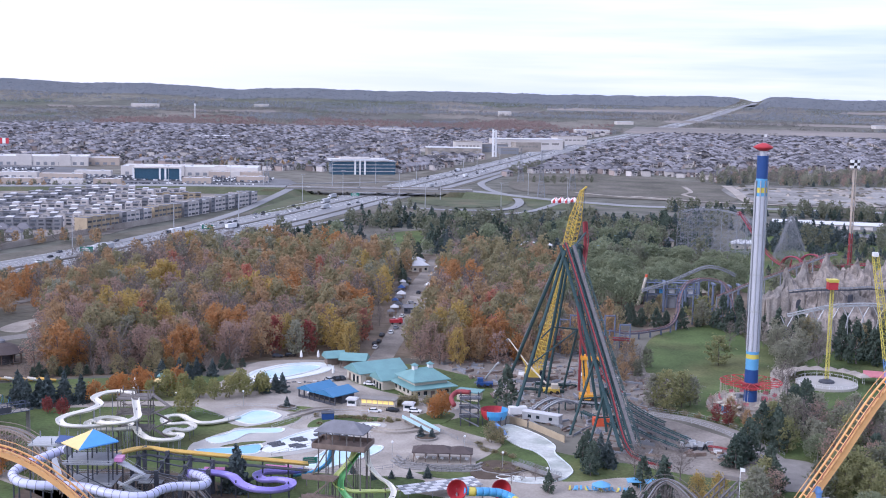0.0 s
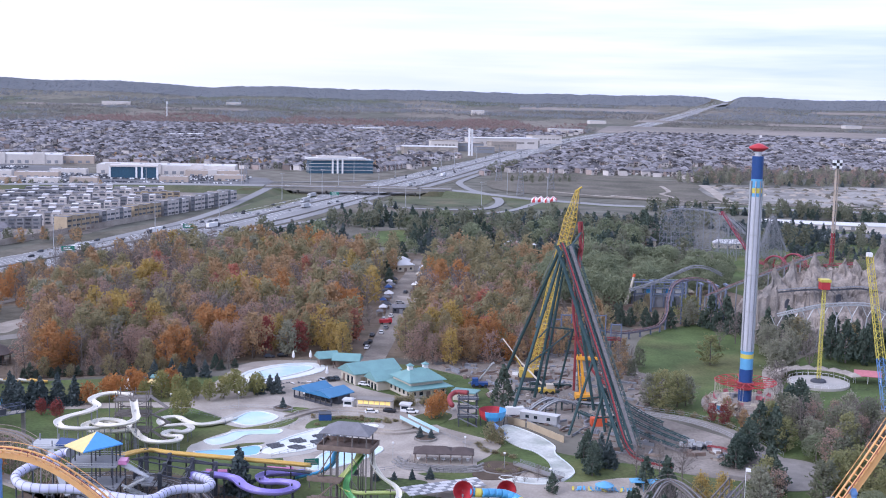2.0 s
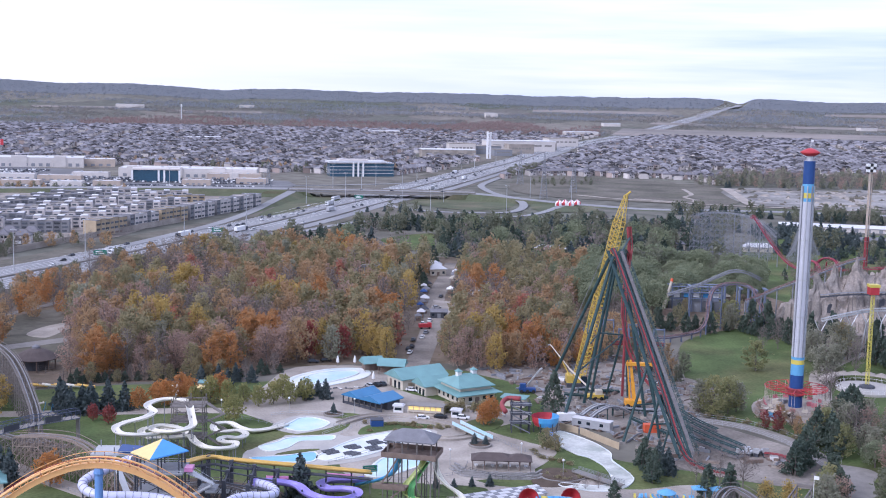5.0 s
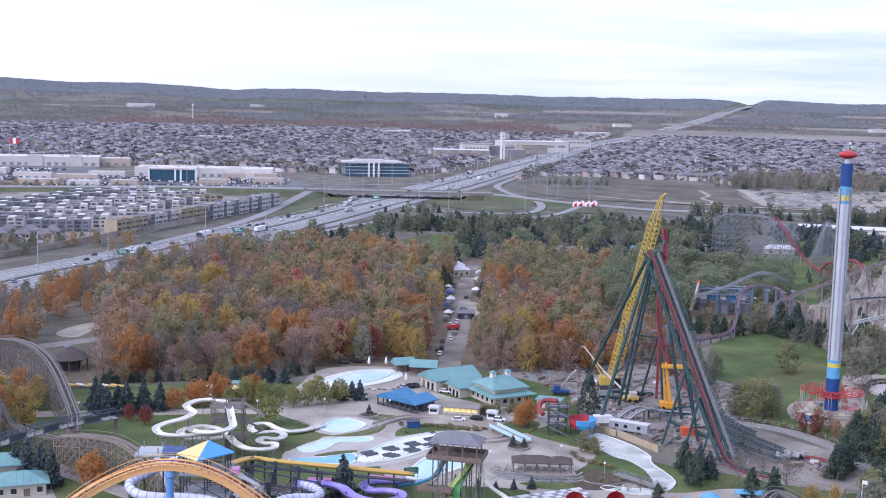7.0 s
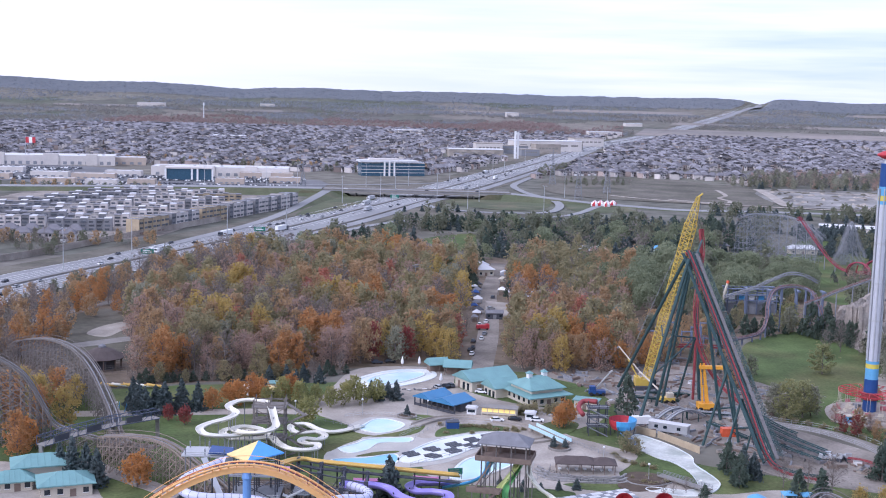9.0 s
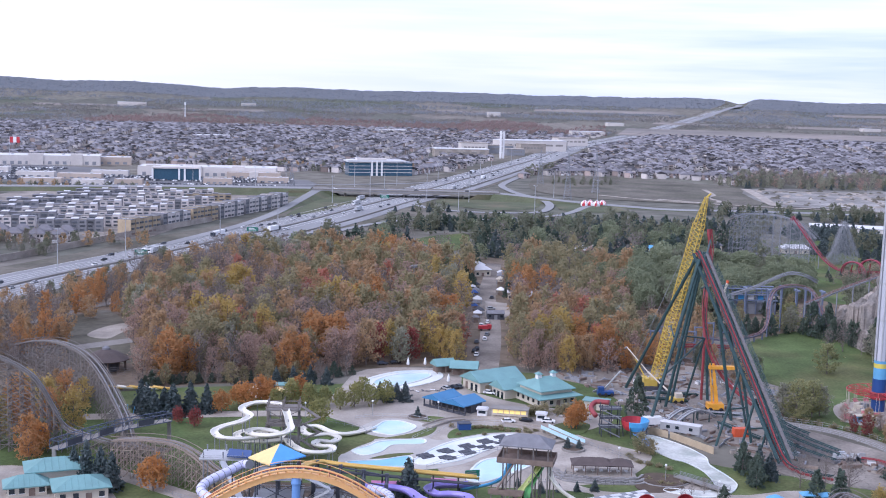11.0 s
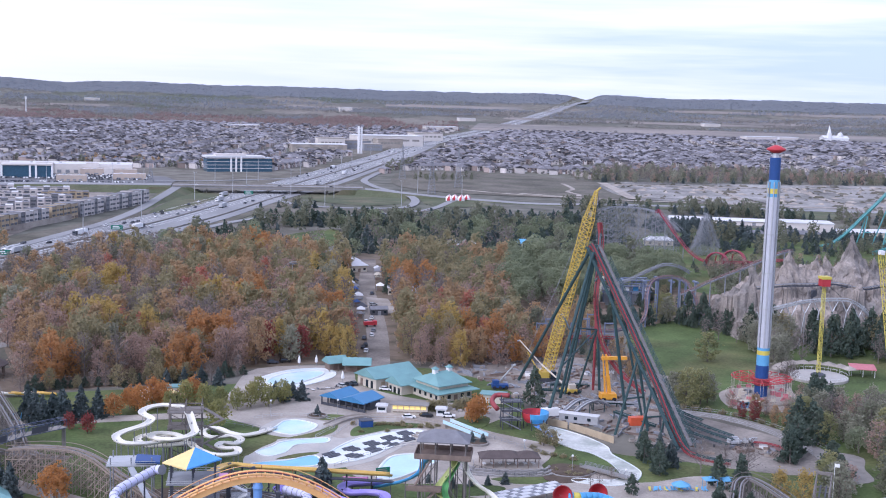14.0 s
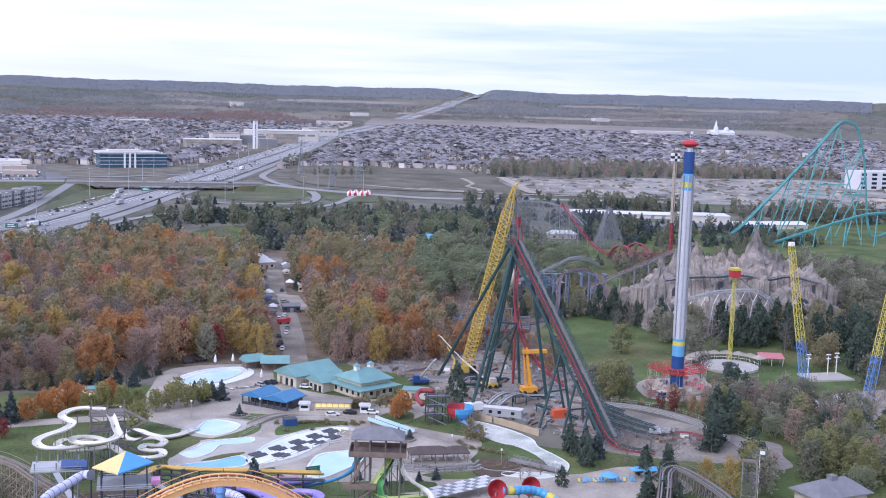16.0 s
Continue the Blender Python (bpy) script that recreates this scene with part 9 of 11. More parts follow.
# ---- the big orange coaster that passes near the camera ----
def hyper_track(name, label, pts, columns, rail=TRACK_ORANGE, post=COLUMN_BLUE, gauge=1.7):
    t = thing(name, label, "roller coaster")
    c = spline(pts, 10)
    for s in (-1, 1):
        Geo().sweep(c, [(s * gauge / 2 + 0.16 * math.cos(2 * math.pi * k / 8), 0.16 * math.sin(2 * math.pi * k / 8)) for k in range(8)]).obj("rail", rail, t, smooth=True)
        Geo().sweep([(x, y, z + 0.62) for x, y, z in c], [(s * 1.55 - 0.04, -0.04), (s * 1.55 + 0.04, -0.04), (s * 1.55 + 0.04, 0.04), (s * 1.55 - 0.04, 0.04)]).obj("handrail", DULL_RED if s > 0 else rail, t)
    Geo().sweep(c, [(-0.5, -1.35), (0.5, -1.35), (0.5, -0.55), (-0.5, -0.55)]).obj("box_spine", rail, t, "orange box spine")
    q, w = along(c, 1.25)
    for p, d in zip(q, w):
        side = Vector((d[1], -d[0], 0)).normalized()
        p, d = Vector(p), Vector(d)
        up = side.cross(d)
        g = Geo().beam(p - side * 0.85, p - up * 0.7, 0.09, 4).beam(p + side * 0.85, p - up * 0.7, 0.09, 4).beam(p - side * 0.85, p + side * 0.85, 0.07, 4)
        g.obj("tie", rail, t)
    q, w = along(c, 4.5)
    for p, d in zip(q, w):
        side = Vector((d[1], -d[0], 0)).normalized()
        for s in (-1, 1):
            a = Vector(p) + side * 1.55 * s
            Geo().beam(Vector(p) + side * 0.85 * s, a, 0.05, 3).beam(a, a + Vector((0, 0, 0.66)), 0.04, 3).obj("rail_post", DULL_RED, t)
    for x, y, z, r in columns:
        Geo().beam((x, y, -0.2), (x, y, z - 2.2), r, 14).obj("column", post, t, "tall blue tubular column")
        Geo().lathe([(r, z - 2.6), (r * 1.25, z - 2.2), (r * 0.9, z - 1.4)], 12, (x, y, 0)).obj("column_head", post, t)
        for k in range(1, 4):
            Geo().lathe([(r * 1.12, z * k / 4), (r * 1.12, z * k / 4 + 0.25)], 14, (x, y, 0)).obj("flange", post, t)
        Geo().box(x - 2, x + 2, y - 2, y + 2, 0, 0.8).obj("footing", CONC_DARK, t)
    return t


hyper_track("orange_coaster", "orange coaster arch on tall blue columns", [(-104, 178.5, 22), (-95, 178.3, 34), (-87, 178, 43.2), (-80, 178, 48.8), (-73.6, 178, 52.0), (-68.2, 178, 53.0), (-62.6, 178, 52.1), (-57, 178, 49.2), (-51, 178, 44.2), (-44, 178, 35.5), (-36, 178, 24), (-29, 178, 14)],
            [(-68.1, 178, 53.0, 0.62), (-92, 178.2, 37.6, 0.5), (-42, 178, 32.8, 0.5)])
hyper_track("orange_coaster", "orange coaster slope climbing on a blue column", [(28, 159, 14), (38, 159, 30), (46, 159, 43.2), (52, 159, 52.8), (56, 159, 59.2), (61.2, 159, 67.8), (66, 159, 73), (72, 159, 76), (79, 159, 76.5)],
            [(54, 159, 56.2, 0.6), (72, 159, 76, 0.8)])


# ---- timber coasters ----
def timber_coaster(name, label, pts, width=3.2, bay=4.0, mat_=None, tier=3.2, wide=1.5, rails=True, thick=0.11):
    """A timber trestle: bents with posts and ledgers, diagonals between them, a track on top."""
    m = mat_ or WOOD_GREY
    t = thing(name, label, "roller coaster")
    q, w = along(spline(pts, 8), bay)
    prev = None
    for k, (p, d) in enumerate(zip(q, w)):
        s = Vector((d[1], -d[0], 0)).normalized()
        p = Vector(p)
        z = p.z - 0.4
        g = Geo()
        feet = []
        for u in (-1, -0.33, 0.33, 1):
            top = p + s * (u * width / 2) + Vector((0, 0, -0.4))
            foot = Vector((p.x, p.y, 0)) + s * (u * width / 2 * wide)
            g.beam(foot, top, thick, 4)
            feet.append((foot, top))
        n = max(1, int(z / tier))
        for i in range(1, n + 1):
            f = i / (n + 0.01)
            g.beam(feet[0][0].lerp(feet[0][1], f), feet[3][0].lerp(feet[3][1], f), thick, 4)
        g.obj("bent", m, t)
        if prev:
            g = Geo()
            for side in (0, 3):
                for i in range(n):
                    f0, f1 = i / n, (i + 1) / n
                    a, b = prev[side], feet[side]
                    g.beam(a[0].lerp(a[1], f0), b[0].lerp(b[1], f1), thick, 3)
                    g.beam(a[0].lerp(a[1], f1), b[0].lerp(b[1], f1), thick, 3)
                    if side == 0:
                        g.beam(b[0].lerp(b[1], f0), a[0].lerp(a[1], f1), thick, 3)
            tagged(g.obj("bracing", m, t), kind="stuff")
        prev = feet
    c = spline(pts, 8)
    for u in (-0.8, 0.8):
        Geo().sweep(c, [(u - 0.25, -0.3), (u + 0.25, -0.3), (u + 0.25, 0.05), (u - 0.25, 0.05)]).obj("track_beam", m, t)
        if rails:
            Geo().sweep(c, [(u - 0.1, 0.05), (u + 0.1, 0.05), (u + 0.1, 0.12), (u - 0.1, 0.12)]).obj("rail", STEEL_GREY, t)
    for u in (-width / 2, width / 2):
        Geo().sweep(c, [(u - 0.16, -0.2), (u + 0.16, -0.2), (u + 0.16, -0.08), (u - 0.16, -0.08)]).obj("catwalk", m, t)
        Geo().sweep([(x, y, z + 1.0) for x, y, z in c], [(u - 0.06, -0.06), (u + 0.06, -0.06), (u + 0.06, 0.06), (u - 0.06, 0.06)]).obj("handrail", m, t)
    return t


timber_coaster("timber_coaster", "weathered timber coaster hill with a steep drop", [(-211.7, 488.0, 5.2), (-201.0, 473.0, 7.2), (-190.3, 458.0, 11.5), (-178.3, 443.0, 14.7), (-167.7, 428.0, 16.0), (-158.2, 413.0, 15.6), (-150.0, 398.0, 13.4), (-142.7, 383.0, 10.1), (-136.1, 368.0, 7.2), (-131, 352, 5.4), (-124, 344, 5.2), (-117, 340, 6.0)], tier=2.1, wide=1.3)
timber_coaster("timber_coaster", "second weathered timber coaster drop", [(-182.8, 357, 30.1), (-172.8, 357, 29.1), (-165.8, 357, 26.3), (-160.8, 357.0, 23.1), (-158.1, 357.0, 19.9), (-156.0, 357.0, 16.3), (-153.3, 357.0, 11.3), (-150.5, 357.0, 7.0), (-143, 354, 5.6), (-135, 349, 5.2), (-127, 343, 5.6)], tier=2.1, wide=1.3)
timber_coaster("timber_coaster", "low curving timber coaster trestle", [(-132, 338, 9.5), (-127, 334.5, 10.8), (-121, 331.5, 11.6), (-114, 329, 11.4), (-108, 325.5, 9.8), (-103, 320.5, 7.8), (-97, 314, 6.2), (-92, 306, 5.6)], 3.4, 2.6, WOOD, 2.2, 1.25)
timber_coaster("timber_coaster", "dark timber coaster trestle among slide towers", [(-80, 304, 7), (-72, 303, 8), (-64, 301, 7.4), (-58, 297, 5.6), (-54, 291, 4.2)], 3.0, 3.0)


def build_blue_bridge():
    t = thing("truss_bridge", "long blue steel truss footbridge", "bridge")
    p = [Vector((-147.5, 332.5, 8.0)), Vector((-141.2, 342.5, 8.2)), Vector((-132.8, 354.0, 8.2)), Vector((-122.0, 363.0, 8.2))]
    for a, b in zip(p, p[1:]):
        d = (b - a).normalized()
        s = Vector((d.y, -d.x, 0))
        n = int((b - a).length / 2.4)
        Geo().sweep([a, b], [(-1.7, -0.15), (1.7, -0.15), (1.7, 0.1), (-1.7, 0.1)]).obj("deck", CONC_DARK, t)
        for u in (-1.7, 1.7):
            g = Geo()
            for z in (0, 2.4):
                g.beam(a + s * u + Vector((0, 0, z)), b + s * u + Vector((0, 0, z)), 0.14, 4)
            for k in range(n + 1):
                q = a.lerp(b, k / n) + s * u
                g.beam(q, q + Vector((0, 0, 2.4)), 0.1, 4)
                if k < n:
                    g.beam(q, a.lerp(b, (k + 1) / n) + s * u + Vector((0, 0, 2.4)), 0.08, 3)
            g.obj("truss", BRIDGE_BLUE, t)
        for k in range(n + 1):
            q = a.lerp(b, k / n) + Vector((0, 0, 2.4))
            Geo().beam(q - s * 1.7, q + s * 1.7, 0.08, 3).obj("top_strut", BRIDGE_BLUE, t)
            if k % 5 == 2:
                Geo().sweep([a.lerp(b, (k - 0.9) / n) + s * 1.75 + Vector((0, 0, 1.1)), a.lerp(b, (k + 0.9) / n) + s * 1.75 + Vector((0, 0, 1.1))], [(-0.05, -0.9), (0.05, -0.9), (0.05, 0.9), (-0.05, 0.9)]).obj("side_panel", STEEL_DARK, t)
    for q in p:
        Geo().box(q.x - 0.5, q.x + 0.5, q.y - 0.5, q.y + 0.5, 0, 8.1).obj("pier", CONC_DARK, t)


BRIDGE_BLUE = mat("dull_blue_steel", (0.095, 0.115, 0.165), 0.55, var=0.12)
build_blue_bridge()


def build_left_corner():
    slab("ticket_plaza", [(-170, 300), (-172, 338), (-150, 340), (-134, 328), (-126, 314), (-122, 300)], -0.3, 0.13, CONCRETE, "pale paved court round the ticket house", "plaza")
    t = thing("ticket_house", "cream pavilion with two teal hip roofs", "building")
    for x, y, lx, ly, h in ((-146.0, 327.5, 16, 11, 5.2), (-136.4, 317.5, 15, 11.5, 3.6), (-151.0, 319.0, 12, 8, 3.0)):
        m = Matrix.Translation((x, y, 0)) @ Matrix.Rotation(radians(20), 4, "Z")
        walls_with_windows(t, m, lx - 2, ly - 2, h, CREAM, 4)
        Geo().hip(m @ Matrix.Translation((0, 0, h)), lx, ly, 2.2, ly * 0.5, 0.3).obj("roof", TEAL_ROOF, t, "teal hip roof")
        roof_seams(t, m @ Matrix.Translation((0, 0, h)), lx, ly, 2.2, ly * 0.5, 9)
    h = thing("round_hut", "round hut with a broad dark conical roof", "hut", at=(-164.5, 461, 0))
    Geo().lathe([(8.7, 4.2), (8.8, 4.5), (4.4, 7.0), (1.6, 8.0)], 12).obj("roof", BROWN_ROOF, h, "dark conical roof")
    Geo().lathe([(1.5, 7.9), (1.5, 8.6), (0.2, 9.4)], 10).obj("vent", GREY_ROOF, h)
    for k in range(10):
        a = 2 * math.pi * k / 10
        Geo().beam((7.4 * math.cos(a), 7.4 * math.sin(a), 0), (7.4 * math.cos(a), 7.4 * math.sin(a), 4.6), 0.25, 5).obj("post", BROWN_WOOD, h)
    Geo().lathe([(5, 0), (5, 4.8)], 12).obj("wall", STEEL_DARK, h)
    s = thing("kiddie_slide", "low white and yellow slides behind the spruces", "water slide")
    for k in range(5):
        Geo().flume(spline([(-158 + 4.2 * k, 431, 1.6), (-154.5 + 4.2 * k, 429.8, 1.5), (-151 + 4.2 * k, 430.6, 1.0)], 5), 1.6, 0.6).obj("flume", WHITE_GRP if k % 2 else SLIDE_YELLOW, s)
        Geo().beam((-155 + 4.2 * k, 430, 0), (-155 + 4.2 * k, 430, 0.9), 0.15, 5).obj("post", STEEL_GREY, s)
    w = thing("climbing_frame", "pale blue climbing frame beyond the timber hill", "play frame", at=(-143, 398, 0))
    for k in range(4):
        Geo().beam((k * 2.4, 0, 0), (k * 2.4 + 0.6, 1, 3.2), 0.1, 4).beam((k * 2.4, 3, 0), (k * 2.4 + 0.6, 1, 3.2), 0.1, 4).obj("frame", LIGHT_BLUE, w)
    Geo().flume(spline([(0, 1, 3.2), (-3, 0, 2.4), (-5, -2, 0.9)], 5), 1.1, 0.4).obj("flume", WHITE_GRP, w)
    for x, y in ((-113, 306), (-110, 304.5), (-107, 303), (-104, 301.5)):
        b = thing("waste_bin", "grey-blue waste bin beside the walk", "bin", "waste bins", at=(x - 6, y - 3, 0.1))
        Geo().box(-0.7, 0.7, -0.6, 0.6, 0, 1.5).obj("body", STEEL_GREY, b)
        Geo().box(-0.75, 0.75, -0.65, 0.65, 1.5, 1.65).obj("lid", STEEL_LIGHT, b)


build_left_corner()


# ---- rides beyond the lawn ----
def build_star_flyer():
    t = thing("swing_carousel", "slim yellow mast ride with a red cabin head", "swing ride", at=(151.5, 446, 0))
    lattice(Geo(), (0, 0, 0.5), (0, 0, 37), 1.1, 1.0, 26, 0.11, 0.05).obj("mast", YELLOW_GREEN, t)
    Geo().box(-1.7, 1.7, -1.7, 1.7, 36.8, 39.6).obj("cabin", RED, t, "red cabin")
    Geo().box(-1.9, 1.9, -1.9, 1.9, 39.6, 40.6).obj("cabin_top", YELLOW, t)
    Geo().beam((1.5, 0, 37), (9, 3, 32), 0.1, 4).obj("arm", STEEL_DARK, t)
    Geo().lathe([(11.5, 0.1), (11.5, 1.0), (11.2, 1.1)], 28).obj("platform", PALE_DECK, t)
    Geo().lathe([(3, 1.05), (2.8, 1.8), (1.2, 2.4)], 16).obj("plinth", STEEL_DARK, t)
    for k in range(28):
        a = 2 * math.pi * k / 28
        Geo().beam((11.2 * math.cos(a), 11.2 * math.sin(a), 1), (11.2 * math.cos(a), 11.2 * math.sin(a), 2.2), 0.06, 3).obj("fence_post", WHITE, t)
    Geo().lathe([(11.25, 2.1), (11.25, 2.2)], 28, caps=False).obj("fence_rail", WHITE, t)
    for k in range(9):
        a = 0.2 + 2.6 * k / 8
        x, y = 15 * math.cos(a), 15 * math.sin(a)
        Geo().hip(Matrix.Translation((x, y, 3.0)) @ Matrix.Rotation(a + 1.57, 4, "Z"), 5, 5, 1.2, 2.5, 0.15).obj("canopy", CONCRETE, t, "pale pointed canopy")
        Geo().beam((x, y, 0), (x, y, 3), 0.1, 4).obj("canopy_post", WHITE, t)
    c = thing("ride_canopy", "red-topped open ride shelter with white posts", "shelter", at=pose(172, 450, 0, 0, 0, -18))
    Geo().box(-5, 5, -3.4, 3.4, 3.6, 3.8, pose(0, 0, 0, 8, 0, 0)).obj("roof", ROSE, c, "faded red striped roof")
    for u in (-4.5, 0, 4.5):
        for v in (-2.9, 2.9):
            Geo().beam((u, v, 0), (u, v, 3.6 + 0.13 * v), 0.12, 4).obj("post", WHITE, c)


YELLOW_GREEN = mat("yellow_green_paint", (0.62, 0.55, 0.12), 0.5, var=0.12)
build_star_flyer()


def build_sling():
    for (x, y), (tx, ty), lab in (((162, 406), (152, 406), "leaning yellow and blue lattice ride tower"), ((169.4, 379), (178, 379), "second leaning yellow and blue lattice ride tower")):
        t = thing("sling_tower", lab, "ride tower", "sling ride towers")
        a, b = Vector((x, y, 0.4)), Vector((tx, ty, 55))
        for name, u, v, m in (("lower_mast", 0, 0.34, COLUMN_BLUE), ("middle_mast", 0.34, 0.52, YELLOW_GREEN), ("upper_mast", 0.52, 1.0, YELLOW)):
            lattice(Geo(), a.lerp(b, u), a.lerp(b, v), 2.7 - 1.0 * u, 2.7 - 1.0 * v, max(4, int(24 * (v - u))), 0.13, 0.07).obj(name, m, t)
        Geo().box(x - 3, x + 3, y - 3, y + 3, 0, 0.5).obj("footing", CONCRETE, t)
        Geo().box(tx - 0.9, tx + 0.9, ty - 0.9, ty + 0.9, 54.6, 56).obj("sheave_head", WHITE, t)
    s = thing("ride_station", "white station ramp of the sling ride", "ride station", at=pose(158, 384, 0, 0, 0, 5))
    Geo().box(-7, 7, -2.4, 2.4, 0, 1.2).obj("base", WHITE, s)
    Geo().box(-6.5, -4, -2, 2, 1.2, 4.6, pose(0, 0, 0, 0, -18, 0)).obj("ramp", WHITE, s)
    Geo().box(2, 5, -1.6, 1.6, 1.2, 3.4).obj("booth", STEEL_LIGHT, s)
    p = thing("pool_deck", "pale water ride deck with tall white posts", "ride deck", at=(182, 425, 0))
    Geo().box(-9, 9, -6, 6, 0, 0.7).obj("deck", PALE_DECK, p)
    for x, y in ((-6, 3), (2, 2), (7, 4)):
        Geo().beam((x, y, 0.7), (x, y, 8), 0.22, 6).box(x - 0.9, x + 0.9, y - 0.3, y + 0.3, 7, 7.4).box(x - 0.9, x + 0.9, y - 0.3, y + 0.3, 8.6, 9.0).obj("feature_post", WHITE, p)


build_sling()


PEAKS = ((209, 535, 11.5, 24), (192.4, 536, 6.5, 15), (178.2, 535, 7.5, 17), (170, 540, 5.5, 13), (161.3, 536, 6, 13), (155, 541, 4, 4), (221.8, 537, 6.5, 15), (215, 540, 6, 12), (200, 541, 7, 12), (239.4, 535, 7.5, 10), (230, 541, 7, 9), (246, 533, 5, 4), (185, 543, 6, 9))


def rock_height(x, y):
    """A craggy plateau with ledges, and the pointed spires that stand on it."""
    u = (x - 200) / 50
    front = 511 + 6 * noise.noise((x * 0.05, 1.5, 0.0)) + 9 * u * u
    into = min(y - front, 574 - y, (x - 149) * 0.9, (255 - x) * 0.9)
    if into <= 0:
        return -1.0
    top = 26 - 6 * abs(u) ** 2.5 + 3 * noise.noise((x * 0.08, y * 0.08, 3.0))
    crag = (0.5 - abs(noise.noise((x * 0.12, y * 0.12, 6.0)))) * 7 + (0.4 - abs(noise.noise((x * 0.31, y * 0.31, 2.0)))) * 4.5
    h = top * min(1.0, into / 24) ** 0.72 + crag * min(1.0, into / 5)
    step = 6.0
    low = math.floor(h / step + 0.5 * noise.noise((x * 0.1, y * 0.1, 8.0))) * step
    h = 0.6 * h + 0.4 * (low + step * min(1.0, max(0.0, (h - low) / step) ** 3))
    for px, py, r, tall in PEAKS:
        a = math.atan2(y - py, x - px)
        d = math.hypot(x - px, y - py) / (r * (1 + 0.22 * math.sin(3 * a + px) + 0.12 * math.sin(7 * a + py)))
        if d < 1.25:
            rise = max(0.0, 1 - d / 1.25)
            h = max(h, top - 3 + tall * (0.72 * rise ** 1.25 + 0.34 * rise ** 4) + 1.1 * noise.noise((x * 0.8, y * 0.8, 2.2)))
    return h + 0.9 * noise.noise((x * 0.9, y * 0.9, 4.0))


def build_mountain():
    t = thing("rock_mountain", "jagged grey artificial rock mountain with pointed spires", "artificial mountain")
    n, m = 220, 124
    v = []
    for j in range(m + 1):
        for i in range(n + 1):
            x, y = 146 + 112 * i / n, 506 + 68 * j / m
            h = rock_height(x, y)
            dx, dy = 1.2 * noise.noise((x * 0.4, y * 0.4, h * 0.22)), 1.6 * noise.noise((x * 0.4, y * 0.4, h * 0.22 + 7))
            v.append((x + dx, y + dy, h))
    f = [(j * (n + 1) + i, j * (n + 1) + i + 1, (j + 1) * (n + 1) + i + 1, (j + 1) * (n + 1) + i) for j in range(m) for i in range(n)]
    Geo().add(v, f).obj("rock_face", ROCK, t)
    # solid dark blocks stand for the shade inside cave openings
    for x, z, w in ((165, 17, 1.4), (187, 20, 1.6), (228, 12, 1.9), (236, 18, 1.3)):
        y = 510.0
        while rock_height(x, y) < z and y < 545:
            y += 0.4
        arch = [(-w, 0), (w, 0), (w, 2.2), (w * 0.6, 3.6), (0, 4.2), (-w * 0.6, 3.6), (-w, 2.2)]
        g = Geo()
        g.add([(x + p, y - 0.2, z - 2 + q) for p, q in arch] + [(x + p, y + 3, z - 2 + q) for p, q in arch], [tuple(range(7)), tuple(range(13, 6, -1))] + [(k, (k + 1) % 7 + 0, (k + 1) % 7 + 7, k + 7) for k in range(7)])
        g.obj("cave_shade", STEEL_DARK, t, "dark block coloured as the shade in a cave opening")
    r = thing("coaster_lift", "long straight red and grey coaster lift track", "roller coaster")
    c = spline([(136, 560.5, 14.6), (143, 560, 17.6), (150, 560, 20.8), (163.4, 560, 26.1), (183.8, 560, 34.4), (192, 562, 36)], 6)
    truss_track(r, c, 1.8, (DUSTY_PINK, STEEL_GREY, STEEL_GREY), 2.2)
    posts_under(r, c, 8, 0.32, STEEL_GREY)
    w = thing("coaster_walk", "grey coaster track over the rock ledges", "roller coaster")
    c = spline([(160, 528, 23), (172, 524, 25), (184, 522, 25.5), (196, 523, 26), (208, 521, 24), (222, 523, 25), (236, 522, 22)], 6)
    truss_track(w, c, 1.4, (STEEL_GREY, STEEL_DARK, STEEL_DARK), 2.0)
    posts_under(w, c, 7, 0.2, WOOD_GREY)
    v = thing("white_coaster", "low white-timber coaster before the rock mountain", "roller coaster")
    c = spline([(152, 502, 17), (160, 500, 19.5), (170, 500, 21.6), (177, 500, 22.3), (185, 500, 22.6), (192, 500, 22), (199, 501, 18), (206, 504, 12)], 6)
    truss_track(v, c, 1.4, (STEEL_LIGHT, STEEL_LIGHT, STEEL_LIGHT), 2)
    q, w = along(c, 6.5)
    for k, p in enumerate(q):
        Geo().beam((p[0] - 2.2, p[1], 0), (p[0], p[1], p[2] - 6), 0.26, 5).beam((p[0] - 2.6, p[1], p[2] - 0.8), (p[0], p[1], p[2] - 6), 0.22, 5).beam((p[0] + 2.6, p[1], p[2] - 0.8), (p[0], p[1], p[2] - 6), 0.22, 5).beam((p[0] + 1.2, p[1] + 2, 0), (p[0], p[1], p[2] - 6), 0.22, 5).obj("support", STEEL_LIGHT, v)


build_mountain()


def build_drop_tower():
    t = thing("drop_tower", "slim drop tower, pale above and red below", "drop tower", at=(259.4, 737, 0))
    for a in range(3):
        c, s = math.cos(2.1 * a), math.sin(2.1 * a)
        Geo().beam((c, s, 26), (c, s, 68), 0.4, 6).obj("upper_leg", MALL_TAN, t)
        Geo().beam((c, s, 0), (c, s, 26), 0.45, 6).obj("lower_leg", DULL_RED, t)
    for k in range(16):
        Geo().lathe([(1.1, 2 + 4.2 * k), (1.1, 2.35 + 4.2 * k)], 6).obj("tie_ring", STEEL_GREY, t)
    for i in range(3):
        for j in range(3):
            Geo().box(-2.7 + 1.8 * i, -0.92 + 1.8 * i, -1.3, 1.3, 66 + 1.7 * j, 67.68 + 1.7 * j).obj("checker_panel", BLACK if (i + j) % 2 else WHITE, t)


build_drop_tower()


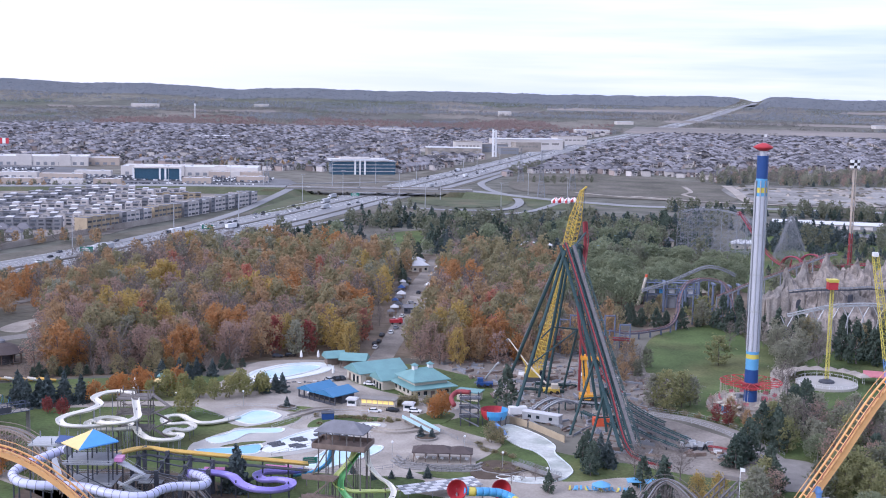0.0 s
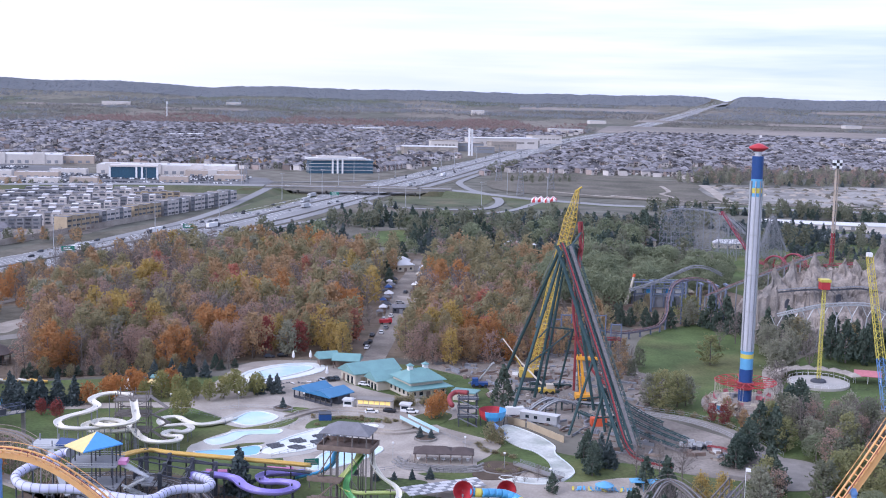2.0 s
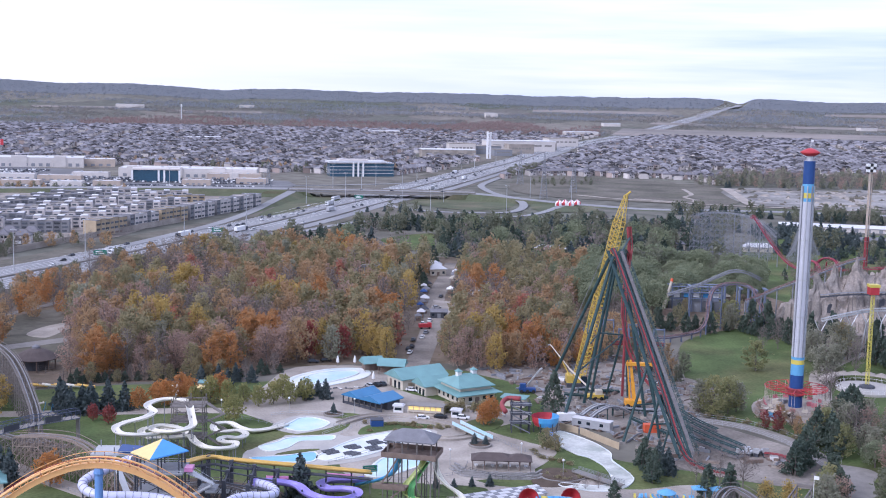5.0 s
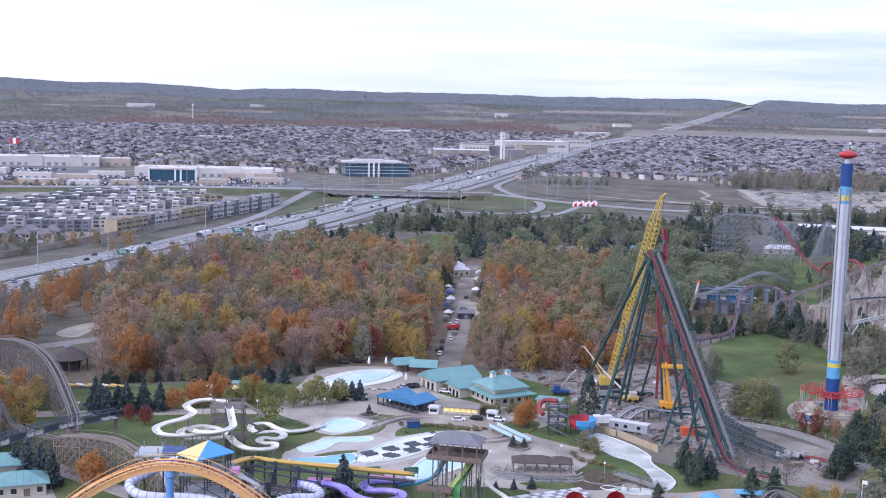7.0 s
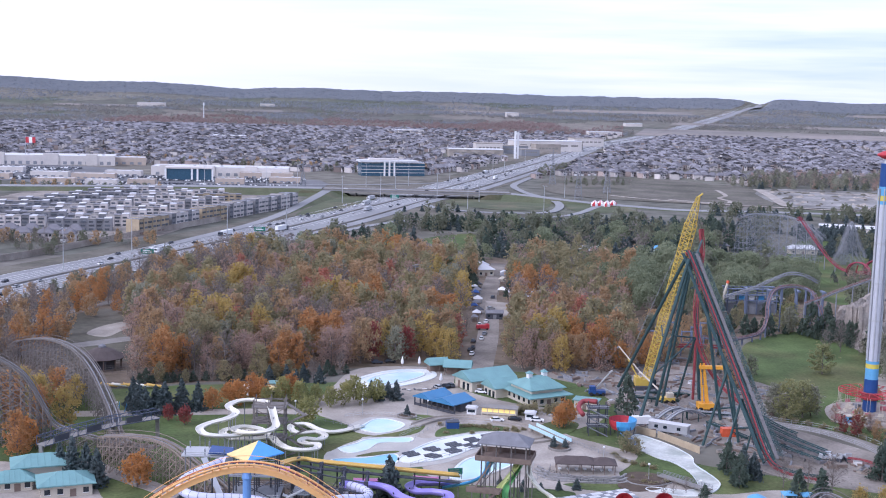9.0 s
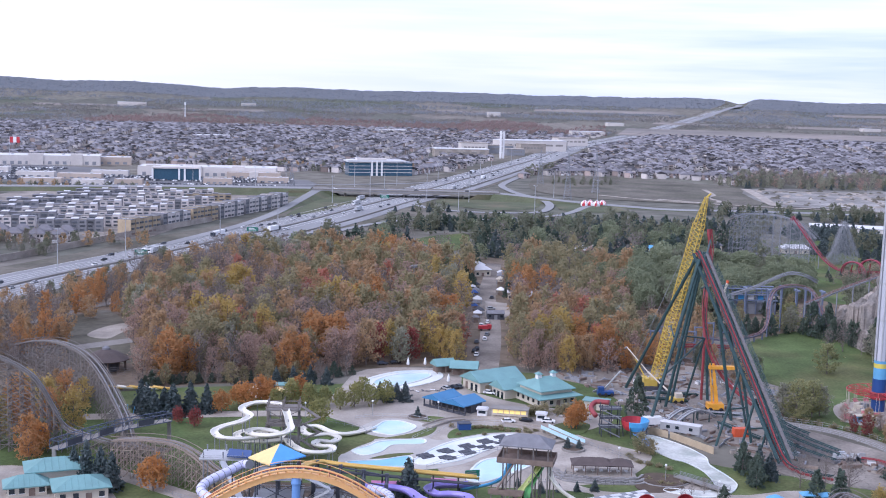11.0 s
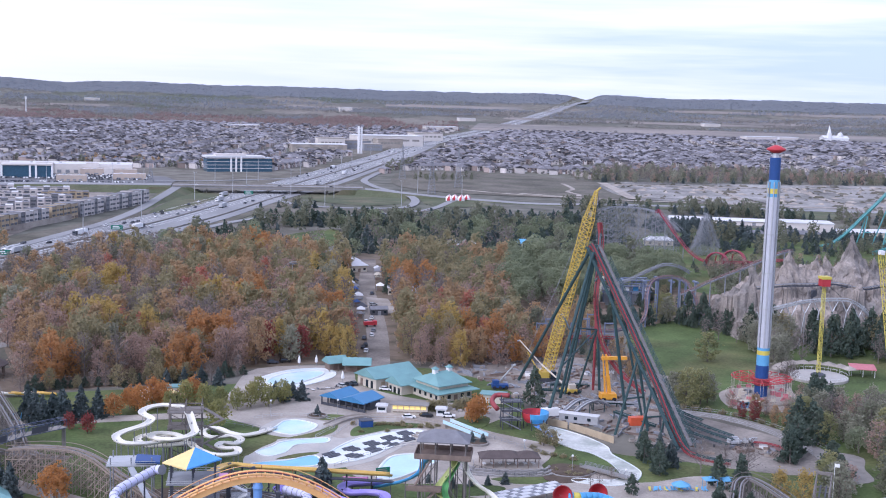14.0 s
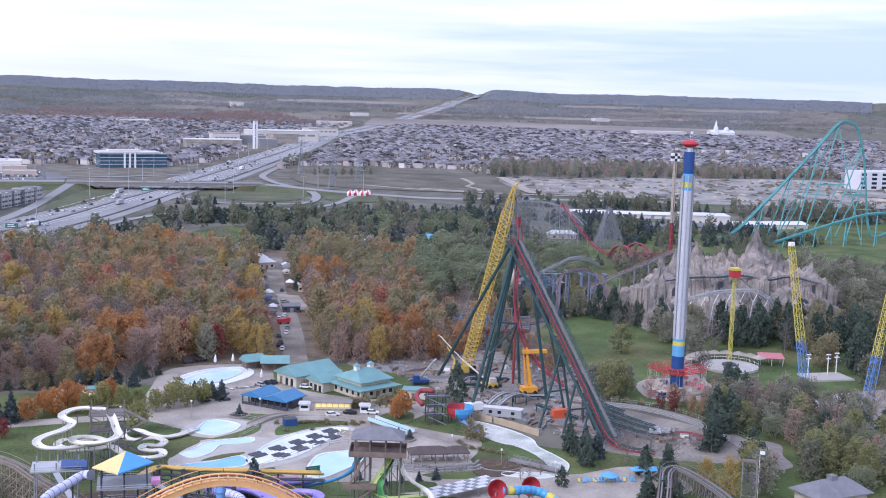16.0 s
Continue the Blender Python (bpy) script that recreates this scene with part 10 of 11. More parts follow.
CRIMSON = mat("faded_crimson_paint", (0.29, 0.06, 0.085), 0.5, var=0.12)


def build_red_coaster():
    t = thing("red_coaster", "red steel coaster hill with twisting loops", "roller coaster")
    c = spline([(205, 800, 30), (206.5, 800, 32.2), (209, 797, 28), (214, 785, 17.5), (219, 772, 8), (224, 758, 3.5), (232, 740, 5), (246, 722, 8), (262, 706, 12)], 7)
    truss_track(t, c, 2.0, (CRIMSON, CRIMSON, CRIMSON), 2.5)
    posts_under(t, c, 12, 0.3, STEEL_GREY)
    for k, (x, y, r) in enumerate(((222, 735, 8), (236, 742, 9))):
        ring = [(x + 0.6 * r * math.cos(u), y + 3 * u - 9, 7 + 0.6 * r * math.sin(u)) for u in np.linspace(-0.9, 4.1, 26)]
        Geo().tube(ring, 0.5, 6).obj("loop_tube", CRIMSON, t)
        Geo().tube([(a + 1.2, b, d) for a, b, d in ring], 0.35, 6).obj("loop_rail", CRIMSON, t)
        Geo().beam((x, y, 0), (x, y - 4, 10), 0.4, 6).obj("post", DULL_RED, t)
    timber_coaster("timber_coaster", "grey timber coaster lattice beyond the willows", [(172, 815, 30), (180, 820, 31.5), (190, 822, 31.5), (200, 822, 31), (210, 818, 29), (218, 812, 24), (224, 804, 17)], 9, 5.0, STEEL_GREY, 3.8, 1.2, thick=0.12)
    timber_coaster("timber_coaster", "steep grey timber lift hill by the pines", [(231, 800, 5), (234.6, 800, 12), (238, 800, 23), (241, 800, 29.8), (244, 800, 24), (248, 800, 14), (252, 800, 6)], 6, 7.0, STEEL_GREY, 4.0, 1.2, thick=0.13)


build_red_coaster()


def build_blue_coaster():
    t = thing("inverted_coaster", "blue and purple steel coaster with tall columns", "roller coaster")
    c = spline([(80, 520, 6), (90, 524, 4), (102, 534, 3.5), (111, 543, 4), (115.5, 550, 8), (117.5, 556, 14.6), (122.1, 562, 20.6), (131.7, 566, 22.2), (140.2, 566, 20.2), (143, 560, 13.9), (144, 552, 7.4), (149, 545, 4), (157.8, 542, 3.4), (168, 546, 4.6), (178, 553, 6)], 7)
    truss_track(t, c, 1.3, (DUSTY_PINK, PURPLE_STEEL, PURPLE_STEEL), 2.5)
    posts_under(t, c, 8, 0.4, COLUMN_GREY_BLUE)
    c2 = spline([(106, 592, 12), (119, 590, 16.8), (128.5, 590, 21.2), (136.9, 590, 24.6), (144.6, 590, 24), (153, 594, 20)], 6)
    truss_track(t, c2, 1.6, (STEEL_GREY, STEEL_GREY, STEEL_GREY), 2.5)
    for x, y, h in ((140, 585, 16), (144, 584, 17), (148, 586, 15), (152, 583, 16), (128, 592, 15), (134, 590, 17), (118, 596, 15)):
        Geo().beam((x, y, 0), (x, y, h), 0.6, 8).obj("column", COLUMN_GREY_BLUE, t, "grey-blue column")
        Geo().box(x - 0.7, x + 0.7, y - 3, y + 3, h, h + 0.8).obj("cross_head", COLUMN_GREY_BLUE, t)
    s = thing("coaster_station", "blue steel coaster station with white panels", "station")
    for x in range(0, 26, 5):
        for y in (0, 8):
            Geo().beam((112 + x, 608 + y, 0), (112 + x, 608 + y, 13), 0.35, 6).obj("post", COLUMN_GREY_BLUE, s)
    for z in (7, 10, 13):
        Geo().box(111, 138, 607, 609, z, z + 0.4).box(111, 138, 615, 617, z, z + 0.4).obj("floor", COLUMN_GREY_BLUE, s)
    Geo().box(112, 137, 609, 616, 0, 5.6).obj("wall", STEEL_GREY, s)
    for k in range(5):
        Geo().box(113 + 5 * k, 116 + 5 * k, 608.85, 609.05, 7.6, 9.6).obj("panel", SLIDE_BLUE if k % 2 else WHITE, s)
    a = thing("swinging_arm", "pale tilted ride arm with an orange tip", "ride arm")
    Geo().beam((106, 600, 3), (109.5, 600, 17), 0.9, 8, 0.6).obj("arm", CREAM, a)
    Geo().beam((109.5, 600, 17), (109.8, 600, 18.4), 0.7, 8).obj("tip", ORANGE_RED, a)
    Geo().box(104, 110, 598, 602, 0, 3).obj("base", BROWN_WOOD, a)
    f = thing("coaster_trestle", "grey steel coaster trestle among trees", "coaster trestle")
    for k in range(7):
        x, y = 52 + 5 * k, 505 + 5 * (k % 3)
        for u in (0, 4.4):
            Geo().beam((x + u, y, 0), (x + u, y, 11 + (k % 3)), 0.3, 5).obj("post", COLUMN_GREY_BLUE, f)
        Geo().beam((x, y, 10.5 + (k % 3)), (x + 4.4, y, 10.5 + (k % 3)), 0.3, 5).beam((x, y, 6), (x + 4.4, y, 6), 0.2, 5).obj("cross_beam", COLUMN_GREY_BLUE, f)
    c = spline([(42, 498, 6.5), (56, 497, 6.5), (72, 499, 6.4), (86, 504, 5)], 5)
    truss_track(f, c, 1.4, (DULL_RED, DULL_RED, DULL_RED), 2.4)
    posts_under(f, c, 7, 0.25, COLUMN_GREY_BLUE)


PURPLE_STEEL = mat("grey_purple_steel", (0.17, 0.15, 0.19), 0.55, var=0.12)
COLUMN_GREY_BLUE = mat("grey_blue_column_paint", (0.15, 0.18, 0.25), 0.55, var=0.12)
build_blue_coaster()


def build_giga():
    t = thing("giga_coaster", "very tall turquoise coaster hill on splayed legs", "roller coaster")
    c = spline([(330, 848, -1), (358, 845, 4), (384.5, 845, 27.5), (407, 845, 50), (429.1, 845, 73.4), (442.5, 845, 88.3), (451.9, 845, 92), (460.2, 845, 87.4), (467.2, 845, 69.2), (471.9, 845, 42.9), (476.5, 845, 12), (484, 845, 3), (500, 846, 8)], 8)
    Geo().tube(c, 0.75, 8).obj("spine", TEAL, t, "turquoise spine", True)
    for s in (-1, 1):
        Geo().tube([(x, y + s * 1.0, z + 1.0) for x, y, z in c], 0.3, 6).obj("rail", TEAL, t, smooth=True)
        Geo().tube([(x, y + s * 1.9, z + 1.4) for x, y, z in c[:48]], 0.18, 4).obj("handrail", TEAL, t)
    q, w = along(c, 3.0)
    g = Geo()
    for p in q:
        p = Vector(p)
        g.beam(p, p + Vector((0, 1, 1)), 0.16, 3).beam(p, p + Vector((0, -1, 1)), 0.16, 3)
    tagged(g.obj("tie", TEAL, t), kind="stuff")
    for (x, z), spread in (((384, 26), (-6, 5)), ((407, 50), (-14, 7)), ((429, 73), (-24, 14)), ((444, 89), (-34, 18)), ((466, 74), (-34, 4)), ((470, 50), (-18, 10))):
        for s in (-1, 1):
            for dx in spread if z > 80 and s < 0 else spread[:1]:
                Geo().beam((x, 845 + s, z - 0.8), (x + dx, 845 + s * z * 0.16, 0), 0.46, 7).obj("leg", TEAL, t)
        Geo().beam((x + spread[0] * 0.5, 845 - z * 0.08, z * 0.5), (x + spread[1] * 0.5, 845 - z * 0.08, z * 0.5), 0.35, 6).obj("strut", TEAL, t)
    c = spline([(366, 800, 3), (388, 800, 9.6), (406, 800, 14.9), (426, 800, 20.5), (443, 800, 24.7), (461, 800, 26.4), (490, 800, 27), (520, 802, 22), (550, 806, 12)], 7)
    Geo().tube(c, 0.75, 8).obj("spine", TEAL, t, smooth=True)
    for s in (-1, 1):
        Geo().tube([(x, y + s * 1.0, z + 1.0) for x, y, z in c], 0.3, 6).obj("rail", TEAL, t, smooth=True)
    for k, p in enumerate(along(c, 13)[0]):
        for d in (-4, 4) if k % 2 else (3,):
            Geo().beam((p[0], p[1], p[2] - 0.6), (p[0] + d, p[1] + d, 0), 0.38, 7).obj("leg", TEAL, t)


build_giga()


def build_far_park():
    s = thing("warehouse", "long white warehouse with a flat roof", "warehouse", at=pose(370, 914, land(370, 914), 0, 0, -15))
    Geo().box(-19, 19, -12, 12, -1, 10).obj("wall", MALL, s)
    Geo().box(-19.5, 19.5, -12.5, 12.5, 10, 10.8).obj("roof", FLAT_ROOF, s)
    for k in range(4):
        Geo().box(-16 + 9 * k, -12 + 9 * k, -12.15, -11.9, 0, 4).obj("loading_door", STEEL_GREY, s)
    for k in range(4):
        Geo().box(18.9, 19.15, -10 + 5.5 * k, -7 + 5.5 * k, 3, 6).obj("window", GLASS_DARK, s)
    l = thing("long_shed", "very long low white shed behind the pines", "shed", at=pose(326, 984, land(326, 984), 0, 0, -14))
    Geo().box(-43, 43, -8, 8, -1, 3.6).obj("wall", MALL, l)
    Geo().gable(Matrix.Translation((0, 0, 3.6)), 87, 18, 1.8).obj("roof", FLAT_ROOF, l)
    for k in range(9):
        Geo().box(-41 + 9.5 * k, -38 + 9.5 * k, -8.1, -7.9, 0, 2.6).obj("door", STEEL_GREY, l)
    for x, y, lx, m in ((130, 870, 14, TEAL_ROOF), (120, 830, 12, LIGHT_BLUE), (168, 860, 14, GREY_ROOF), (225, 850, 20, FLAT_ROOF), (340, 890, 60, GREY_ROOF), (420, 900, 70, FLAT_ROOF), (-10, 738, 14, FLAT_ROOF), (-6, 722, 10, FLAT_ROOF), (-97, 691, 15, FLAT_ROOF), (15.2, 629, 15, FLAT_ROOF), (-56, 750, 12, FLAT_ROOF), (-49, 787, 12, GREY_ROOF), (69, 824, 12, FLAT_ROOF), (79, 826, 10, FLAT_ROOF), (8, 700, 10, GREY_ROOF), (140, 640, 18, CREAM), (178, 600, 14, GREY_ROOF)):
        b = thing("park_shop", "small park shop with a pitched roof among trees", "shop", "far park shops", at=pose(x, y, land(x, y), 0, 0, (x * 7) % 40 - 20))
        walls_with_windows(b, Matrix.Identity(4), lx, 8, 4, CREAM if m is not CREAM else BROWN_WOOD, 3)
        Geo().hip(Matrix.Translation((0, 0, 4)), lx + 1.5, 9.5, 2.6, 4, 0.25).obj("roof", m, b)
    k = thing("small_coaster", "thin grey coaster track rising above the wood", "roller coaster")
    c = spline([(-52, 655, 11), (-48, 655, 14.5), (-43, 656, 14.8), (-38, 657, 14.6), (-35, 658, 12)], 6)
    truss_track(k, c, 1.2, (STEEL_LIGHT, STEEL_GREY, STEEL_GREY), 2.2)
    posts_under(k, c, 7, 0.22, STEEL_LIGHT)
    k = thing("small_coaster", "brown mine coaster track between autumn trees", "roller coaster")
    c = spline([(8, 542, 6), (2, 532, 6), (3, 522, 6), (12, 514, 6), (21, 515, 6), (26, 521, 6.2), (24, 532, 7)], 6)
    truss_track(k, c, 1.2, (STEEL_GREY, WOOD_GREY, WOOD_GREY), 2.0)
    posts_under(k, c, 5, 0.22, STEEL_GREY)
    a = thing("apartment_block", "pale concrete block under construction, far away", "building", at=pose(775, 1265, land(775, 1265), 0, 0, 4))
    Geo().box(-45, 45, -14, 14, -1, 22).obj("wall", FLAT_ROOF, a)
    for f in range(4):
        for i in range(0, 12, 2):
            Geo().box(-43 + 7.2 * i, -36 + 7.2 * i, -14.2, -13.9, 2 + 5 * f, 4.8 + 5 * f).obj("window", GLASS_DARK, a)
    for i in range(5):
        Geo().box(10 + 8 * i, 11 + 8 * i, -12, 12, 22, 50).obj("bare_column", CONCRETE, a)
    for f in range(5):
        Geo().box(8, 45, -13, 13, 27 + 5 * f, 27.6 + 5 * f).obj("bare_slab", CONCRETE, a)
    w = thing("station_platform", "grey wooden chute tower with a small flag", "platform", at=pose(72.6, 284, 0, 0, 0, -29))
    for u in (-1.8, 1.8):
        for v in (-9, -4.5, 0, 4.5, 9):
            Geo().beam((u, v, 0), (u, v, 12.4), 0.2, 4).obj("post", WOOD_GREY, w)
        for z in (8.2, 10.4, 12.4):
            Geo().box(u - 0.14, u + 0.14, -9.4, 9.4, z, z + 0.35).obj("side_beam", WOOD_GREY, w)
    for v in (-9, -4.5, 0, 4.5, 9):
        Geo().box(-1.8, 1.8, v - 0.12, v + 0.12, 9.0, 9.3).obj("cross_beam", WOOD_GREY, w)
    Geo().box(-0.9, -0.5, -9.4, 9.4, 9.3, 9.6).obj("track_beam", STEEL_DARK, w)
    Geo().box(0.5, 0.9, -9.4, 9.4, 9.3, 9.6).obj("track_beam", STEEL_DARK, w)
    Geo().box(-2.0, 2.0, 9.0, 9.5, 12.4, 13.2).obj("end_beam", WOOD_GREY, w)
    Geo().beam((2.4, 8, 0), (2.4, 8, 16.2), 0.08, 4).obj("flag_pole", WHITE, w)
    Geo().box(2.45, 3.6, 7.97, 8.03, 15.2, 16.1).obj("flag", WHITE, w)
    r = thing("ride_house", "grey shingled hexagonal ride house roof", "building", at=pose(101, 291, 0, 0, 0, 12))
    Geo().box(-8, 8, -5, 5, 0, 4).obj("wall", CREAM, r)
    Geo().hip(Matrix.Translation((0, 0, 4)), 19, 12, 3.4, 5, 0.3).obj("roof", GREY_ROOF, r)
    Geo().box(-1, 1, -1, 1, 6.9, 8.2).obj("vent", GREY_ROOF, r)
    for u in (-5, 0, 5):
        Geo().box(u - 0.8, u + 0.8, -5.1, -4.95, 1, 2.6).obj("window", GLASS_DARK, r)
    timber_coaster("timber_coaster", "curving grey timber coaster crest below trees", [(52, 290, 3.2), (57, 300, 4.6), (61, 308, 5.6), (65, 311, 5.8), (68, 306, 5.2), (70, 297, 4.2), (71, 290, 3.2)], 3.0, 2.6)


build_far_park()

# ---- trees and shrubs of the park ----
def plant_row(species, pts, scale=1.0, tall=1.0, group="trees of the park"):
    rng = random.Random(int(sum(p[0] * 3 + p[1] for p in pts)))
    for x, y in pts:
        plant(species, x, y, scale * rng.uniform(0.85, 1.15), tall, group)


plant_row("conifer", [(-141, 328), (-137, 326), (-133, 325), (-129.5, 322.8)], 1.0, 1.15, "spruces by the ticket house")
plant_row("conifer", [(-136, 398), (-131, 402), (-127, 397), (-122, 400), (-117, 402), (-139, 404), (-133, 395), (-129, 405)], 1.05, 1.0, "spruces behind the slides")
plant_row("conifer", [(-60, 424), (-57, 420), (-54, 425), (-51, 421), (-92, 442), (-86, 445), (-80, 444), (-98, 440), (-88, 438)], 0.7, 1.0, "small spruces by the plaza")
plant_row("pine", [(108, 612), (120, 622), (131, 606), (141, 618), (127, 588), (112, 592), (152, 604), (160, 612), (139, 596)], 0.62, 1.0, "dark trees behind the purple coaster")
plant_row("pine", [(100, 556), (106, 550), (112, 557), (118, 551), (98, 570), (94, 560), (138, 548), (143, 541), (149, 546), (134, 556)], 0.72, 1.1, "dark trees behind the purple coaster")
plant_row("green", [(117, 600), (146, 612), (133, 578), (104, 562), (110, 574), (88, 548), (86, 560)], 0.6, 1.0, "trees round the lawn")
plant_row("pine", [(97, 557), (103, 566), (110, 560), (118, 566), (127, 557), (136, 553), (91, 563)], 0.42, 1.0, "dark trees behind the purple coaster")
plant_row("conifer", [(-50.3, 314)], 1.35, 1.05, "spruces by the slides")
plant_row("pine", [(48.5, 350), (46.5, 343.5), (48.6, 336.5), (47.2, 331.5)], 0.72, 1.0, "pines beside the river end")
plant_row("conifer", [(53.4, 340), (52, 346)], 0.85, 1.05, "spruces by the river")
plant_row("pine", [(28, 407)], 1.05, 1.15)
plant_row("pine", [(60, 320), (65, 316), (126, 386), (122, 380)], 0.85, 1.0, "pines on the near slope")
plant_row("conifer", [(-46.9, 399.4), (-1.2, 366.4), (2.2, 366)], 0.38, 1.0, "small trees in planters")
plant_row("conifer", [(-14, 325), (-9, 326), (-4, 326.5), (1, 327), (-20, 330)], 0.36, 0.9, "small spruces on the terrace lawn")
plant_row("young_gold", [(-83.8, 409.6), (-78.5, 411), (-73, 408.5), (-68.4, 412), (-62.6, 413), (-57.5, 417), (-90, 412), (-66, 420), (-95, 409)], 1.0, 1.12, "row of young golden trees")
plant_row("young_gold", [(-78.6, 386.5)], 1.15)
plant_row("young_orange", [(-112.3, 402), (-104.8, 408), (-97.5, 413), (-108, 412), (-101, 417), (-88, 418)], 1.15, 1.0, "orange trees by the walk")
plant_row("young_red", [(-118, 384), (-124, 388)], 0.75)
plant_row("orange", [(-166, 366), (-160, 372), (-158, 344), (-172, 380), (-178, 372)], 0.95)
plant_row("yellow", [(-172, 362), (-154, 376), (-165, 386)], 0.85)
plant_row("young_orange", [(-118.5, 322), (-158, 352)], 1.4, 0.95)
plant_row("red", [(-62, 484)], 0.85, 1.15)
plant_row("orange", [(-163.5, 403.3)], 0.9, 0.9)
plant_row("yellow", [(-177.5, 409.3), (-157.5, 400.3), (-168.5, 398.3)], 0.7, 0.9)
plant_row("green", [(-172.5, 403.3)], 0.75, 0.9)
plant_row("orange", [(-193, 502), (-214, 470)], 0.8, 0.9)
plant_row("bare", [(-205, 470), (-199, 458), (-188, 449), (-210, 488), (-216, 505), (-207, 540), (-217, 552), (-178, 438), (-206, 560), (-196, 592)], 0.55)
plant_row("rust", [(-183, 470), (-195, 480), (-203, 512), (-176, 436), (-186, 436), (-160, 500), (-168, 528)], 0.42)
plant_row("orange", [(-202, 478), (-196, 490)], 0.9)
plant_row("young_orange", [(5.5, 392), (3, 389)], 1.1, 1.0)
plant_row("green", [(20.6, 362.5), (23.2, 361)], 0.5, 0.75)
plant_row("bare", [(27.2, 324.6), (31.1, 326.2), (24.2, 323)], 0.34, 0.9)
plant_row("pine", [(33.8, 316)], 0.5, 0.9)
plant_row("shrub_green", [(20.5, 333.5), (22.4, 332.6), (24.2, 332.8), (16.6, 360), (17.2, 357), (18.5, 353.6), (21, 352), (23.6, 350.4), (26, 347.8)], 0.5, 0.6, "shrubs of the beds")
plant_row("shrub_green", [(-26.3, 388.6), (-24, 388.2), (-22.1, 387.4), (-20, 386.2), (-18, 385.1), (-14.6, 384.6), (-11.4, 384.1), (-9, 385.8), (-34.1, 380.4), (-25.8, 379.9), (-30.6, 386.4)], 0.5, 0.6, "shrubs of the beds")
plant_row("shrub_green", [(-7, 405), (-4, 406), (1, 406), (4, 408), (-9, 406)], 1.0)
plant_row("shrub_green", [(18, 337), (23, 339), (27, 334), (21, 334), (-28, 388), (-20, 389), (-12, 386), (-36, 389)], 0.45, 0.8, "shrubs of the beds")
plant_row("lime", [(82.7, 406), (88.9, 409)], 0.98, 0.95)
plant_row("pale", [(79.5, 411), (92.5, 411.5)], 0.8, 0.8)
plant_row("pine", [(93.2, 344), (90.5, 339.5), (96.5, 348.5)], 1.0, 1.05, "pines beside the grey yard")
plant_row("lime", [(94.1, 322), (91, 316), (114.5, 324), (119, 329)], 0.78, 0.8, "trees of the near slope")
plant_row("shrub_green", [(84, 401.5), (88, 399.5), (92, 396), (95.5, 392.5), (98.5, 388.5), (101, 384), (103, 379), (104.5, 373), (80.5, 403.5)], 0.6, 0.7, "shrubs beside the service road")
plant_row("pale", [(128.6, 558.4), (150, 500), (146, 494), (154, 488)], 0.8)
plant_row("pine", [(132.4, 410.2), (130.1, 400.3), (127.5, 388), (123, 392), (105.2, 366.6), (110, 366.1), (108.4, 358)], 0.95, 1.1, "dark pines by the swing tower")
plant_row("pine", [(178, 505), (186, 500), (193, 499), (201, 498), (208, 500), (215, 502), (223, 499), (231, 502), (238, 492), (242, 500), (160, 510), (152, 514)], 1.1, 1.25, "dark pines before the rock mountain")
plant_row("pine", [(148, 532), (154, 536), (160, 533), (166, 530), (151, 540), (158, 542), (143, 548), (146, 556), (137, 552)], 1.0, 1.25, "dark pines beside the rock mountain")
plant_row("pale", [(157, 500), (163, 498), (150, 512)], 0.85)
plant_row("green", [(206, 505), (213, 507), (228, 508)], 0.85)
plant_row("lime", [(117.7, 476.4), (129.9, 565.3)], 1.2, 0.66)
plant_row("pale", [(141.3, 465), (147, 470)], 1.2, 0.75)
plant_row("red", [(99.5, 386.5), (96.5, 390)], 0.42, 0.9, "red-brown trees by the swing tower")
plant_row("rust", [(104.5, 382), (108, 380), (101.5, 390)], 0.5, 0.9, "red-brown trees by the swing tower")
plant_row("mauve", [(98, 402), (106, 392), (114, 392), (120, 396), (130, 415)], 0.5, 1.0, "red-brown trees by the swing tower")
plant_row("bare", [(128, 424), (132, 430), (138, 372), (146, 376), (150, 366), (142, 360), (60, 333), (66, 330), (72, 328), (140, 520), (146, 514), (132, 516), (168, 372), (172, 366)], 0.72)
plant_row("pale", [(140, 384), (134, 366), (130, 358), (126, 350), (146, 352), (152, 358)], 0.75)
YARD = [(101, 353), (114, 351), (118, 341), (112, 316), (96, 314), (97, 340)]


def slope_trees():
    rng = random.Random(31)
    poly = [(80, 296), (92, 298), (112, 298), (140, 292), (160, 312), (166, 345), (152, 372), (138, 392), (116, 386), (104, 374), (110, 352), (98, 336), (84, 312)]
    y = 292.0
    while y < 395:
        x = 78.0
        while x < 170:
            px, py = x + rng.uniform(-2.6, 2.6), y + rng.uniform(-2.6, 2.6)
            if inside(px, py, poly) and math.hypot(px - 101, py - 291) > 11 and math.hypot(px - 120, py - 402) > 6 and not inside(px, py, YARD):
                if px < 112 and 318 < py < 375:
                    sp = rng.choice(("pine", "lime", "pine", "pale", "pine"))
                elif py > 352:
                    sp = rng.choice(("bare", "mauve", "pale", "bare", "pale", "olive"))
                else:
                    sp = rng.choice(("pale", "lime", "olive", "lime", "mauve", "willow", "pine"))
                plant(sp, px, py, rng.uniform(0.66, 0.95) * (0.78 if sp == "willow" else 1.25 if sp == "pine" else 1.0), 0.88, "trees of the near slope")
            x += 8.4
        y += 8.0


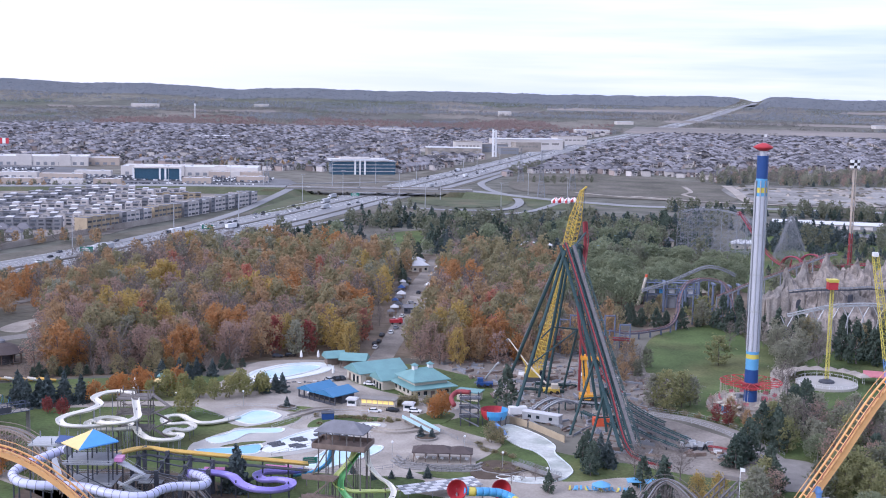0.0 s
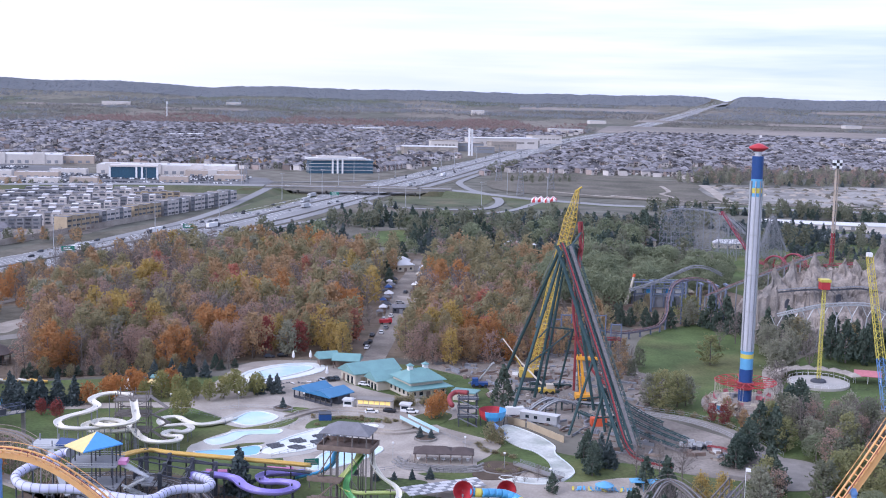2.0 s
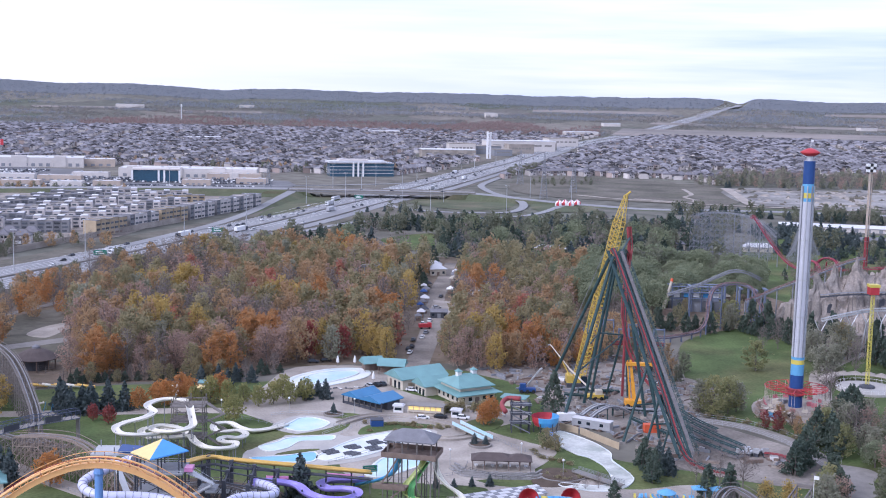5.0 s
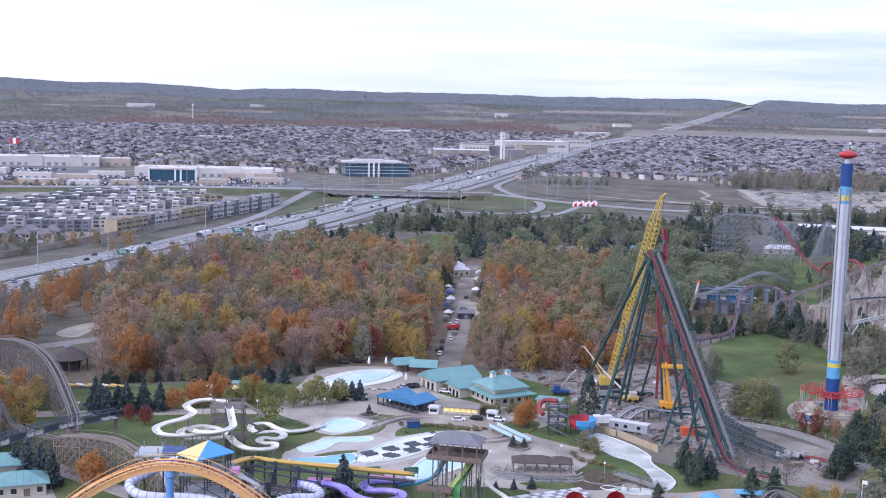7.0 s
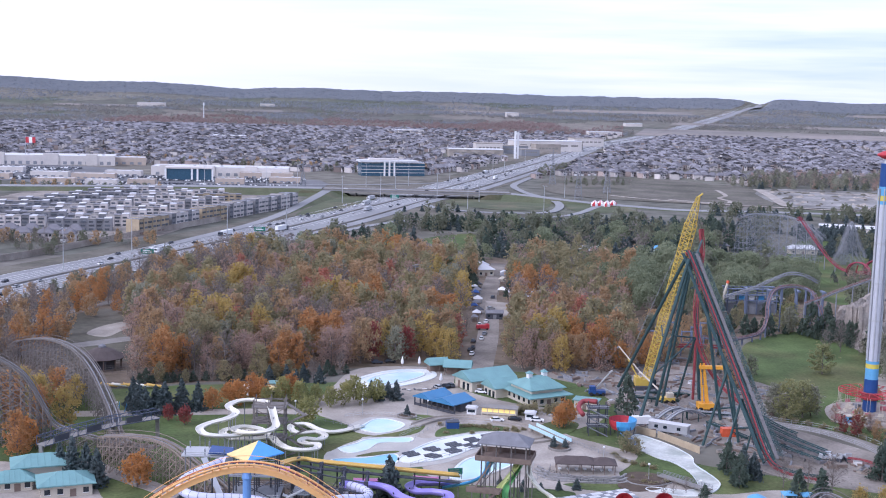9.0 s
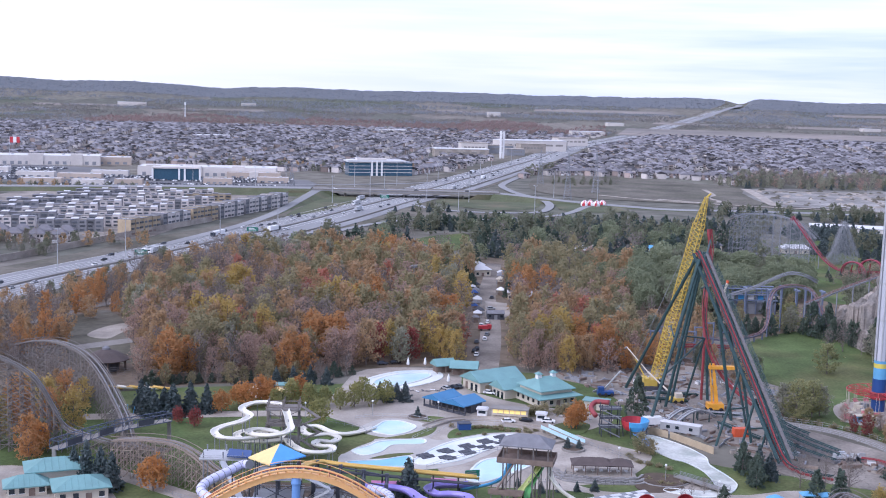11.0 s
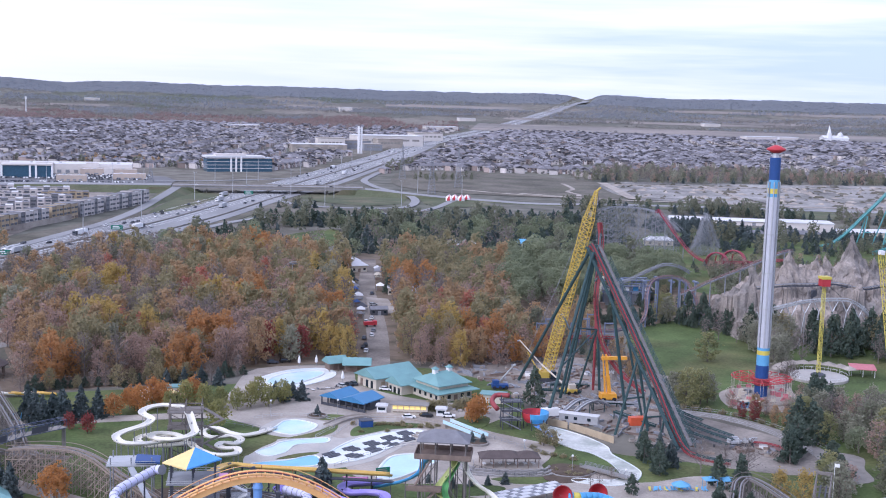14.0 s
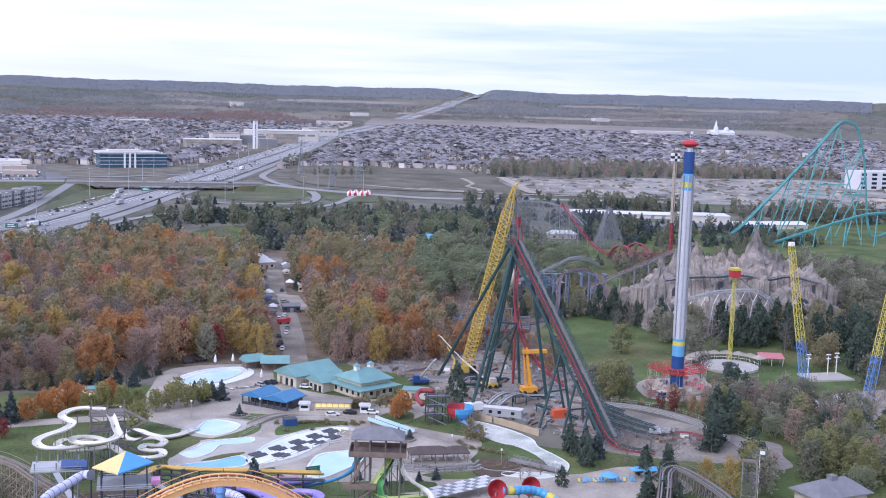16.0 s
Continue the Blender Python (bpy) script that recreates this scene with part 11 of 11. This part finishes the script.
slope_trees()
plant_row("yellow", [(72, 306), (76, 300)], 0.6)
plant_row("pine", [(54, 304.5), (57.5, 302), (52, 301), (60.5, 299)], 0.66, 0.8, "pines at the end of the walk")
plant_row("bare", [(156, 470), (190, 470), (148, 480)], 0.8)
plant_row("pine", [(176, 484), (182, 480), (188, 486), (196, 474), (204, 470), (210, 464), (216, 470), (222, 460), (200, 486), (212, 480), (172, 490), (226, 476), (198, 430), (206, 436), (214, 430), (222, 442), (230, 436)], 1.25, 1.2, "tall pines by the lattice towers")
plant_row("green", [(192, 440), (200, 450), (212, 446), (196, 462), (186, 436), (184, 500), (192, 496), (160, 500), (204, 494), (216, 488), (228, 490)], 0.85)


def fill_woods():
    rng = random.Random(77)
    rows = []

    def area(poly, step, mix, scale):
        xs, ys = [p[0] for p in poly], [p[1] for p in poly]
        y = min(ys)
        while y < max(ys):
            x = min(xs)
            while x < max(xs):
                px, py = x + rng.uniform(-0.4, 0.4) * step, y + rng.uniform(-0.4, 0.4) * step
                if inside(px, py, poly) and not inside(px, py, CLEARING) and not inside(px, py, OPEN_LAWN):
                    rows.append((rng.choice(mix), px, py, land(px, py), scale * rng.uniform(0.75, 1.2), rng.uniform(0, 6.28)))
                x += step
            y += step

    area([(58, 600), (100, 600), (160, 640), (192, 690), (165, 735), (120, 760), (92, 760), (70, 650)], 14.0, ["willow"] * 7 + ["olive"], 1.22)
    area([(-120, 800), (-20, 795), (90, 775), (140, 790), (160, 835), (200, 850), (215, 890), (200, 930), (60, 950), (-60, 900), (-130, 850)], 11.0, ["pine", "conifer", "olive", "olive", "conifer", "bare", "pine", "willow", "pine"], 0.95)
    area([(230, 830), (330, 870), (400, 850), (420, 880), (330, 905), (240, 880)], 8.5, ["conifer"] * 6 + ["olive"], 0.95)
    area([(60, 960), (180, 950), (250, 960), (240, 1000), (120, 1010), (70, 1000)], 10, ["conifer", "conifer", "olive", "pine"], 0.9)
    area([(200, 700), (270, 660), (330, 700), (330, 780), (262, 780), (215, 750)], 10, ["conifer", "olive", "bare", "mauve", "olive"], 0.52)
    area([(245, 480), (320, 470), (380, 620), (330, 690), (250, 640)], 10, ["olive", "bare", "conifer", "pale", "olive"], 0.95)
    area([(262, 800), (340, 790), (420, 800), (420, 850), (262, 850)], 9.5, ["conifer", "olive", "conifer", "pine"], 0.62)
    area([(196, 705), (262, 690), (255, 735), (212, 745)], 8.0, ["olive", "pine", "bare"], 0.5)
    area([(160, 580), (240, 575), (250, 640), (190, 650)], 10, ["conifer", "olive", "olive", "bare"], 0.85)
    area([(-276, 430), (-185, 440), (-180, 500), (-170, 620), (-205, 640), (-240, 540)], 11, ["bare", "bare", "rust", "orange", "bare"], 0.8)
    area([(-185, 640), (-150, 690), (-120, 790), (-160, 800), (-205, 690)], 9, ["bare", "bare", "rust", "olive"], 0.85)
    area([(26, 468), (44, 470), (62, 486), (64, 540), (40, 512), (26, 490)], 8, ["rust", "orange", "bare", "bare", "olive"], 0.66)
    area([(64, 500), (84, 520), (92, 600), (72, 600), (58, 545)], 10, ["bare", "rust", "olive", "pine"], 0.7)
    area([(150, 300), (210, 310), (230, 420), (190, 420), (170, 350)], 9.5, ["olive", "willow", "bare", "olive"], 0.8)
    area([(420, 940), (560, 900), (700, 940), (560, 1000), (440, 1000)], 12, ["olive", "bare", "conifer"], 0.95)
    area([(305, 1400), (560, 1385), (820, 1405), (820, 1465), (640, 1570), (400, 1595), (360, 1500)], 9.5, ["bare", "bare", "mauve", "pale", "olive", "bare", "conifer"], 0.72)
    area([(-520, 1590), (-420, 1575), (-150, 1505), (-40, 1500), (-20, 1530), (-180, 1560), (-420, 1630)], 13, ["olive", "bare", "rust", "conifer"], 0.6)
    area([(-470, 1180), (-300, 1195), (-300, 1212), (-470, 1205)], 11, ["olive", "bare", "rust"], 0.5)
    area([(-345, 820), (-278, 745), (-264, 765), (-300, 850)], 9, ["bare", "bare", "olive"], 0.5)
    area([(-277, 430), (-255, 430), (-201, 640), (-170, 735), (-188, 735), (-223, 640)], 8, ["bare", "bare", "rust", "olive"], 0.6)
    area([(62, 440), (84, 446), (92, 500), (84, 520), (66, 490)], 7, ["rust", "bare", "olive", "pine"], 0.42)
    area([(215, 1085), (300, 1050), (420, 1008), (430, 1025), (310, 1070), (225, 1106)], 8.5, ["pine", "olive", "conifer"], 0.75)
    area([(430, 1000), (560, 960), (760, 900), (760, 920), (560, 985), (440, 1020)], 10, ["pine", "olive", "conifer"], 0.75)
    area([(-60, 1060), (-20, 1050), (10, 1062), (-30, 1075)], 9, ["conifer", "olive"], 0.7)
    area([(-360, 810), (-230, 800), (-215, 830), (-360, 835)], 9, ["olive", "bare", "rust"], 0.55)
    area([(334, 1106), (368, 1092), (412, 1044), (384, 1014), (332, 1050)], 9, ["pine", "olive", "bare"], 0.75)
    area([(250, 958), (296, 962), (330, 900), (280, 904), (244, 918)], 7.5, ["conifer"], 1.0)
    area([(-70, 925), (0, 935), (60, 930), (60, 985), (0, 985), (-66, 970)], 9, ["pine", "conifer", "olive", "pine"], 0.85)
    area([(110, 1390), (150, 1370), (200, 1400), (190, 1440), (130, 1440)], 11, ["bare", "olive"], 0.45)
    area([(90, 1480), (130, 1540), (160, 1640), (140, 1650), (100, 1560)], 9, ["bare", "olive"], 0.6)
    stand("park_woods", "mixed willows, pines and fading trees of the park", rows, more=1)


fill_woods()


def edge_planting():
    rng = random.Random(9)
    x = -147.0
    while x < -72:
        y = float(np.interp(x, (-152, -114, -82, -72), (436, 444, 450, 462))) + rng.uniform(-2.5, 1)
        plant(rng.choice(("green", "rust", "bare", "pine", "green")), x, y, rng.uniform(0.35, 0.6), 0.9, "low trees at the edge of the wood")
        plant("pine", x + 2.2, y + rng.uniform(0.5, 2.5), rng.uniform(0.32, 0.46), 0.8, "dark shrubs at the edge of the wood")
        x += 4.6


edge_planting()

def soil_heaps():
    rng = random.Random(41)
    for name, m, lab, n in (("soil_heaps", FIELD, "low brown soil heaps over the building land", 260), ("pale_heaps", CONCRETE, "low pale gravel heaps and blocks over the building land", 170)):
        g = Geo()
        while n:
            x, y = rng.uniform(312, 840), rng.uniform(1030, 1385)
            if inside(x, y, [(345, 1370), (440, 1372), (770, 1370), (840, 1240), (780, 1040), (560, 1085), (440, 1150), (330, 1200)]):
                w, d, h = rng.uniform(2, 13), rng.uniform(2, 7), rng.uniform(0.8, 2.4)
                m4 = pose(x, y, land(x, y) + 0.5, 0, 0, rng.uniform(0, 180))
                g.hip(m4, w, d, h, d * 0.45, 0.2)
                n -= 1
        tagged(g.obj(name, m), lab, "soil heaps", "", "stuff")


soil_heaps()
for px, py, ph in ((112, 1215, 46), (152, 1290, 44), (-165, 1225, 30), (104, 1390, 40)):
    pylon(px, py, ph)
highway_sign(-212, 745)
highway_sign(-160, 870)
highway_sign(-70, 1130)
place_cars()


# ---- clutter along the park street ----
def service_shed(x, y, turn, lx, ly, h, wall, roof, label):
    t = thing("service_shed", label, "shed", "sheds by the park street", at=pose(x, y, 0.05, 0, 0, turn))
    body = Geo().box(-lx / 2, lx / 2, -ly / 2, ly / 2, 0, h).obj("wall", wall, t)
    Geo().gable(Matrix.Translation((0, 0, h)), lx + 0.8, ly + 0.8, 1.3, 0.2).obj("roof", roof, t)
    Geo().box(-0.8, 0.8, -ly / 2 - 0.08, -ly / 2 + 0.04, 0, 2.2).obj("door", STEEL_GREY, body)
    for u in (-lx / 2 + 1.2, lx / 2 - 1.2):
        Geo().box(u - 0.6, u + 0.6, -ly / 2 - 0.08, -ly / 2 + 0.04, 1.1, 2.2).obj("window", GLASS_DARK, body)


slab("street_plaza", [(-12.3, 581), (2.1, 582.5), (1.6, 624), (-9.4, 629)], -0.3, 0.5, CONCRETE, "pale grey raised plaza on the park street", "plaza", smooth=False)
service_shed(-7.5, 582, 2, 8, 5, 3.0, STEEL_DARK, GREY_ROOF, "dark booth with a grey roof before the plaza")
plant_row("bare", [(2, 566), (4, 600), (4.5, 640), (-1, 520), (-22, 548), (3, 660), (-2, 505), (-5, 492)], 0.62)
plant_row("pine", [(-14, 668), (4, 640), (-16, 700)], 0.8)
service_shed(9, 640, -6, 11, 7, 4, CREAM, FLAT_ROOF, "cream shed with a pale flat roof")
service_shed(44, 590, 10, 9, 6, 4, BROWN_WOOD, DULL_RED, "brown hut with a red roof among trees")


def street_canopy(x, y, w, h, m, lab):
    t = thing("canopy", lab, "canopy", "canopies along the park street", at=pose(x, y, 0.1, 0, 0, (x * 37) % 20 - 10))
    for u in (-1, 1):
        for v in (-1, 1):
            Geo().beam((u * w * 0.42, v * w * 0.42, 0), (u * w * 0.42, v * w * 0.42, h), 0.1, 5).obj("post", STEEL_GREY, t)
    Geo().hip(Matrix.Translation((0, 0, h)), w, w, w * 0.32, w * 0.46, 0.25).obj("roof", m, t)
    Geo().box(-w * 0.3, w * 0.3, -w * 0.25, w * 0.25, 0, 1.1).obj("counter", BROWN_WOOD, t)


for k in range(11):
    y = 572 + 10 * k
    m, word = ((GREY_ROOF, "grey shingled"), (NAVY, "dark blue"), (STEEL_DARK, "dark grey"), (FLAT_ROOF, "pale grey"))[(k * 7) % 4]
    street_canopy(street_edge(STREET_WEST, y) + 0.5 + (k % 3), y, 3.4 + 0.7 * (k % 3), 2.6 + 0.3 * (k % 2), m, "small %s canopy stall beside the park street" % word)
for k, y in enumerate((652, 690, 716)):
    street_canopy(street_edge(STREET_EAST, y) - 1, y, 4.5, 3, (WHITE, CREAM, FLAT_ROOF)[k % 3], "pale canopy stall at the far street")
for k, (x, y, a, n) in enumerate(((-19.9, 524, 82, 3), (-20.6, 510, 84, 1), (-14.2, 541, 80, 4), (-21.5, 498, 82, 6), (-15.5, 562, 82, 0), (-8, 604, 20, 2))):
    copy_thing(CARS[n], Matrix.Translation((x, y, 0.55 if 581 < y < 626 else 0.12)) @ Matrix.Rotation(radians(a), 4, "Z"))["group"] = "vehicles on the park street"
TRUCK = thing("red_truck", "bright red utility truck on the park street", "truck", at=pose(-14.5, 552.4, 0.12, 0, 0, 12))
Geo().box(-2.9, 1.2, -1.1, 1.1, 0.7, 2.3).obj("bed", RED, TRUCK)
Geo().box(1.3, 2.9, -1.1, 1.1, 0.6, 2.7).obj("cab", RED, TRUCK)
Geo().box(1.9, 2.93, -0.95, 0.95, 1.7, 2.4).obj("window", GLASS_DARK, TRUCK)
for u in (-1.8, 1.9):
    for v in (-1.05, 1.05):
        Geo().beam((u, v - 0.15, 0.5), (u, v + 0.15, 0.5), 0.5, 10).obj("wheel", BLACK, TRUCK)


def lot_cars():
    """Rows of parked cars in the shopping-centre lots, too many to count."""
    rng = random.Random(61)
    parts = {"dark": Geo(), "pale": Geo(), "grey": Geo()}
    for x0, x1, y0, y1 in ((-425, -190, 1226, 1296), (-395, -180, 1322, 1378), (-690, -450, 1372, 1470), (-640, -460, 1300, 1350)):
        y = y0
        row = 0
        while y < y1:
            x = x0
            while x < x1:
                x += 2.9
                if rng.random() < 0.42:
                    continue
                m = Matrix.Translation((x, y + 0.03 * x, land(x, y) + 0.4)) @ Matrix.Rotation(radians(92 + rng.uniform(-3, 3)), 4, "Z")
                g = parts[rng.choice(("dark", "dark", "pale", "grey"))]
                g.box(-2.2, 2.2, -0.9, 0.9, 0.25, 0.95, m)
                g.box(-1.5, 0.9, -0.75, 0.75, 0.95, 1.5, m)
            row += 1
            y += 5.6 if row % 2 else 12.0
    for key, material, lab in (("dark", STEEL_DARK, "many dark cars parked in the shopping lots"), ("pale", WHITE, "many white cars parked in the shopping lots"), ("grey", STEEL_GREY, "many grey cars parked in the shopping lots")):
        tagged(parts[key].obj("parked_cars", material), lab, "parked cars", "", "stuff")
    f = thing("flag", "large red and white flag on a tall pole", "flag", at=(-536, 1511, land(-536, 1511)))
    Geo().beam((0, 0, 0), (0, 0, 34), 0.4, 6, 0.25).obj("pole", STEEL_LIGHT, f)
    for k, m in enumerate((RED, WHITE, RED)):
        Geo().box(0.4 + 4 * k, 4.4 + 4 * k, -0.08, 0.08, 26, 33).obj("flag_panel", m, f)


lot_cars()
